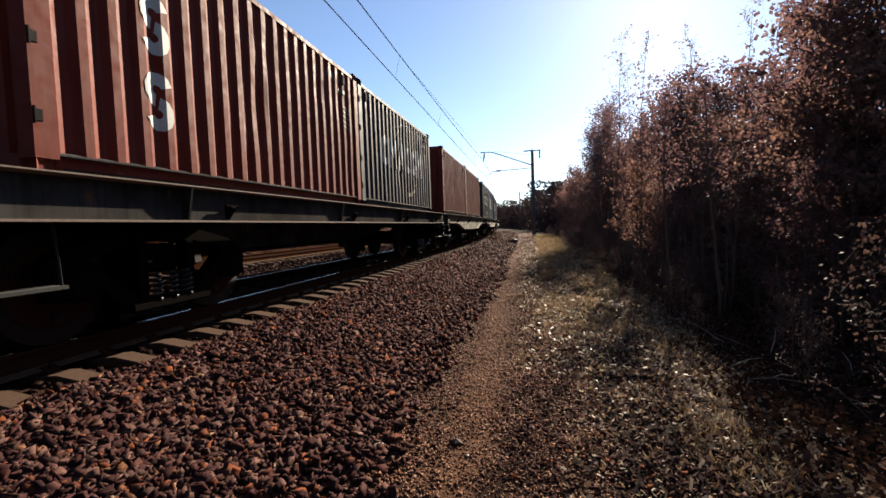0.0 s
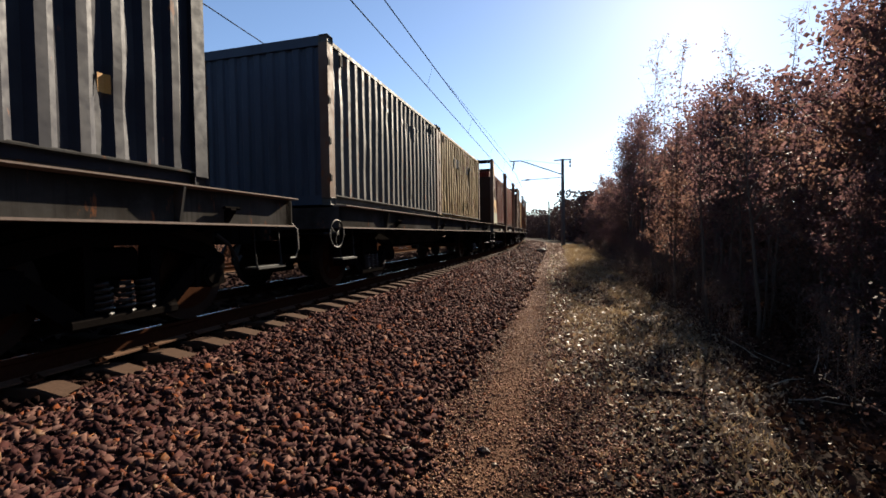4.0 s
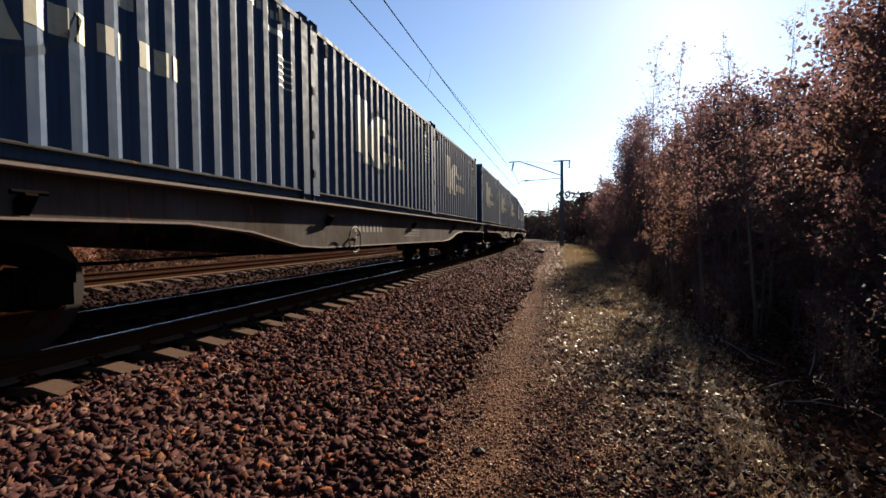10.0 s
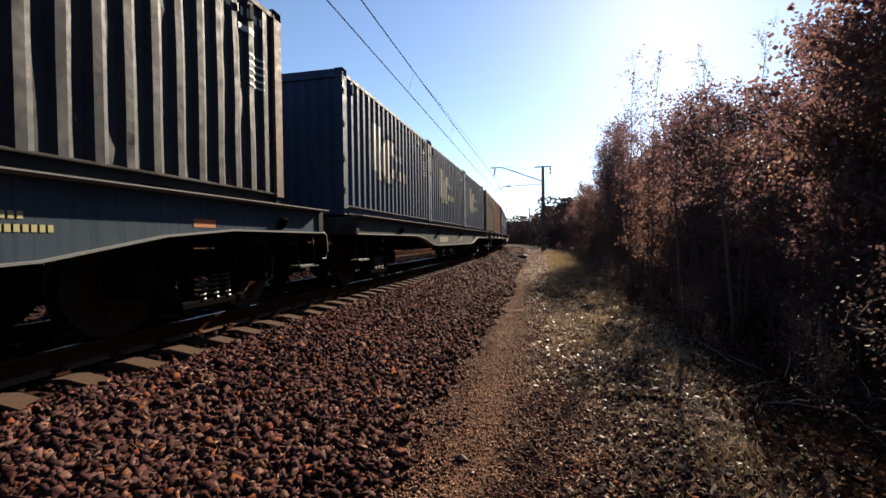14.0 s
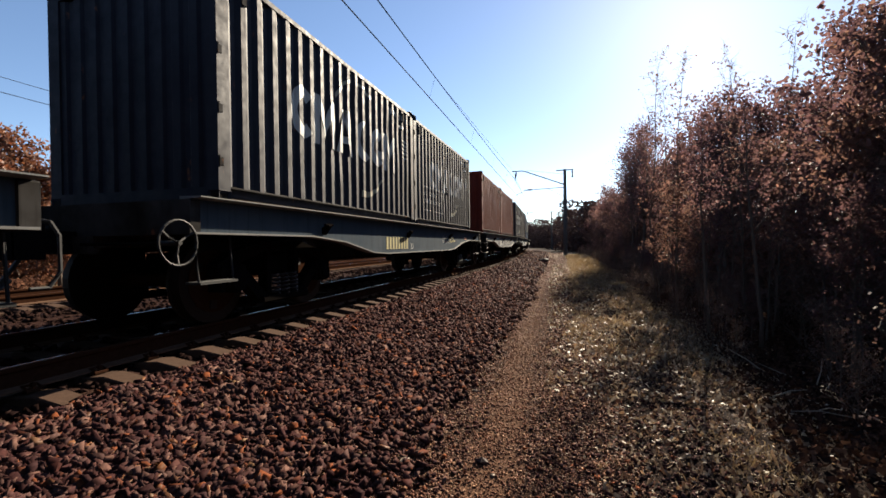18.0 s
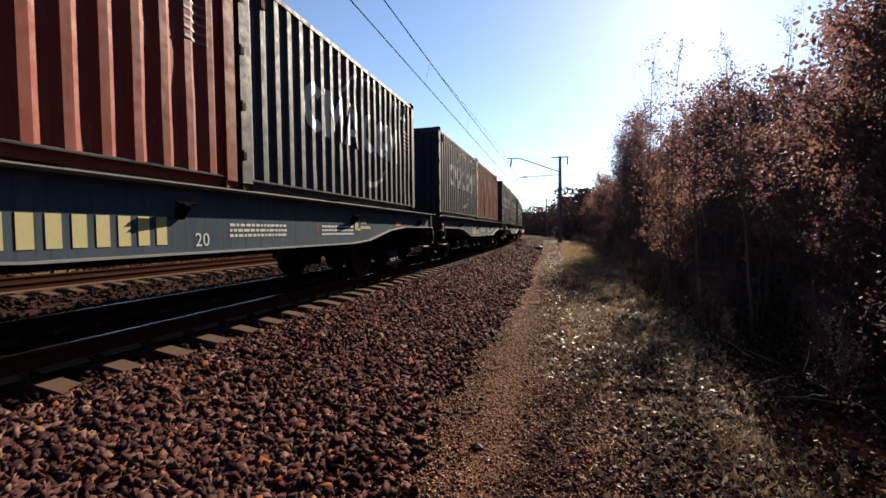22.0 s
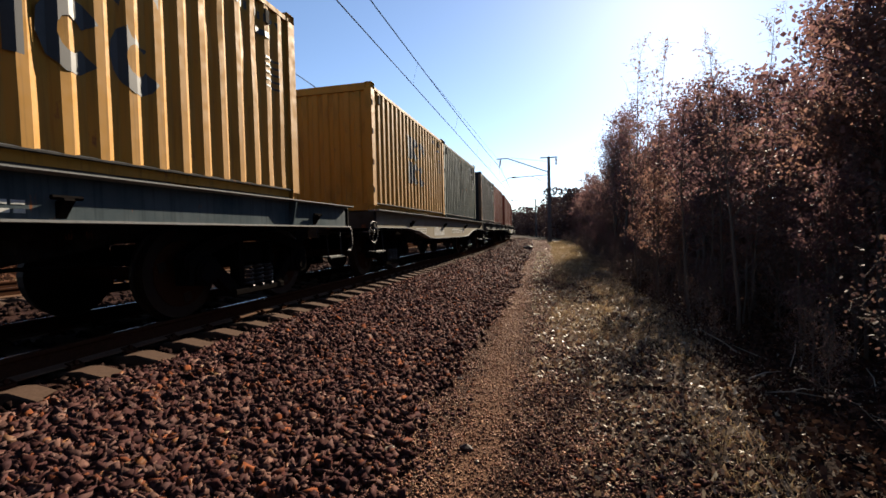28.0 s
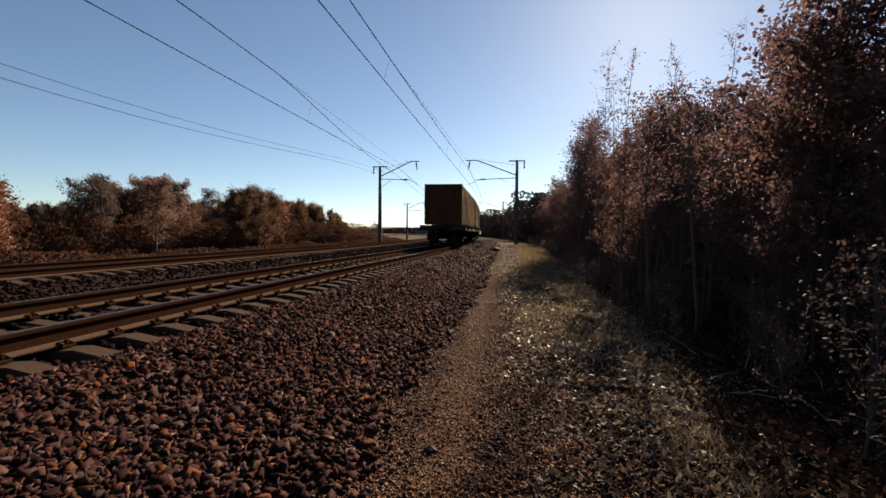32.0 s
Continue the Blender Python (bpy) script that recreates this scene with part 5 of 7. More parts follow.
def add_stakes(root, half, ends):
    """Tall side stakes and braced end walls of a timber wagon."""
    def stake():
        s = Shape()
        s.prism([(-0.21, 1.12), (0.21, 1.12), (0.11, 1.55), (0.085, 4.12), (-0.085, 4.12), (-0.11, 1.55)], 1.48, 1.58, 0, "x")
        s.box(1.44, -0.04, 1.32, 1.62, 0.04, 4.10)
        s.box(1.47, -0.13, 0.98, 1.60, 0.13, 1.30)
        s.box(1.42, -0.09, 4.08, 1.59, 0.09, 4.16)
        return s

    def gusset():
        s = Shape()
        s.box(1.36, -0.12, 1.30, 1.50, 0.10, 4.25, chamfer=0.008)
        return s

    def strut():
        return Shape().prism([(0.10, 4.15), (0.26, 4.15), (1.20, 1.31), (1.02, 1.31)], 1.38, 1.48, 0, "x")

    def brace_rail(z):
        return lambda: Shape().box(1.375, 0.09, z, 1.478, 1.14 - (z - 1.31) * 0.33, z + 0.13)

    def scrawl(y, z, n, size):
        """A row of unreadable hand-painted strokes."""
        s = Shape()
        for i in range(n):
            s.box(1.504, y + i * size * 0.62, z - (i % 3) * 0.012, 1.507, y + i * size * 0.62 + size * (0.42 if i % 2 else 0.2), z + size * (0.9 if i % 4 else 0.55))
        return s

    def plate():
        s = Shape()
        s.box(-1.34, -0.02, 1.31, 1.34, 0.02, 3.42)
        return s

    def plate_rib():
        return Shape().box(-1.34, -0.05, 0.0, 1.34, 0.05, 0.10, chamfer=0.008)

    def header():
        return Shape().box(-1.40, -0.07, 4.10, 1.40, 0.05, 4.24, chamfer=0.01)

    def upright():
        return Shape().box(-0.07, -0.06, 1.31, 0.07, 0.06, 4.10).prism([(-0.16, 4.24), (0.16, 4.24), (0.10, 4.34), (-0.02, 4.32)], -0.05, 0.05)

    def panel_():
        return Shape().prism([(-0.02, 1.36), (1.06, 1.36), (0.72, 2.42), (-0.02, 2.42)], 1.485, 1.50, 0, "x")

    def panel_high():
        return Shape().prism([(-0.02, 3.52), (0.36, 3.52), (0.18, 4.14), (-0.02, 4.14)], 1.485, 1.50, 0, "x")

    def panel_small():
        return Shape().prism([(-0.02, 1.90), (0.86, 1.90), (0.70, 2.44), (-0.02, 2.44)], 1.485, 1.50, 0, "x")

    def panel_tall():
        return Shape().prism([(-0.10, 1.33), (1.06, 1.33), (0.62, 2.72), (-0.02, 2.86), (-0.10, 4.14)], 1.485, 1.50, 0, "x")

    def bent_hose():
        return Shape().tube([(1.515, 0.36, 1.36), (1.515, 0.42, 1.9), (1.515, 0.46, 2.28), (1.515, 0.36, 2.42), (1.515, 0.16, 2.52)], 0.018, 6)

    def panel_low():
        return Shape().prism([(-0.02, 1.36), (1.06, 1.36), (0.90, 1.85), (-0.02, 1.85)], 1.50, 1.504, 0, "x")

    for x in (0, 180):
        for y in (-2.4, 2.4):
            part("stake", wagon_mesh("stake", stake, MAT["stake"]), None, root, "tall tapered steel stake", pose(0, 0, 0, 0, 0, x) @ pose(0, y, 0))
    for sgn in (-1, 1):
        y = sgn * (half + 0.03)
        part("end_plate", wagon_mesh("end_plate", plate, MAT["plate"]), None, root, "solid dark brown steel end plate", pose(0, y, 0))
        for z in (1.75, 2.5, 3.1, 3.38, 3.74):
            part("end_rail", wagon_mesh("end_rail", plate_rib, MAT["plate"]), None, root, at=pose(0, y, z))
        part("end_header", wagon_mesh("end_header", header, MAT["beam_black"]), None, root, at=pose(0, y, 0))
        for x in (-0.45, 0.45):
            part("end_upright", wagon_mesh("end_upright", upright, MAT["beam_black"]), None, root, at=pose(x, y, 0))
        for side in (1, -1):
            flip = Matrix.Diagonal((side, -sgn, 1, 1))
            at = pose(0, y, 0) @ flip
            style = ends[0 if sgn > 0 else 1] if side > 0 else "ladder"
            pieces = [("end_brace", gusset, "stake"), ("brace_strut", strut, "stake"), ("brace_rail", brace_rail(2.95), "stake"), ("brace_rail", brace_rail(3.42), "stake"), ("brace_rail", brace_rail(4.02), "stake")]
            if style == "ladder":
                pieces += [("brace_rail", brace_rail(2.42), "stake"), ("brace_rail", brace_rail(1.82), "stake"), ("brace_panel", panel_small, "rustpost")]
            elif style == "sheet":
                pieces += [("brace_panel", panel_tall, "sheet"), ("hose", bent_hose, "dark_mark")]
            else:
                pieces += [("brace_rail", brace_rail(2.42), "stake"), ("scrawled_line", lambda: scrawl(0.08, 2.06, 3, 0.12), "dark_mark"), ("scrawled_line", lambda: scrawl(0.22, 1.98, 8, 0.07), "dark_mark"),
                           ("scrawled_line", lambda: scrawl(0.36, 1.87, 5, 0.09), "dark_mark"), ("brace_panel", panel_, "panel"), ("brace_panel_lower", panel_low, "panel_green"), ("brace_panel_upper", panel_high, "panel")]
            for no, (nm, build, mat) in enumerate(pieces):
                ob = part(nm, wagon_mesh((nm, no, style), build, MAT[mat]), None, root)
                ob.matrix_basis = at


# ---- the train, from its leading wagons to the last ----
TXT2 = ("eco container", "bamboo flooring")
TXT3 = ("eco container", "bamboo flooring", "light steel")
LOOKS = {
    "red": ("red", "rust-red ribbed steel container with worn paint", "worn", (small_marks("faded_mark", 1),)),
    "red_marked": ("red", "rust-red ribbed steel container with tall white painted marks", "worn", (lambda r: logo_down(r, "white_mark", -1.88), small_marks("faded_mark", 1))),
    "red_bent": ("red", "rust-red ribbed steel container with dented sides", "dented", (small_marks("faded_mark", 1),)),
    "orange": ("orange", "orange-red ribbed steel container with scuffed dented sides", "dented", (small_marks("faded_mark", 2),)),
    "yellow": ("yellow", "yellow ribbed steel container with tall dark painted shapes", "worn", (lambda r: logo_tall(r, "dark_mark"), small_marks("dark_mark", 4))),
    "yellow_plain": ("yellow", "yellow ribbed steel container with small dark marks", "worn", (lambda r: logo_tall(r, "dark_mark", -0.2), small_marks("dark_mark", 4))),
    "ochre": ("ochre", "battered rust-streaked yellow ribbed steel container", "bashed", (lambda r: logo_tall(r, "dark_mark", 0.1), small_marks("dark_mark", 4))),
    "blue": ("blue", "blue ribbed steel container with a cream round mark", "flat", (logo_globe, small_marks("cream", 5))),
    "navy": ("navy", "dark navy ribbed steel container with white shapes and a curved stroke", "worn", (lambda r: logo_blocks(r), small_marks("white_mark", 6))),
    "navy_text": ("navy", "dark navy container with white shapes and small white lettering", "worn", (lambda r: logo_blocks(r, TXT2), small_marks("white_mark", 6))),
    "navy_frame": ("navy", "dark navy container with white shapes and framed white lettering", "worn", (lambda r: logo_blocks(r, TXT2, True), small_marks("white_mark", 6))),
    "navy_steel": ("navy", "dark navy container with three lines of white lettering", "worn", (lambda r: logo_blocks(r, TXT3, False, -0.28), small_marks("white_mark", 6))),
    "black": ("black", "dark grey-black ribbed steel container, dented and unlettered", "dented", (small_marks("white_mark", 8),)),
    "scrawl": ("navy", "dented dark blue container with a white sprayed scrawl", "bashed", (lambda r: scrawl(r, "white_mark", 3), lambda r: decal([bar(1.97, 0.67, 0.09, 0.15)], "label", "yellow_label", r, "small yellow label"))),
    "green": ("green", "dark green ribbed steel container", "worn", (small_marks("white_mark", 9),)),
    "white": ("white", "grey-white ribbed steel container with a row of dark blocks", "dented", (lambda r: logo_word(r, "dark_mark", -1.4, 1.75, 0.34, 6, 0.48), small_marks("dark_mark", 10))),
    "drab": ("drab", "grey-brown ribbed steel container streaked with rust", "bashed", (lambda r: logo_word(r, "dark_mark", -1.2, 1.7, 0.30, 6, 0.45),)),
    "rusty": ("rusty", "cream ribbed steel container stained with rust", "bashed", (lambda r: logo_word(r, "dark_mark", -1.2, 1.7, 0.30, 6, 0.45),)),
}
BLUE_FLAT = ("fish2", "beam_blue", "blue fish-bellied container wagon with yellow painted bars", 14.62, (-2.2, "yellow_mark", 0.150, 0.775, 0.235), 0.0)
SAND_FLAT = ("fish2", "beam_sand", "sand-grey fish-bellied container wagon", 14.62, (-2.2, "white_mark", 0.150, 0.775, 0.235), 0.0)
PALE_FLAT = ("fish2", "beam_pale", "pale grey fish-bellied container wagon", 14.62, (-2.2, "white_mark", 0.150, 0.775, 0.235), 0.0)
LONG_BROWN = ("fish3", "beam_brown", "long brown fish-bellied container wagon", 19.62, (-2.2, "faded_mark", 0.146, 0.92, 0.13), 0.0)
LONG_GREY = ("fish3", "beam_grey", "long grey fish-bellied container wagon", 19.62, (-2.75, "cream", 0.155, 0.80, 0.17), 0.0)
TEAL_DARK = ("flat", "beam_side", "dark teal flat wagon with a straight ribbed side beam", 14.62, None, -0.42)
DARK_FLAT = ("flat", "beam_soot", "near-black flat wagon with a straight ribbed side beam", 14.62, None, -0.42)
GREY_FLAT = ("flat", "beam_grey", "grey flat wagon with a straight ribbed side beam", 14.62, (1.0, "white_mark", 0.105, 1.03, 0.14), -0.42)
TEAL_FLAT = ("flat", "beam_teal", "teal flat wagon with a straight ribbed side beam", 14.62, (1.0, "white_mark", 0.105, 1.03, 0.14), -0.42)
DARK_MID = ("flat", "beam_soot", "near-black flat wagon with a straight ribbed side beam", 14.62, None, 0.0)
STAKED = ("stake", "beam_dark", "brown timber wagon with side stakes and braced ends, carrying containers", 14.62, (0.3, "white_mark", 0.105, 1.03, 0.14), 0.0)
TWENTY = ("20", -0.90, 0.76, 0.18, "white_mark")
# wagon, lettering: words, place along the beam, height, size, colour
LETTERING = defaultdict(tuple, {
    6: (("22 03 1993", -4.30, 0.90, 0.10, "faded_mark"), ("20", -1.71, 0.77, 0.11, "faded_mark")),
    10: (("29.06.2022", -2.10, 0.985, 0.095, "white_mark"), ("ПОСТРОЕН 1187", -2.07, 0.888, 0.085, "white_mark"), ("23.08.2018", -2.08, 0.779, 0.095, "white_mark"), ("ПРИПИСАН", -1.30, 0.935, 0.075, "white_mark"),
         ("ТУЧКОВО МОСК", -1.36, 0.842, 0.075, "white_mark"), ("КОД 182504", -1.34, 0.745, 0.075, "white_mark"), ("20", -0.64, 0.843, 0.19, "yellow_mark"), ("13-1258-01", 0.19, 0.757, 0.125, "white_mark")),
    12: (TWENTY, ("ПРИПИСАН", 1.62, 1.005, 0.088, "white_mark"), ("-ОРЛОВСКИЕ ЮВС", 1.60, 0.90, 0.082, "white_mark")),
    13: (TWENTY, ("13 01 23", -2.95, 1.0, 0.10, "white_mark")), 14: (TWENTY,), 15: (TWENTY,), 16: (TWENTY,),
})
MOVED_BARS = {10: (-1.31, "yellow_mark", 0.110, 1.03, 0.15), 15: (-2.46, "yellow_mark", 0.166, 0.785, 0.235)}
BRACED_ENDS = {1: ("ladder", "ladder"), 2: ("sheet", "painted")}  # front, rear
# wagon, containers from front to rear
AHEAD = [(BLUE_FLAT, "navy red"), (LONG_BROWN, "blue blue blue"), (BLUE_FLAT, "red orange"), (BLUE_FLAT, "navy navy"), (SAND_FLAT, "black navy"), (SAND_FLAT, "blue navy"), (SAND_FLAT, "red red")]
TRAIN = [(DARK_MID, "navy red_marked"), (STAKED, "yellow_plain orange"), (STAKED, "orange red_bent"), (DARK_FLAT, "rusty white"), (DARK_FLAT, "scrawl white"),
         (LONG_BROWN, "blue blue blue"), (LONG_BROWN, "blue blue blue"), (LONG_BROWN, "blue blue blue"), (GREY_FLAT, "orange drab"), (LONG_GREY, "blue blue blue"),
         (BLUE_FLAT, "black navy"), (PALE_FLAT, "red red"), (BLUE_FLAT, "navy_frame navy"), (BLUE_FLAT, "navy_text navy_steel"), (BLUE_FLAT, "orange navy"),
         (BLUE_FLAT, "navy red_bent"), (BLUE_FLAT, "red red_bent"), (TEAL_DARK, "red_bent black"), (SAND_FLAT, "green yellow"), (TEAL_FLAT, "yellow ochre")]
NUDGE = defaultdict(float, {0: 0.38, 1: 0.08, 2: -0.25, 5: -0.30, 6: -0.15, 8: 0.2, 15: 0.2, 19: 0.1})
MOVING = []  # thing, place along the train, place on its wagon
PROTO = {}


def make_or_copy(key, build):
    if key not in PROTO:
        PROTO[key] = build()
        return PROTO[key]
    return copy_thing(PROTO[key], Matrix())


def build_train():
    total = sum(w[3] for w, _ in AHEAD)
    at = total
    for n, (spec, load) in enumerate(AHEAD + TRAIN):
        kind, mat, label, length, numbers, shift = spec
        at -= length / 2
        middle = at + NUDGE[n - len(AHEAD)]
        at -= length / 2
        no = n - len(AHEAD)
        wagon = flat_wagon(kind, mat, label, length, MOVED_BARS.get(no, numbers), LETTERING[no], BRACED_ENDS.get(no, ()))
        MOVING.append((wagon, middle, length, 0.0, 0.0))
        if n - len(AHEAD) == 16:
            end = (length - 1.22) / 2
            part("hand_rail", wagon_mesh("hand_rail", lambda: Shape().tube([(1.42, 0.10, 1.12), (1.42, 0.10, 1.30), (1.42, -0.02, 1.80), (1.42, -0.05, 1.88), (1.40, -0.12, 1.92), (1.30, -0.13, 1.92), (1.27, -0.11, 1.84)], 0.013, 6)
                                          .tube([(1.44, 0.08, 1.28), (1.44, 0.22, 1.28), (1.44, 0.22, 0.98), (1.44, 0.02, 0.98)], 0.012, 6), MAT["spring"]), None, wagon, "thin bent steel hand rail", pose(0, end, 0))
        looks = load.split()
        for i, key in enumerate(looks):
            y = shift + ((len(looks) - 1) / 2 - i) * (C_LEN + 0.08)
            box = make_or_copy(key, lambda: container(*LOOKS[key]))
            MOVING.append((box, middle, length, y, 1.335))


build_train()


# seconds, metres: small surges of the train
SLIP = [(4, 0), (5.5, -0.2), (7, -0.40), (8, -0.40), (9, -0.15), (10, -0.22), (11, -0.12), (12, -0.12), (13, -0.2), (14, -0.05), (17, 0), (18, -0.08), (20, -0.03), (22, -0.15), (24, -0.12), (25, 0.04), (28, 0)]


def travelled(t):
    """Metres that the train has gone, slowing down a little on the way."""
    slip = float(np.interp(t, [s[0] for s in SLIP], [s[1] for s in SLIP]))
    return 15.62 + 12.4211 * t - 0.0944455 * t * t + 0.000715 * t ** 3 + slip


def wagon_pose(s, length):
    base = length / 2 - 2.46
    xa, ya, _ = line(s - base)
    xb, yb, _ = line(s + base)
    return pose((xa + xb) / 2, (ya + yb) / 2, RAIL_TOP, 0, 0, -math.degrees(math.atan2(xb - xa, yb - ya)))


# ---- catenary poles and wires ----
def cantilever_pole(label, x, y, z, high, reach, arm_z, mirrored=False):
    """A tapered concrete pole with a cantilever arm over the track; reach is towards the track."""
    p = tagged(new("catenary_pole"), label, "pole", "catenary poles")
    d = 1 if reach > 0 else -1
    part("post", Shape().tube([(0, 0, -0.6), (0, 0, high * 0.5), (0, 0, high)], [0.21, 0.17, 0.125], 10), MAT["pole"], p)
    part("cap_arm", Shape().box(-0.75, -0.05, high - 0.12, 0.75, 0.05, high - 0.03), MAT["steelarm"], p)
    part("insulator", Shape().tube([(-d * 0.65, 0, high - 0.1), (-d * 0.65, 0, high - 0.35), (-d * 0.65, 0, high - 0.42), (-d * 0.65, 0, high - 0.75)], [0.03, 0.09, 0.03, 0.09], 8), MAT["insulator"], p)
    top = arm_z
    part("upper_arm", Shape().tube([(0, 0, top - 1.45), (reach * 0.78, 0, top), (reach, 0, top)], 0.05, 6), MAT["steelarm"], p)
    part("stay", Shape().tube([(0, 0, high - 0.45), (reach * 0.72, 0, top + 0.04)], 0.012, 5), MAT["wire"], p)
    part("hanger_insulator", Shape().tube([(reach * 0.92, 0, top), (reach * 0.92, 0, top - 0.2), (reach * 0.93, 0, top - 0.5), (reach * 0.95, 0, top - 0.9)], [0.02, 0.07, 0.07, 0.02], 8), MAT["insulator"], p)
    low = top - 1.80
    part("steady_arm", Shape().tube([(0, 0, low + 0.12), (reach * 0.78, 0, low)], 0.035, 6), MAT["steelarm"], p)
    part("steady_insulator", Shape().tube([(reach * 0.62, 0, low + 0.03), (reach * 0.70, 0, low + 0.02)], 0.075, 8), MAT["insulator"], p)
    part("contact_arm", Shape().tube([(reach * 0.76, 0, low), (reach * 0.80, 0, low - 0.15), (reach * 0.95, 0, low - 0.45)], 0.018, 5), MAT["steelarm"], p)
    part("lower_strut", Shape().tube([(0, 0, low - 0.75), (reach * 0.32, 0, low + 0.05)], 0.02, 5), MAT["steelarm"], p)
    p.matrix_basis = pose(x, y, z)
    return p


POLE_LABEL = "tapered concrete pole with a steel cantilever arm over the track"
cantilever_pole(POLE_LABEL, -0.15, 42.0, 0.30, 7.95, -4.75, 8.0)
cantilever_pole(POLE_LABEL, -3.05, 94.0, 0.35, 7.75, -5.2, 7.7)
cantilever_pole(POLE_LABEL, -13.6, 43.2, 0.55, 7.55, 4.0, 7.95)
cantilever_pole(POLE_LABEL, -24.0, 96.0, 0.55, 7.4, 4.0, 7.6)


def wire_run(label, messenger, contact, droppers):
    """Two wires of one track; each is a list of (x, y, z) to go through."""
    w = tagged(new("overhead_wire"), label, "wire", "overhead wires")

    def at(points, y):
        ys = [p[1] for p in points]
        return float(np.interp(y, ys, [p[0] for p in points])), y, float(np.interp(y, ys, [p[2] for p in points])) + RAIL_TOP
    ys = [float(y) for y in np.arange(-30, 147, 2.0)]
    part("messenger", Shape().tube([at(messenger, y) for y in ys], 0.016, 5), MAT["wire"], w)
    part("contact_wire", Shape().tube([at(contact, y) for y in ys], 0.015, 5), MAT["wire"], w)
    for y in np.arange(*droppers):
        part("dropper", Shape().tube([at(messenger, y), at(contact, y)], 0.004, 4), MAT["wire"], w)
    for p in (42, 94):
        a, b, c = at(messenger, p - 26), at(messenger, p), at(messenger, p + 15)
        part("stitch_wire", Shape().tube([a, (b[0], p, b[2] + 0.55), c], 0.008, 4), MAT["wire"], w)
    return w


def sagging(x0, slope, lo, hi, bend):
    out = []
    for y in np.arange(-30, 147, 2.0):
        k = ((y + 10) % 52) / 26 - 1
        out.append((x0 + slope * min(y, 42) - bend * max(0, y - 42) ** 1.35, float(y), lo + (hi - lo) * k * k))
    return out


wire_run("overhead wires above the near track", sagging(-4.18, -0.014, 6.72, 7.05, 0.011), sagging(-4.36, -0.0152, 6.0, 6.0, 0.011), (-22, 140, 7.4))
wire_run("overhead wires above the second track", [(-8.4, -30, 6.9), (-8.85, 11, 6.8), (-9.12, 16.6, 6.8), (-11.3, 31, 6.85), (-11.6, 43, 7.1), (-16.5, 94, 7.1), (-30, 147, 7.1)],
         [(-9.7, -30, 6.0), (-9.75, 9, 6.0), (-9.82, 17, 6.0), (-9.9, 28, 6.0), (-11.2, 43, 6.0), (-16.3, 94, 6.0), (-29.5, 147, 6.0)], (20, 140, 9.0))
feeder = tagged(new("feeder_wire"), "thin feeder wire along the far poles", "wire", "overhead wires")
part("wire", Shape().tube([(-14.25, y, RAIL_TOP + 5.0 + 1.72 * smooth(10, 43, y)) for y in [*np.arange(-30, 43, 3.0), 43.2]], 0.010, 5), MAT["wire"], feeder)

part("wire", Shape().tube([(-13.0, y, RAIL_TOP + 5.0 + 1.72 * smooth(10, 43, y)) for y in [*np.arange(-30, 43, 3.0), 43.2]], 0.008, 5), MAT["wire"], feeder)


def distant_pole(x, y, high):
    p = tagged(new("utility_pole"), "thin dark wooden pole far behind the tracks", "pole", "utility poles")
    z = ground_height(x, y)
    part("post", Shape().tube([(0, 0, -0.3), (0, 0, high)], [0.14, 0.09], 8), MAT["bark"], p)
    part("crossarm", Shape().box(-0.7, -0.05, high - 0.5, 0.7, 0.05, high - 0.38), MAT["bark"], p)
    p.matrix_basis = pose(x, y, z)


distant_pole(-36.5, 58, 5.6)
distant_pole(-54, 165, 6.5)


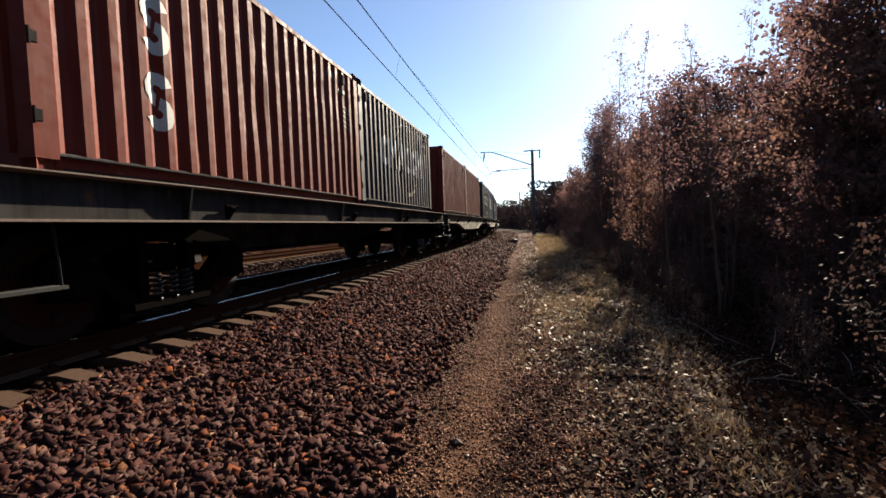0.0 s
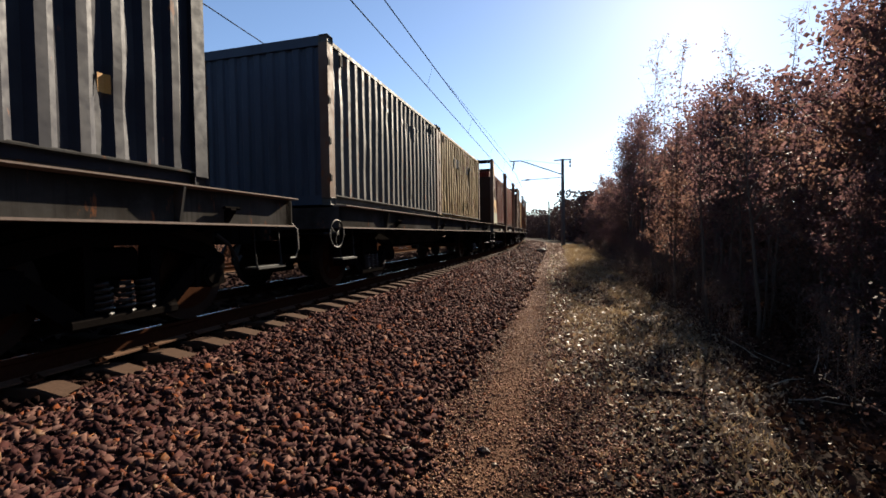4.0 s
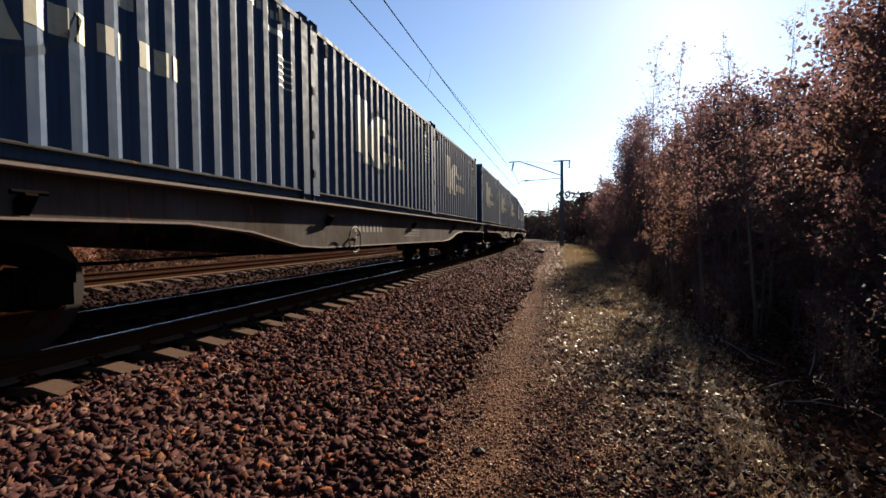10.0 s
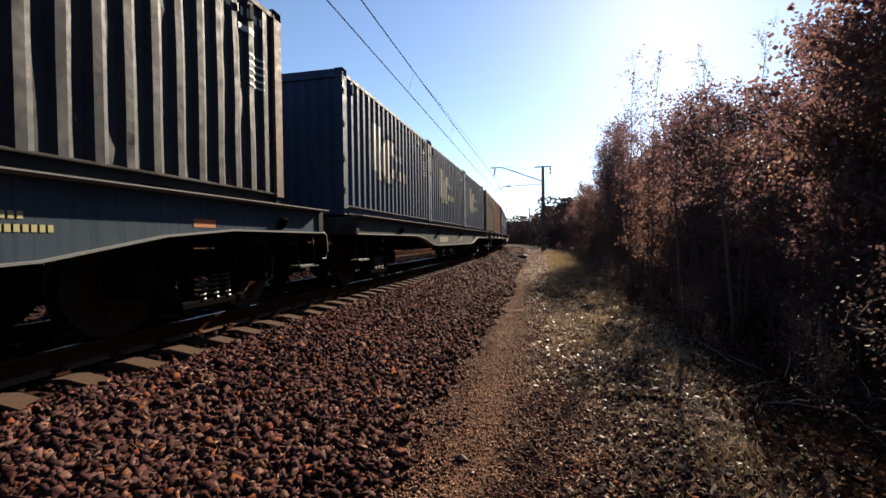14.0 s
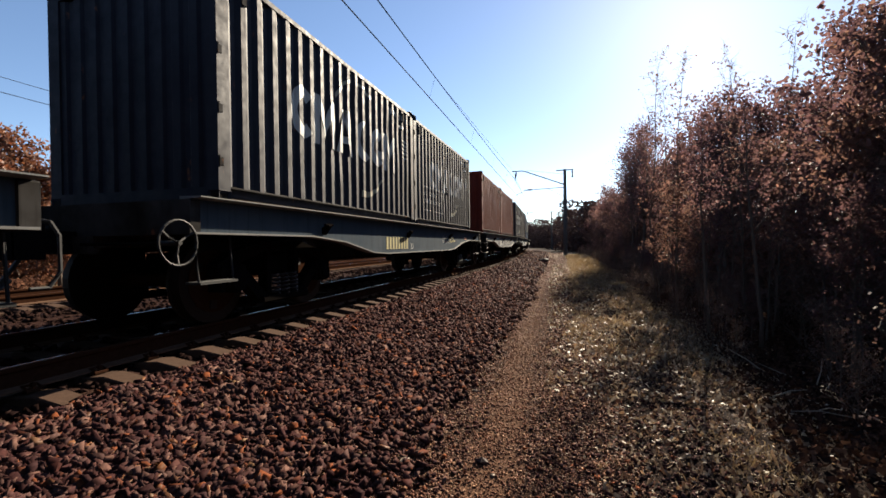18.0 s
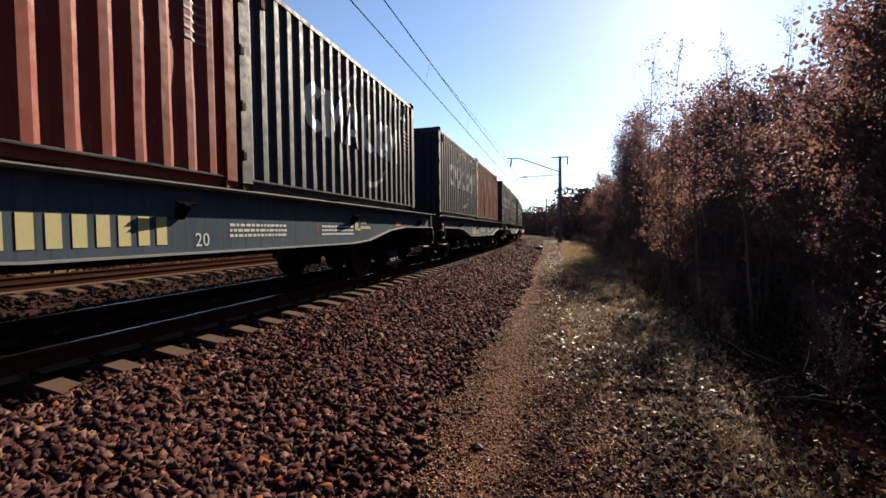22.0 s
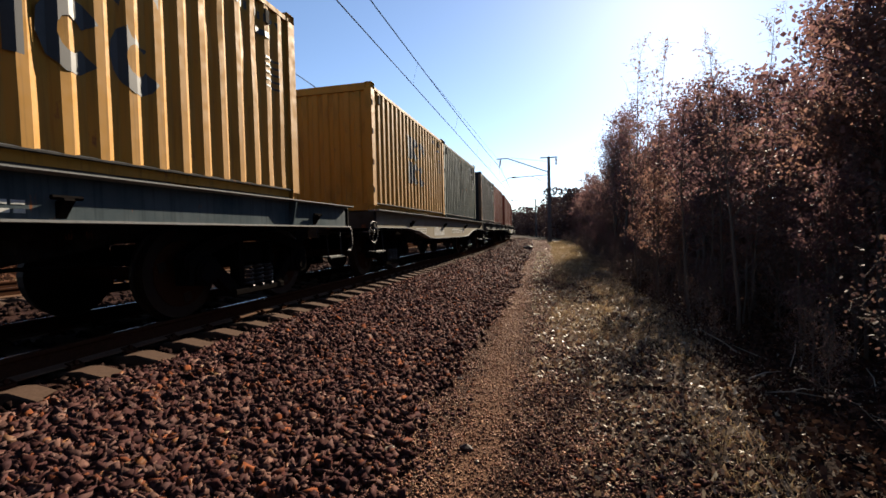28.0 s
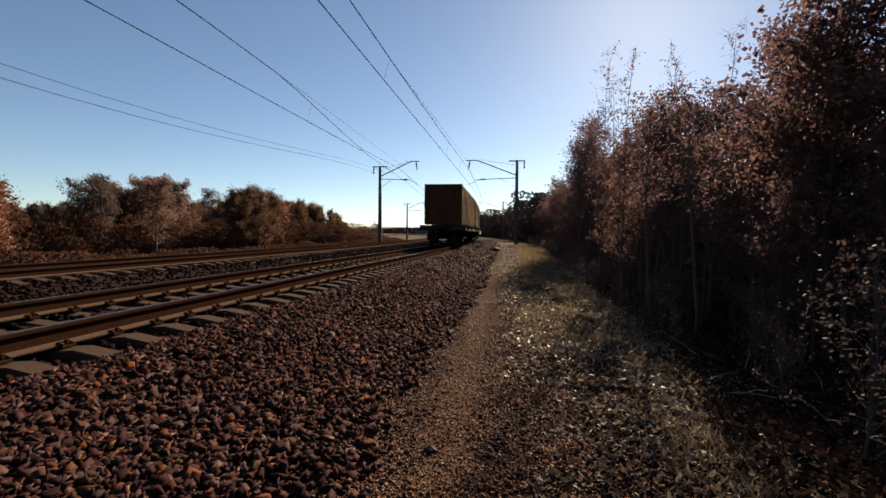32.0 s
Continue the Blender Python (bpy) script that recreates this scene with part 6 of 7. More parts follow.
# ---- trees and undergrowth ----
def grow(seed, high, limbs, spread, lean=0.0, leaf_n=4200, leaf=0.05, clump=0.35, trunk=0.10, low=0.25, droop=0.0):
    """Wood and leaf meshes of one tree: a tapered trunk, limbs, twigs, and leaves along the twigs."""
    rng = random.Random(seed)
    wood = Shape()
    spots = []
    pts, p = [], Vector((0, 0, -0.15))
    n = 8
    for i in range(n + 1):
        pts.append(tuple(p))
        p = p + Vector((lean * high / n + rng.uniform(-0.05, 0.05) * high / n * 2, rng.uniform(-0.05, 0.05) * high / n * 2, high / n))
    wood.tube(pts, [trunk * (1 - 0.85 * i / n) for i in range(n + 1)], 7)
    for i in range(limbs):
        f = low + (1 - low) * (i + rng.random()) / limbs
        k = min(n - 1, int(f * n))
        start = Vector(pts[k]).lerp(Vector(pts[k + 1]), f * n - k)
        a = rng.uniform(0, 2 * math.pi)
        reach = spread * (1.15 - 0.75 * f) * rng.uniform(0.6, 1.2)
        rise = rng.uniform(0.35, 1.0) * reach + 0.2
        mid = start + Vector((math.cos(a), math.sin(a), 0.0)) * reach * 0.5 + Vector((0, 0, rise * 0.6))
        tip = start + Vector((math.cos(a + 0.3), math.sin(a + 0.3), 0.0)) * reach + Vector((0, 0, rise - droop * reach))
        r = trunk * 0.42 * (1 - 0.7 * f)
        wood.tube([tuple(start), tuple(mid), tuple(tip)], [r, r * 0.6, r * 0.2], 5)
        for j in range(6):
            g = 0.25 + 0.75 * (j + rng.random()) / 6
            b0 = start.lerp(mid, g * 2) if g < 0.5 else mid.lerp(tip, g * 2 - 1)
            d = Vector((rng.gauss(0, 1), rng.gauss(0, 1), rng.gauss(0.45, 0.6))).normalized()
            ln = rng.uniform(0.25, 0.75) * (0.35 + 0.3 * spread)
            b1 = b0 + d * ln * 0.5 + Vector((rng.gauss(0, 0.05), rng.gauss(0, 0.05), 0.04))
            b2 = b0 + d * ln
            wood.tube([tuple(b0), tuple(b1), tuple(b2)], [r * 0.28 + 0.003, r * 0.16 + 0.002, 0.0015], 3, caps=False)
            spots.append((b0, b2))
    g = np.random.default_rng(seed)
    pick = g.integers(0, len(spots), leaf_n)
    a = np.array([tuple(s[0]) for s in spots])[pick]
    b = np.array([tuple(s[1]) for s in spots])[pick]
    c = a + (b - a) * g.uniform(0.1, 1.15, (leaf_n, 1)) + g.normal(0, clump * 0.32, (leaf_n, 3))
    turn = any_turn(leaf_n, g)
    size = leaf * g.uniform(0.5, 1.25, (leaf_n, 1))
    return wood, c, turn[:, :, 0] * size, turn[:, :, 1] * size * 0.62


def tree_proto(name, label, category, seed, leaf_mat, **k):
    wood, c, u, v = grow(seed, **k)
    root = tagged(new(name), label, category)
    root["tall"] = float(np.quantile(c[:, 2], 0.99))
    part("trunk", wood, MAT["bark"], root, "dark bark trunk with bare limbs", smooth=True)
    part("crown", quads("crown", c, u, v, MAT[leaf_mat]), None, root, "sparse dry autumn leaves")
    return root


def plant(protos, places, group):
    used = set()
    for i, (x, y, size, which, turn) in enumerate(places):
        m = pose(x, y, ground_height(x, y) - 0.03, 0, 0, turn) @ Matrix.Scale(size, 4)
        p = protos[which % len(protos)]
        if which % len(protos) in used:
            ob = copy_thing(p, m)
        else:
            used.add(which % len(protos))
            ob = p
            ob.matrix_basis = m
        ob["group"] = group


OAKS = [tree_proto("tree", "young oak in dry brown autumn leaf beside the path", "tree", 11 + i, ("leaf_brown", "leaf_brown", "leaf_olive", "leaf_brown")[i],
                   high=6.2, limbs=30, spread=1.7, leaf_n=(3300, 3300, 4300, 4300)[i], leaf=0.041, clump=0.34, trunk=0.075, low=0.25) for i in range(4)]
THIN_OAKS = [tree_proto("tree", "tall thin-leaved young oak at the edge of the wood", "tree", 91 + i, "leaf_brown",
                        high=6.4, limbs=30, spread=1.5, leaf_n=2200, leaf=0.032, clump=0.34, trunk=0.065, low=0.35) for i in range(2)]
SHRUBS = [tree_proto("shrub", "dense leafless-stemmed shrub with brown leaves", "shrub", 31 + i, "leaf_shrub",
                     high=2.6, limbs=24, spread=1.15, leaf_n=620, leaf=0.026, clump=0.40, trunk=0.030, low=0.03) for i in range(3)]
SAPLINGS = [tree_proto("sapling", "thin bare sapling with few leaves", "tree", 51 + i, "leaf_olive",
                       high=7.0, limbs=24, spread=0.60, leaf_n=230, leaf=0.028, clump=0.12, trunk=0.025, low=0.35) for i in range(2)]
STEMS = [tree_proto("tree", "slender dark-stemmed young tree with a small thin crown", "tree", 131 + i, "leaf_brown",
                    high=6.6, limbs=16, spread=1.1, leaf_n=900, leaf=0.030, clump=0.26, trunk=0.058, low=0.45) for i in range(2)]
FIELD_TREES = [tree_proto("tree", label, "tree", 71 + i, mat, high=5.2, limbs=34, spread=1.55, leaf_n=n, leaf=0.050, clump=0.42, trunk=0.10, low=0.10)
               for i, (mat, n, label) in enumerate((("leaf_orange", 8000, "orange-leaved autumn tree behind the second track"), ("leaf_field", 8000, "russet autumn tree behind the second track"),
                                                    ("leaf_olive", 7000, "olive-brown tree behind the second track"), ("leaf_grey", 4600, "grey half-bare tree behind the second track")))]


SKYLINE = [(-3, 3.4), (0, 4.4), (3.5, 6.4), (6.1, 9.1), (6.9, 11.6), (9.3, 14.2), (11.7, 15.7), (20.5, 15.9), (25.3, 16.6), (26.4, 19.5), (27.6, 22.8), (30, 25), (35, 28), (50, 31)]


def crown_top(x, y, half=0.3):
    """How high above the ground a crown may rise at (x, y), half a crown's width to the side as well."""
    d = math.hypot(x, y)
    x -= half
    return 1.54 + d * math.tan(radians(float(np.interp(math.degrees(math.atan2(x, y)), *zip(*SKYLINE))))) - ground_height(x, y)


def right_wood():
    rng = random.Random(5)
    oaks, shrubs = [], []
    for y in np.arange(6.5, 80, 2.1):
        for row in range(4):
            x = 3.4 + row * 1.8 + rng.uniform(-0.5, 0.5) - 0.0007 * max(0, y - 20) ** 2
            yy = y + rng.uniform(-0.8, 0.8)
            which = rng.choice((0, 1)) if row == 0 else rng.choice((2, 3))
            top = crown_top(x, yy)
            size = min(1.15, top / OAKS[which]["tall"], (x - 0.5) / 0.5 / OAKS[which]["tall"]) * rng.uniform(0.86, 1.0) * (0.66 if row == 0 and yy < 27 else 1.0)
            oaks.append((x, yy, size, which, rng.uniform(0, 360)))
    for y in np.arange(3.6, 52, 0.95):
        for row in range(3):
            edge = 1.85 + 0.75 * (1 - smooth(5.0, 8.0, y)) + 0.25 * smooth(14, 24, y)
            x = edge + row * 1.1 + rng.uniform(-0.35, 0.35) - 0.0007 * max(0, y - 20) ** 2
            yy = y + rng.uniform(-0.4, 0.4)
            which = rng.randrange(3)
            shrubs.append((x, yy, rng.uniform(0.36, 0.55) * (1 + 0.42 * row), which, rng.uniform(0, 360)))
    thin = [(3.3, 25.0), (3.6, 27.0), (3.9, 30.0), (4.3, 28.0), (4.7, 33.0), (3.4, 22.5), (5.2, 36.0), (4.9, 30.0), (5.4, 33.0)]
    plant(THIN_OAKS, [(x, y, crown_top(x, y) / THIN_OAKS[i % 2]["tall"], i, 67 * i) for i, (x, y) in enumerate(thin)], "trees of the wood beside the path")
    oaks += [(x, y, crown_top(x, y, 0.0) / OAKS[2 + i % 2]["tall"], 2 + i % 2, 50 * i) for i, (x, y) in enumerate(((4.9, 8.1), (5.5, 8.6), (5.7, 7.4), (6.4, 8.2), (6.2, 6.6), (5.2, 9.3)))]
    oaks.append((2.25, 10.4, 0.53, 2, 30))
    stems = [(2.35, 8.6), (2.9, 8.0), (3.3, 8.9), (2.7, 10.2), (3.9, 8.3), (4.5, 7.8), (3.6, 6.9), (4.2, 6.2), (2.3, 12.8), (4.9, 8.8), (5.0, 6.6), (3.0, 11.8)]
    plant(STEMS, [(x, y, crown_top(x, y) / STEMS[i % 2]["tall"], i, 77 * i) for i, (x, y) in enumerate(stems)], "trees of the wood beside the path")
    plant(OAKS, oaks, "trees of the wood beside the path")
    plant(SHRUBS, shrubs, "shrubs along the edge of the wood")
    plant(SAPLINGS, [(2.05, 11.6, 0.86, 0, 0), (2.6, 12.4, 0.92, 1, 90), (3.3, 10.8, 0.90, 0, 200), (3.75, 9.9, 0.92, 1, 30), (2.9, 14.5, 1.05, 0, 120), (4.4, 9.3, 0.90, 0, 310), (3.9, 11.5, 0.95, 1, 250)], "thin saplings at the edge of the wood")


right_wood()


# bearing and height in degrees of the tree tops beyond the second track
FIELD_LINE = [(-70, 7.5), (-58, 7.4), (-56.5, 5.5), (-55, 3.4), (-53, 2.5), (-51.4, 2.4), (-49.7, 3.0), (-48.8, 4.8), (-46.7, 5.4), (-45.3, 4.5), (-44.6, 3.8), (-43.6, 5.0), (-43, 5.7),
              (-40.6, 5.6), (-39.5, 4.8), (-38.5, 3.3), (-36.4, 3.5), (-35.2, 4.3), (-33.7, 5.0), (-30.9, 5.1), (-30, 4.0), (-27, 3.7), (-23.7, 3.3), (-21.2, 2.4), (-20, 1.0)]


def field_top(turn, d):
    """How high a tree stands at that bearing and distance to reach the line of tops."""
    return 1.8 + d * math.tan(radians(float(np.interp(turn, *zip(*FIELD_LINE)))))


def left_trees():
    rng = random.Random(8)
    places = [(-26.2, 14.0, 1.0, 0, 310), (-26.8, 52.6, 1.0, 1, 15), (-26.5, 29.4, 1.0, 2, 80), (-29.9, 28.1, 1.0, 3, 140),
              (-22.7, 15.2, 1.08, 0, 20), (-24.0, 14.3, 1.30, 0, 150), (-21.5, 15.0, 0.66, 0, 260), (-23.2, 13.0, 1.1, 0, 75)]

    def stand(turn, d, which, share):
        tall = field_top(turn, d) * share
        places.append((d * math.sin(radians(turn)), d * math.cos(radians(turn)), tall / FIELD_TREES[which]["tall"], which, rng.uniform(0, 360)))

    for i in range(150):
        turn = -64 + 42.6 * i / 149 + rng.uniform(-0.8, 0.8)
        d = 38 + 46 * (max(0.0, turn + 64) / 43) ** 1.6 + rng.uniform(-2, 10)
        kinds = (0, 0, 1) if turn < -53 else (3, 3, 2, 1) if turn < -44 else (2, 2, 1) if turn < -38 else (1, 1, 2) if turn < -30 else (0, 1, 1)
        low = min(field_top(turn + k, d) for k in (-1.6, 0, 1.6)) / field_top(turn, d)
        stand(turn, d, rng.choice(kinds), low * rng.uniform(0.80, 1.02))
    for turn, d, which in ((-48.6, 47, 3), (-46.8, 46, 3), (-45.9, 50, 2), (-43.2, 48, 2), (-42.3, 46, 2), (-41.2, 49, 3), (-40.2, 50, 2), (-37, 62, 3), (-34.4, 46, 1), (-33.2, 47, 1), (-31.8, 48, 1), (-30.6, 52, 1)):
        stand(turn, d, which, 1.0 if turn != -37 else 1.25)
    plant(FIELD_TREES, places, "trees behind the second track")


left_trees()


def far_wood(name, label, mat, spots, seed, leaf=(0.10, 0.24)):
    """A distant belt of trees as one mass of leaf clumps with an uneven top."""
    rng = np.random.default_rng(seed)
    c = []
    for x, y, h, r, n in spots:
        a, q = rng.uniform(0, 2 * np.pi, n), rng.uniform(0, 1, n) ** 0.5
        z = rng.uniform(0.02, 1, n)
        wide = r * np.sqrt(np.maximum(0.05, 1 - (z * 1.25 - 0.35) ** 2))
        c.append(np.stack([x + wide * q * np.cos(a), y + wide * q * np.sin(a), ground_height(x, y) + z * h], 1))
    c = np.concatenate(c)
    turn = any_turn(len(c), rng)
    size = rng.uniform(*leaf, (len(c), 1))
    return tagged(new(name, quads(name, c, turn[:, :, 0] * size, turn[:, :, 1] * size * 0.7, mat)), label, "wood", kind="stuff")


rng_ = random.Random(3)
far_wood("distant_wood", "dark wood far along the bend of the track", MAT["leaf_far"],
         [(line(s)[0] + 9 + rng_.uniform(-1, 8), line(s)[1], rng_.uniform(6.5, 9.0), 2.6, 600) for s in np.arange(72, 200, 1.8)], 4)
far_wood("undergrowth", "dark tangle of brush filling the wood behind its edge", MAT["leaf_dark"],
         [(7.5 + 1.7 * r + rng_.uniform(-0.6, 0.6) - 0.0007 * max(0, y - 20) ** 2, y + rng_.uniform(-0.6, 0.6), rng_.uniform(1.6, 2.6) + 0.4 * r, 1.3, 150) for y in np.arange(2, 62, 1.5) for r in range(3)], 12)
far_wood("wood_behind", "brown wood going on behind the standpoint on the far side of the line", MAT["leaf_far"],
         [(x + rng_.uniform(-1.5, 1.5), y + rng_.uniform(-1, 1), rng_.uniform(6, 8.5), 2.6, 420) for y in np.arange(-70, -1, 3.0) for x in (-21, -25)], 15)
# out of view, added to keep sky light off the train and ground
far_wood("wood_behind", "unseen dense wood added beside and behind the standpoint to block sky light", MAT["leaf_far"],
         [(x + rng_.uniform(-0.8, 0.8), y + rng_.uniform(-1, 1), rng_.uniform(6.5, 9), 2.2, 2200) for y in np.arange(-60, -1.5, 2.4) for x in (5.0, 8.0, 11.0)], 25, (0.055, 0.13))
far_wood("distant_wood", "low brown brush and tall dead grass beyond the second track", MAT["brush"],
         [((25 + 0.25 * i + rng_.uniform(-1, 3)) * math.sin(radians(-68 + 0.33 * i)), (25 + 0.25 * i + rng_.uniform(-1, 3)) * math.cos(radians(-68 + 0.33 * i)), rng_.choice((0.5, 0.9, 1.3, 2.2, 3.0)), rng_.uniform(1.0, 2.2), 800) for i in range(155)], 6, (0.03, 0.085))
far_wood("dead_grass", "low dead grass and brush along the far edge of the second track", MAT["brush"],
         [(track_x(y) - 9.9 - rng_.uniform(0, 2.2), y + rng_.uniform(-0.5, 0.5), rng_.uniform(0.25, 0.6), 0.8, 260) for y in np.arange(3, 62, 0.75) for _ in range(2)], 26, (0.02, 0.06))
far_wood("distant_wood", "russet thicket filling the ground between the trees beyond the second track", MAT["leaf_field"],
         [((36 + 0.34 * i + rng_.uniform(-2, 5)) * math.sin(radians(-68 + 0.33 * i)), (36 + 0.34 * i + rng_.uniform(-2, 5)) * math.cos(radians(-68 + 0.33 * i)), rng_.uniform(1.6, 3.0), rng_.uniform(1.4, 2.6), 1000) for i in range(145)], 16, (0.05, 0.12))
far_wood("distant_wood", "hazy line of trees on the plain", MAT["leaf_brown"],
         [(x, 330 + rng_.uniform(-30, 30), rng_.uniform(4, 8), 9, 260) for x in np.arange(-330, 60, 9)], 9)


def hills():
    h = Shape()
    n = 60
    for i in range(n + 1):
        a = radians(-70 + 110 * i / n)
        top = 26 + 16 * noise.noise((i * 0.21, 0.4, 0)) + 7 * noise.noise((i * 0.7, 2.4, 0))
        for d, z in ((2500, -5), (2700, max(8, top)), (2950, -5)):
            h.v.append((d * math.sin(a), d * math.cos(a), z))
    for i in range(n):
        for j in range(2):
            q = i * 3 + j
            h.f.append((q, q + 3, q + 4, q + 1))
            h.k.append(0)
    tagged(new("hills_backdrop", h.mesh("hills_backdrop", MAT["hill"], True)), "low hazy blue hills on the horizon", "hills", kind="structure")


hills()


# ---- grass, leaves and sticks on the ground ----
def open_ground(x, y):
    """How far to the right the leaf-strewn turf reaches before the floor of the wood, coloured dark for shade."""
    return np.where(y < 7.2, 1.05 + 0.16 * y, 2.2)


def leaf_litter():
    rng = np.random.default_rng(21)
    n = 150000
    x = rng.uniform(0.0, 5.5, n)
    y = -3.0 + 29 * rng.uniform(0, 1, n) ** 1.5
    chance = rng.uniform(0, 1, n)
    patch = np.array([noise.noise((a * 1.1, b * 0.7, 2.0)) + 0.7 * noise.noise((a * 4.0, b * 3.0, 5.0)) for a, b in zip(x, y)])
    ok = (x > 0.05 + 0.5 * rng.uniform(0, 1, n) ** 2) & (chance < 0.12 + 0.88 / (1 + np.exp(-9 * (patch - 0.02))))
    ok &= np.random.default_rng(2).uniform(0, 1, n) > np.clip((-0.4 - y) / 2.6, 0, 1)
    ok &= rng.uniform(0, 1, n) > 0.93 * np.clip((x - open_ground(x, y)) / 0.5, 0, 1)
    x, y = x[ok], y[ok]
    z = np.array([ground_height(a, b) for a, b in zip(x, y)]) + rng.uniform(0.006, 0.03, len(x))
    t = any_turn(len(x), rng, True)
    tilt = rng.normal(0, 0.8, (len(x), 2))
    u, v = t[:, :, 0].copy(), t[:, :, 1].copy()
    u[:, 2], v[:, 2] = tilt[:, 0], tilt[:, 1]
    s = rng.uniform(0.006, 0.019, (len(x), 1)) * (1 + 0.03 * np.maximum(0, y[:, None]))
    tagged(new("fallen_leaves", quads("fallen_leaves", np.stack([x, y, z], 1), u * s, v * s * 0.42, MAT["litter"])), "dry brown leaves lying under the trees", "leaves", kind="stuff")


def bright_litter():
    """Large curled leaves that catch the light on the turf between the path and the wood."""
    rng = np.random.default_rng(29)
    n = 17000
    y = 4.6 + 24 * rng.uniform(0, 1, n) ** 1.25
    x = np.array([path_x(b) for b in y]) + rng.uniform(0.35, 3.4, n)
    ok = (x < open_ground(x, y) + 0.1 * rng.normal(0, 1, n)) & (rng.uniform(0, 1, n) < 0.25 + 0.75 * (np.array([noise.noise((a * 1.6, b * 1.0, 3.0)) for a, b in zip(x, y)]) > -0.05))
    x, y = x[ok], y[ok]
    z = np.array([ground_height(a, b) for a, b in zip(x, y)]) + rng.uniform(0.010, 0.04, len(x))
    t = any_turn(len(x), rng, True)
    u, v = t[:, :, 0].copy(), t[:, :, 1].copy()
    u[:, 2], v[:, 2] = rng.normal(0, 0.7, len(x)), rng.normal(0, 0.7, len(x))
    s = rng.uniform(0.012, 0.028, (len(x), 1)) * (1 + 0.012 * y[:, None])
    tagged(new("fallen_leaves", quads("fallen_leaves", np.stack([x, y, z], 1), u * s, v * s * 0.45, MAT["litter"])), "pale curled leaves strewn over the turf beside the path", "leaves", kind="stuff")


# dark-coloured leaves beyond the open turf stand for the wood's shade
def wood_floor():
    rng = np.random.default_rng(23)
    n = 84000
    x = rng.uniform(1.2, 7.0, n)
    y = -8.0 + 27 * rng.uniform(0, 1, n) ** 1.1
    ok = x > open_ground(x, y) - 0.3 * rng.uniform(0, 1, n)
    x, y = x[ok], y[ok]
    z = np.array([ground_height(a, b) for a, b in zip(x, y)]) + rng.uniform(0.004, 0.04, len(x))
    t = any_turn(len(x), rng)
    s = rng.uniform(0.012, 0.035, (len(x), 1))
    tagged(new("fallen_leaves", quads("fallen_leaves", np.stack([x, y, z], 1), t[:, :, 0] * s, t[:, :, 1] * s * 0.6, MAT["litter_dark"])), "leaves on the floor of the wood, coloured dark for its shade", "leaves", kind="stuff")


def dry_grass():
    rng = np.random.default_rng(22)
    tufts = 3200
    x = rng.uniform(0.1, 2.1, tufts)
    y = 1.7 + 44 * rng.uniform(0, 1, tufts) ** 1.5
    ok = np.array([noise.noise((a * 0.8, b * 0.5, 8.0)) + 0.35 * smooth(7, 11, b) > 0.0 for a, b in zip(x, y)])
    x, y = x[ok], y[ok]
    ok = x < open_ground(x, y) - 0.1
    x, y = x[ok], y[ok]
    x = x - 0.0009 * np.maximum(0, y - 20) ** 2 * 0.6
    c, u, v = [], [], []
    for a, b in zip(x, y):
        k = 16 if b > 22 else 9
        h = rng.uniform(0.008, 0.022, k) * (1 + 0.09 * b)
        ang = rng.uniform(0, 2 * np.pi, k)
        lean = rng.normal(0, 0.7, (k, 2)) * h[:, None]
        px = a + rng.normal(0, 0.05, k)
        py = b + rng.normal(0, 0.05, k)
        z = ground_height(a, b)
        c.append(np.stack([px + lean[:, 0], py + lean[:, 1], z + h], 1))
        v.append(np.stack([lean[:, 0], lean[:, 1], h], 1))
        u.append(np.stack([np.cos(ang), np.sin(ang), 0 * ang], 1) * 0.0022 * (1 + 0.06 * b))
    c, u, v = np.concatenate(c), np.concatenate(u), np.concatenate(v)
    tagged(new("dry_grass", quads("dry_grass", c, u, v, MAT["grass"])), "short dry yellow-green grass beside the path", "grass", kind="stuff")


leaf_litter()
bright_litter()
wood_floor()
dry_grass()


def stick(x0, y0, x1, y1, z1):
    s = tagged(new("fallen_stick", Shape().tube([(x0, y0, ground_height(x0, y0)), ((x0 + x1) / 2 + 0.02, (y0 + y1) / 2, ground_height(x0, y0) + z1 * 0.6),
               (x1, y1, ground_height(x1, y1) + z1)], [0.008, 0.006, 0.003], 5).mesh("fallen_stick", MAT["stick"])), "thin dry stick lying in the undergrowth", "stick", "fallen sticks")
    return s


rs = random.Random(14)
for _ in range(16):
    a, b, q = rs.uniform(1.7, 3.6), rs.uniform(4.2, 7.0), rs.uniform(0, 6.3)
    stick(a, b, a + 0.5 * math.cos(q), b + 0.5 * math.sin(q), rs.uniform(0.03, 0.3))


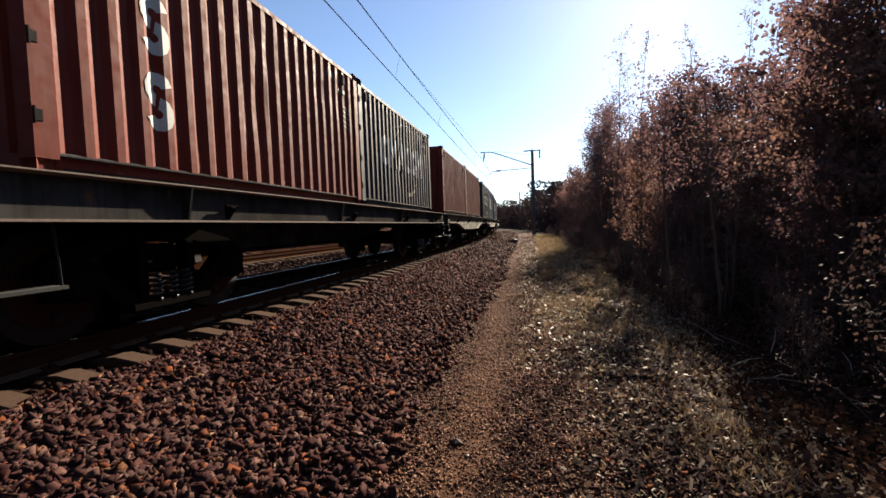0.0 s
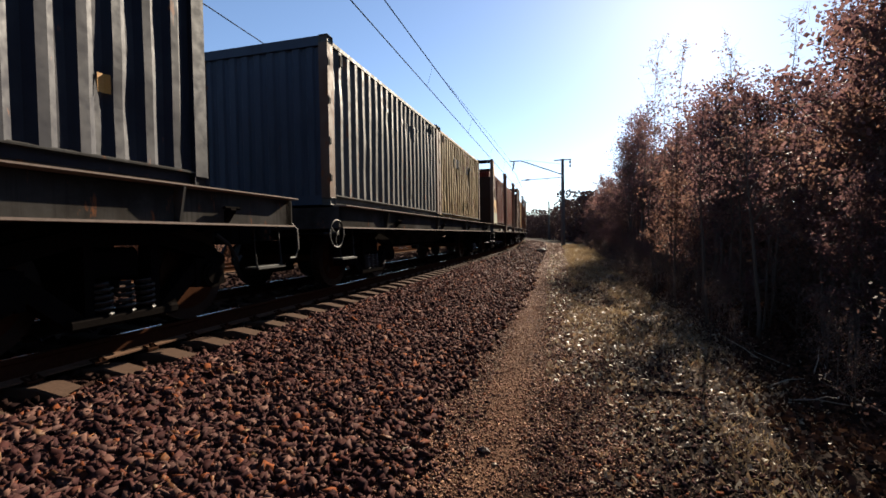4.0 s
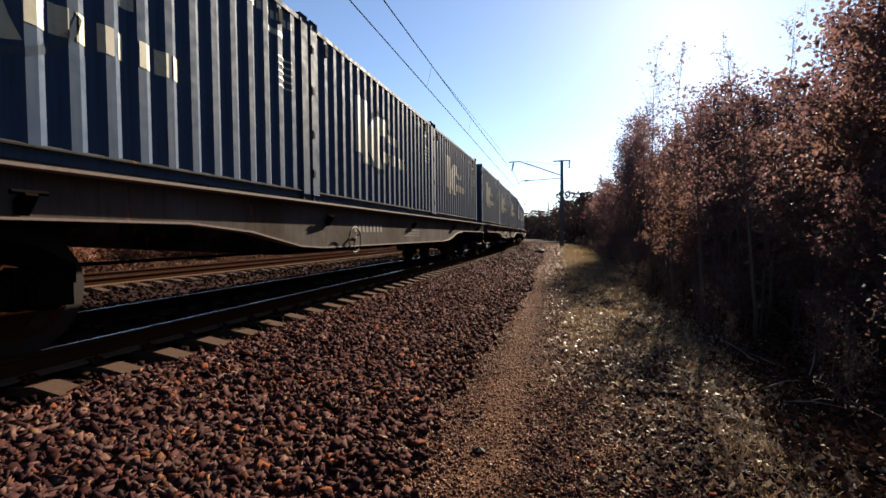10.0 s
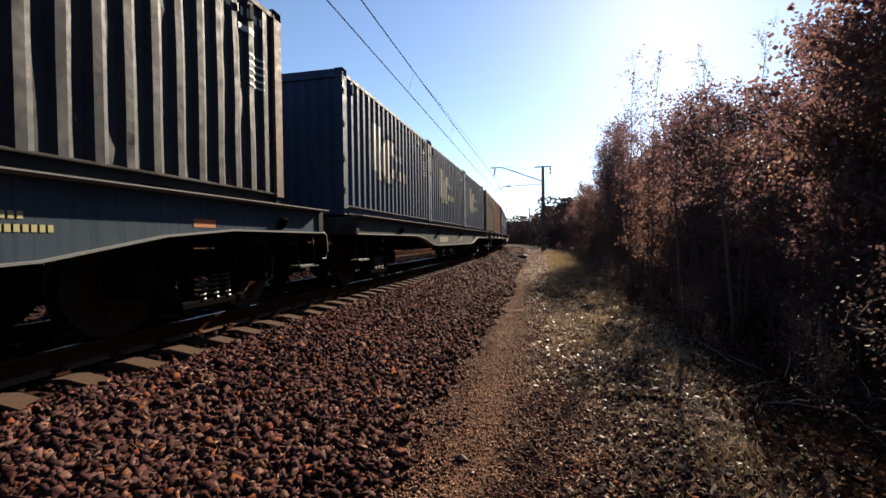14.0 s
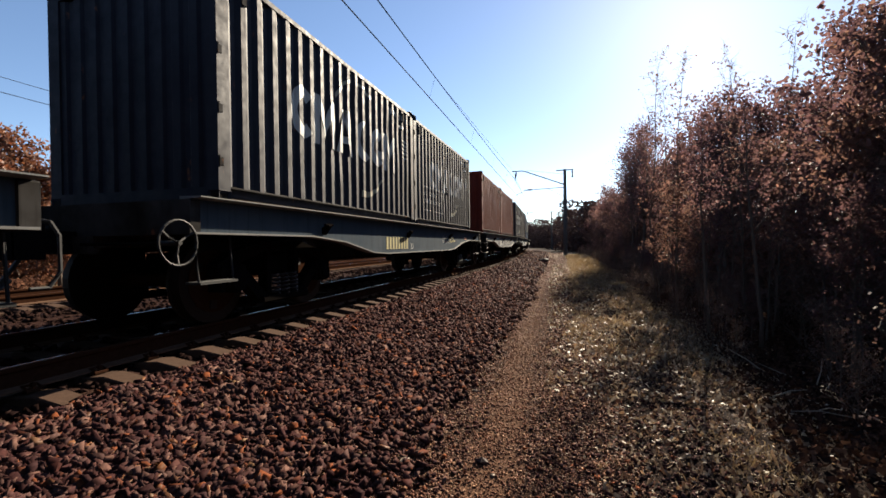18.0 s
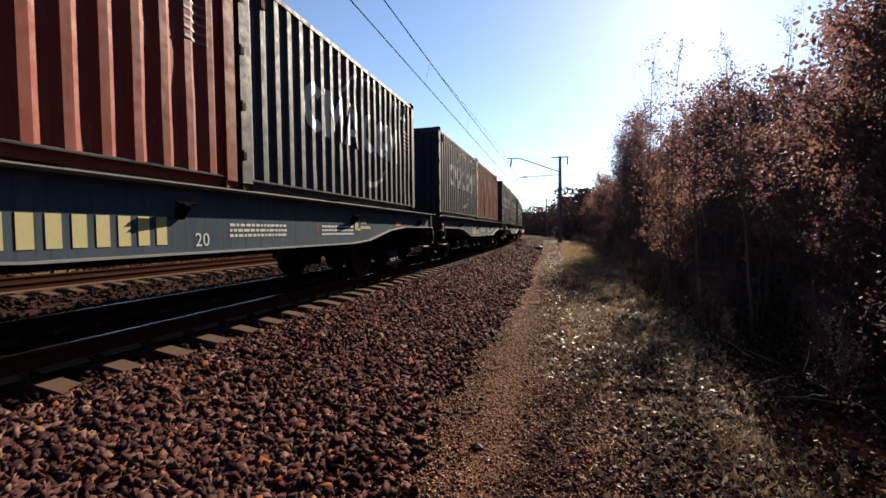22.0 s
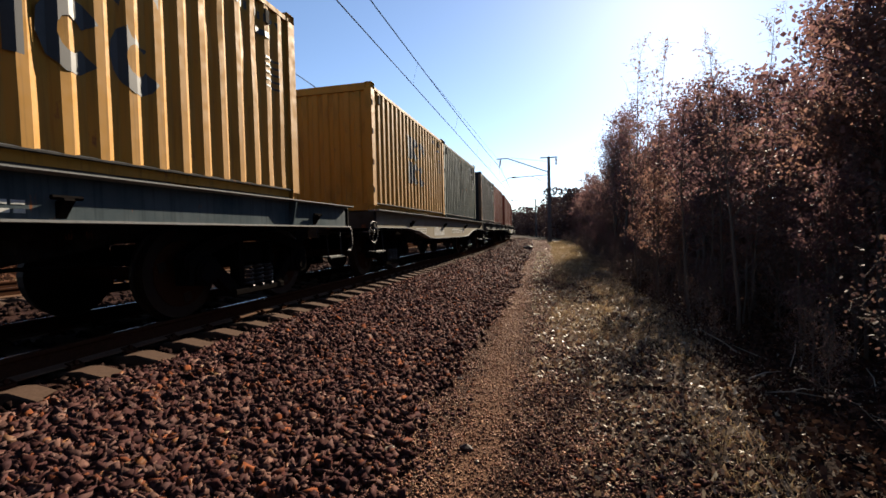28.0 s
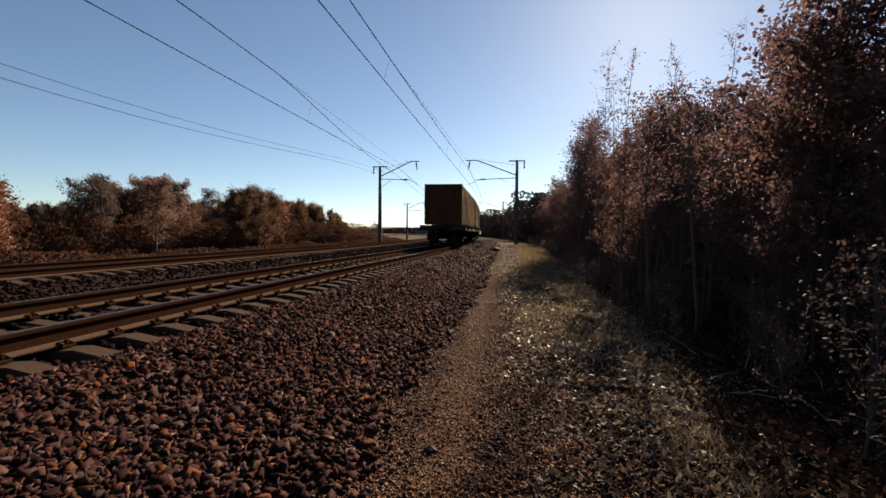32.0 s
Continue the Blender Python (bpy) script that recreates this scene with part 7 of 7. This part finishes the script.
DARK, PALE = ("stone_dark", "dark brown stone lying on the trodden path"), ("stone_pale", "pale buff stone at the edge of the ballast")
STONES = [(-0.60, 3.10, 0.055, *DARK), (-1.13, 2.95, 0.05, *PALE), (-0.50, 2.95, 0.022, *PALE), (-2.55, 2.05, 0.05, *PALE), (-2.0, 2.4, 0.045, "stone_rust", "rust-orange stone among the ballast"),
          (-1.75, 2.2, 0.05, "stone_rust", "rust-orange stone among the ballast"), (-2.9, 3.0, 0.045, *PALE), (-1.5, 2.6, 0.045, *PALE), (-0.95, 4.6, 0.04, *DARK)]


def loose_stone(x, y, size, colour, label, seed):
    rng = random.Random(seed)
    bm = bmesh.new()
    bmesh.ops.create_icosphere(bm, subdivisions=1, radius=size)
    for v in bm.verts:
        v.co *= rng.uniform(0.72, 1.15)
        v.co.z *= 0.55
    me = bpy.data.meshes.new("loose_stone")
    bm.to_mesh(me)
    bm.free()
    me.materials.append(MAT[colour])
    ob = tagged(new("loose_stone", me), label, "stone", "loose stones by the path")
    ob.matrix_basis = pose(x, y, ground_height(x, y) + size * 0.25, 0, 0, rng.uniform(0, 360))


STONES.append((-1.55, 31.0, 0.42, "stone_dark", "low dark heap of soil and stones beside the far path"))
for i, (x, y, size, colour, label) in enumerate(STONES):
    loose_stone(x, y, size, colour, label, 40 + i)


# ---- what moves: wagons, containers, wheels ----
def motions():
    for thing, middle, length, y, z in MOVING:
        rows = []
        for t in range(33):
            rows.append((float(t), wagon_pose(travelled(t) + middle, length) @ pose(0, y, z)))
        walk(thing, rows)
    where = {thing: middle for thing, middle, _, _, _ in MOVING}
    for wheel, wagon, off, dy in WHEELSETS:
        times = [i / 30 for i in range(0, 961) if -9 < travelled(i / 30) + where[wagon] + off < 30]
        if not times:
            walk(wheel, [(0.0, pose(0, dy, WHEEL_R)), (32.0, pose(0, dy, WHEEL_R))])
            continue
        turn = lambda t: -math.degrees(travelled(t) / WHEEL_R)
        rows = [(t, pose(0, dy, WHEEL_R, turn(t))) for t in times]
        if times[0] > 0:
            rows.insert(0, (0.0, rows[0][1]))
        if times[-1] < 32:
            rows.append((32.0, rows[-1][1]))
        walk(wheel, rows)


motions()
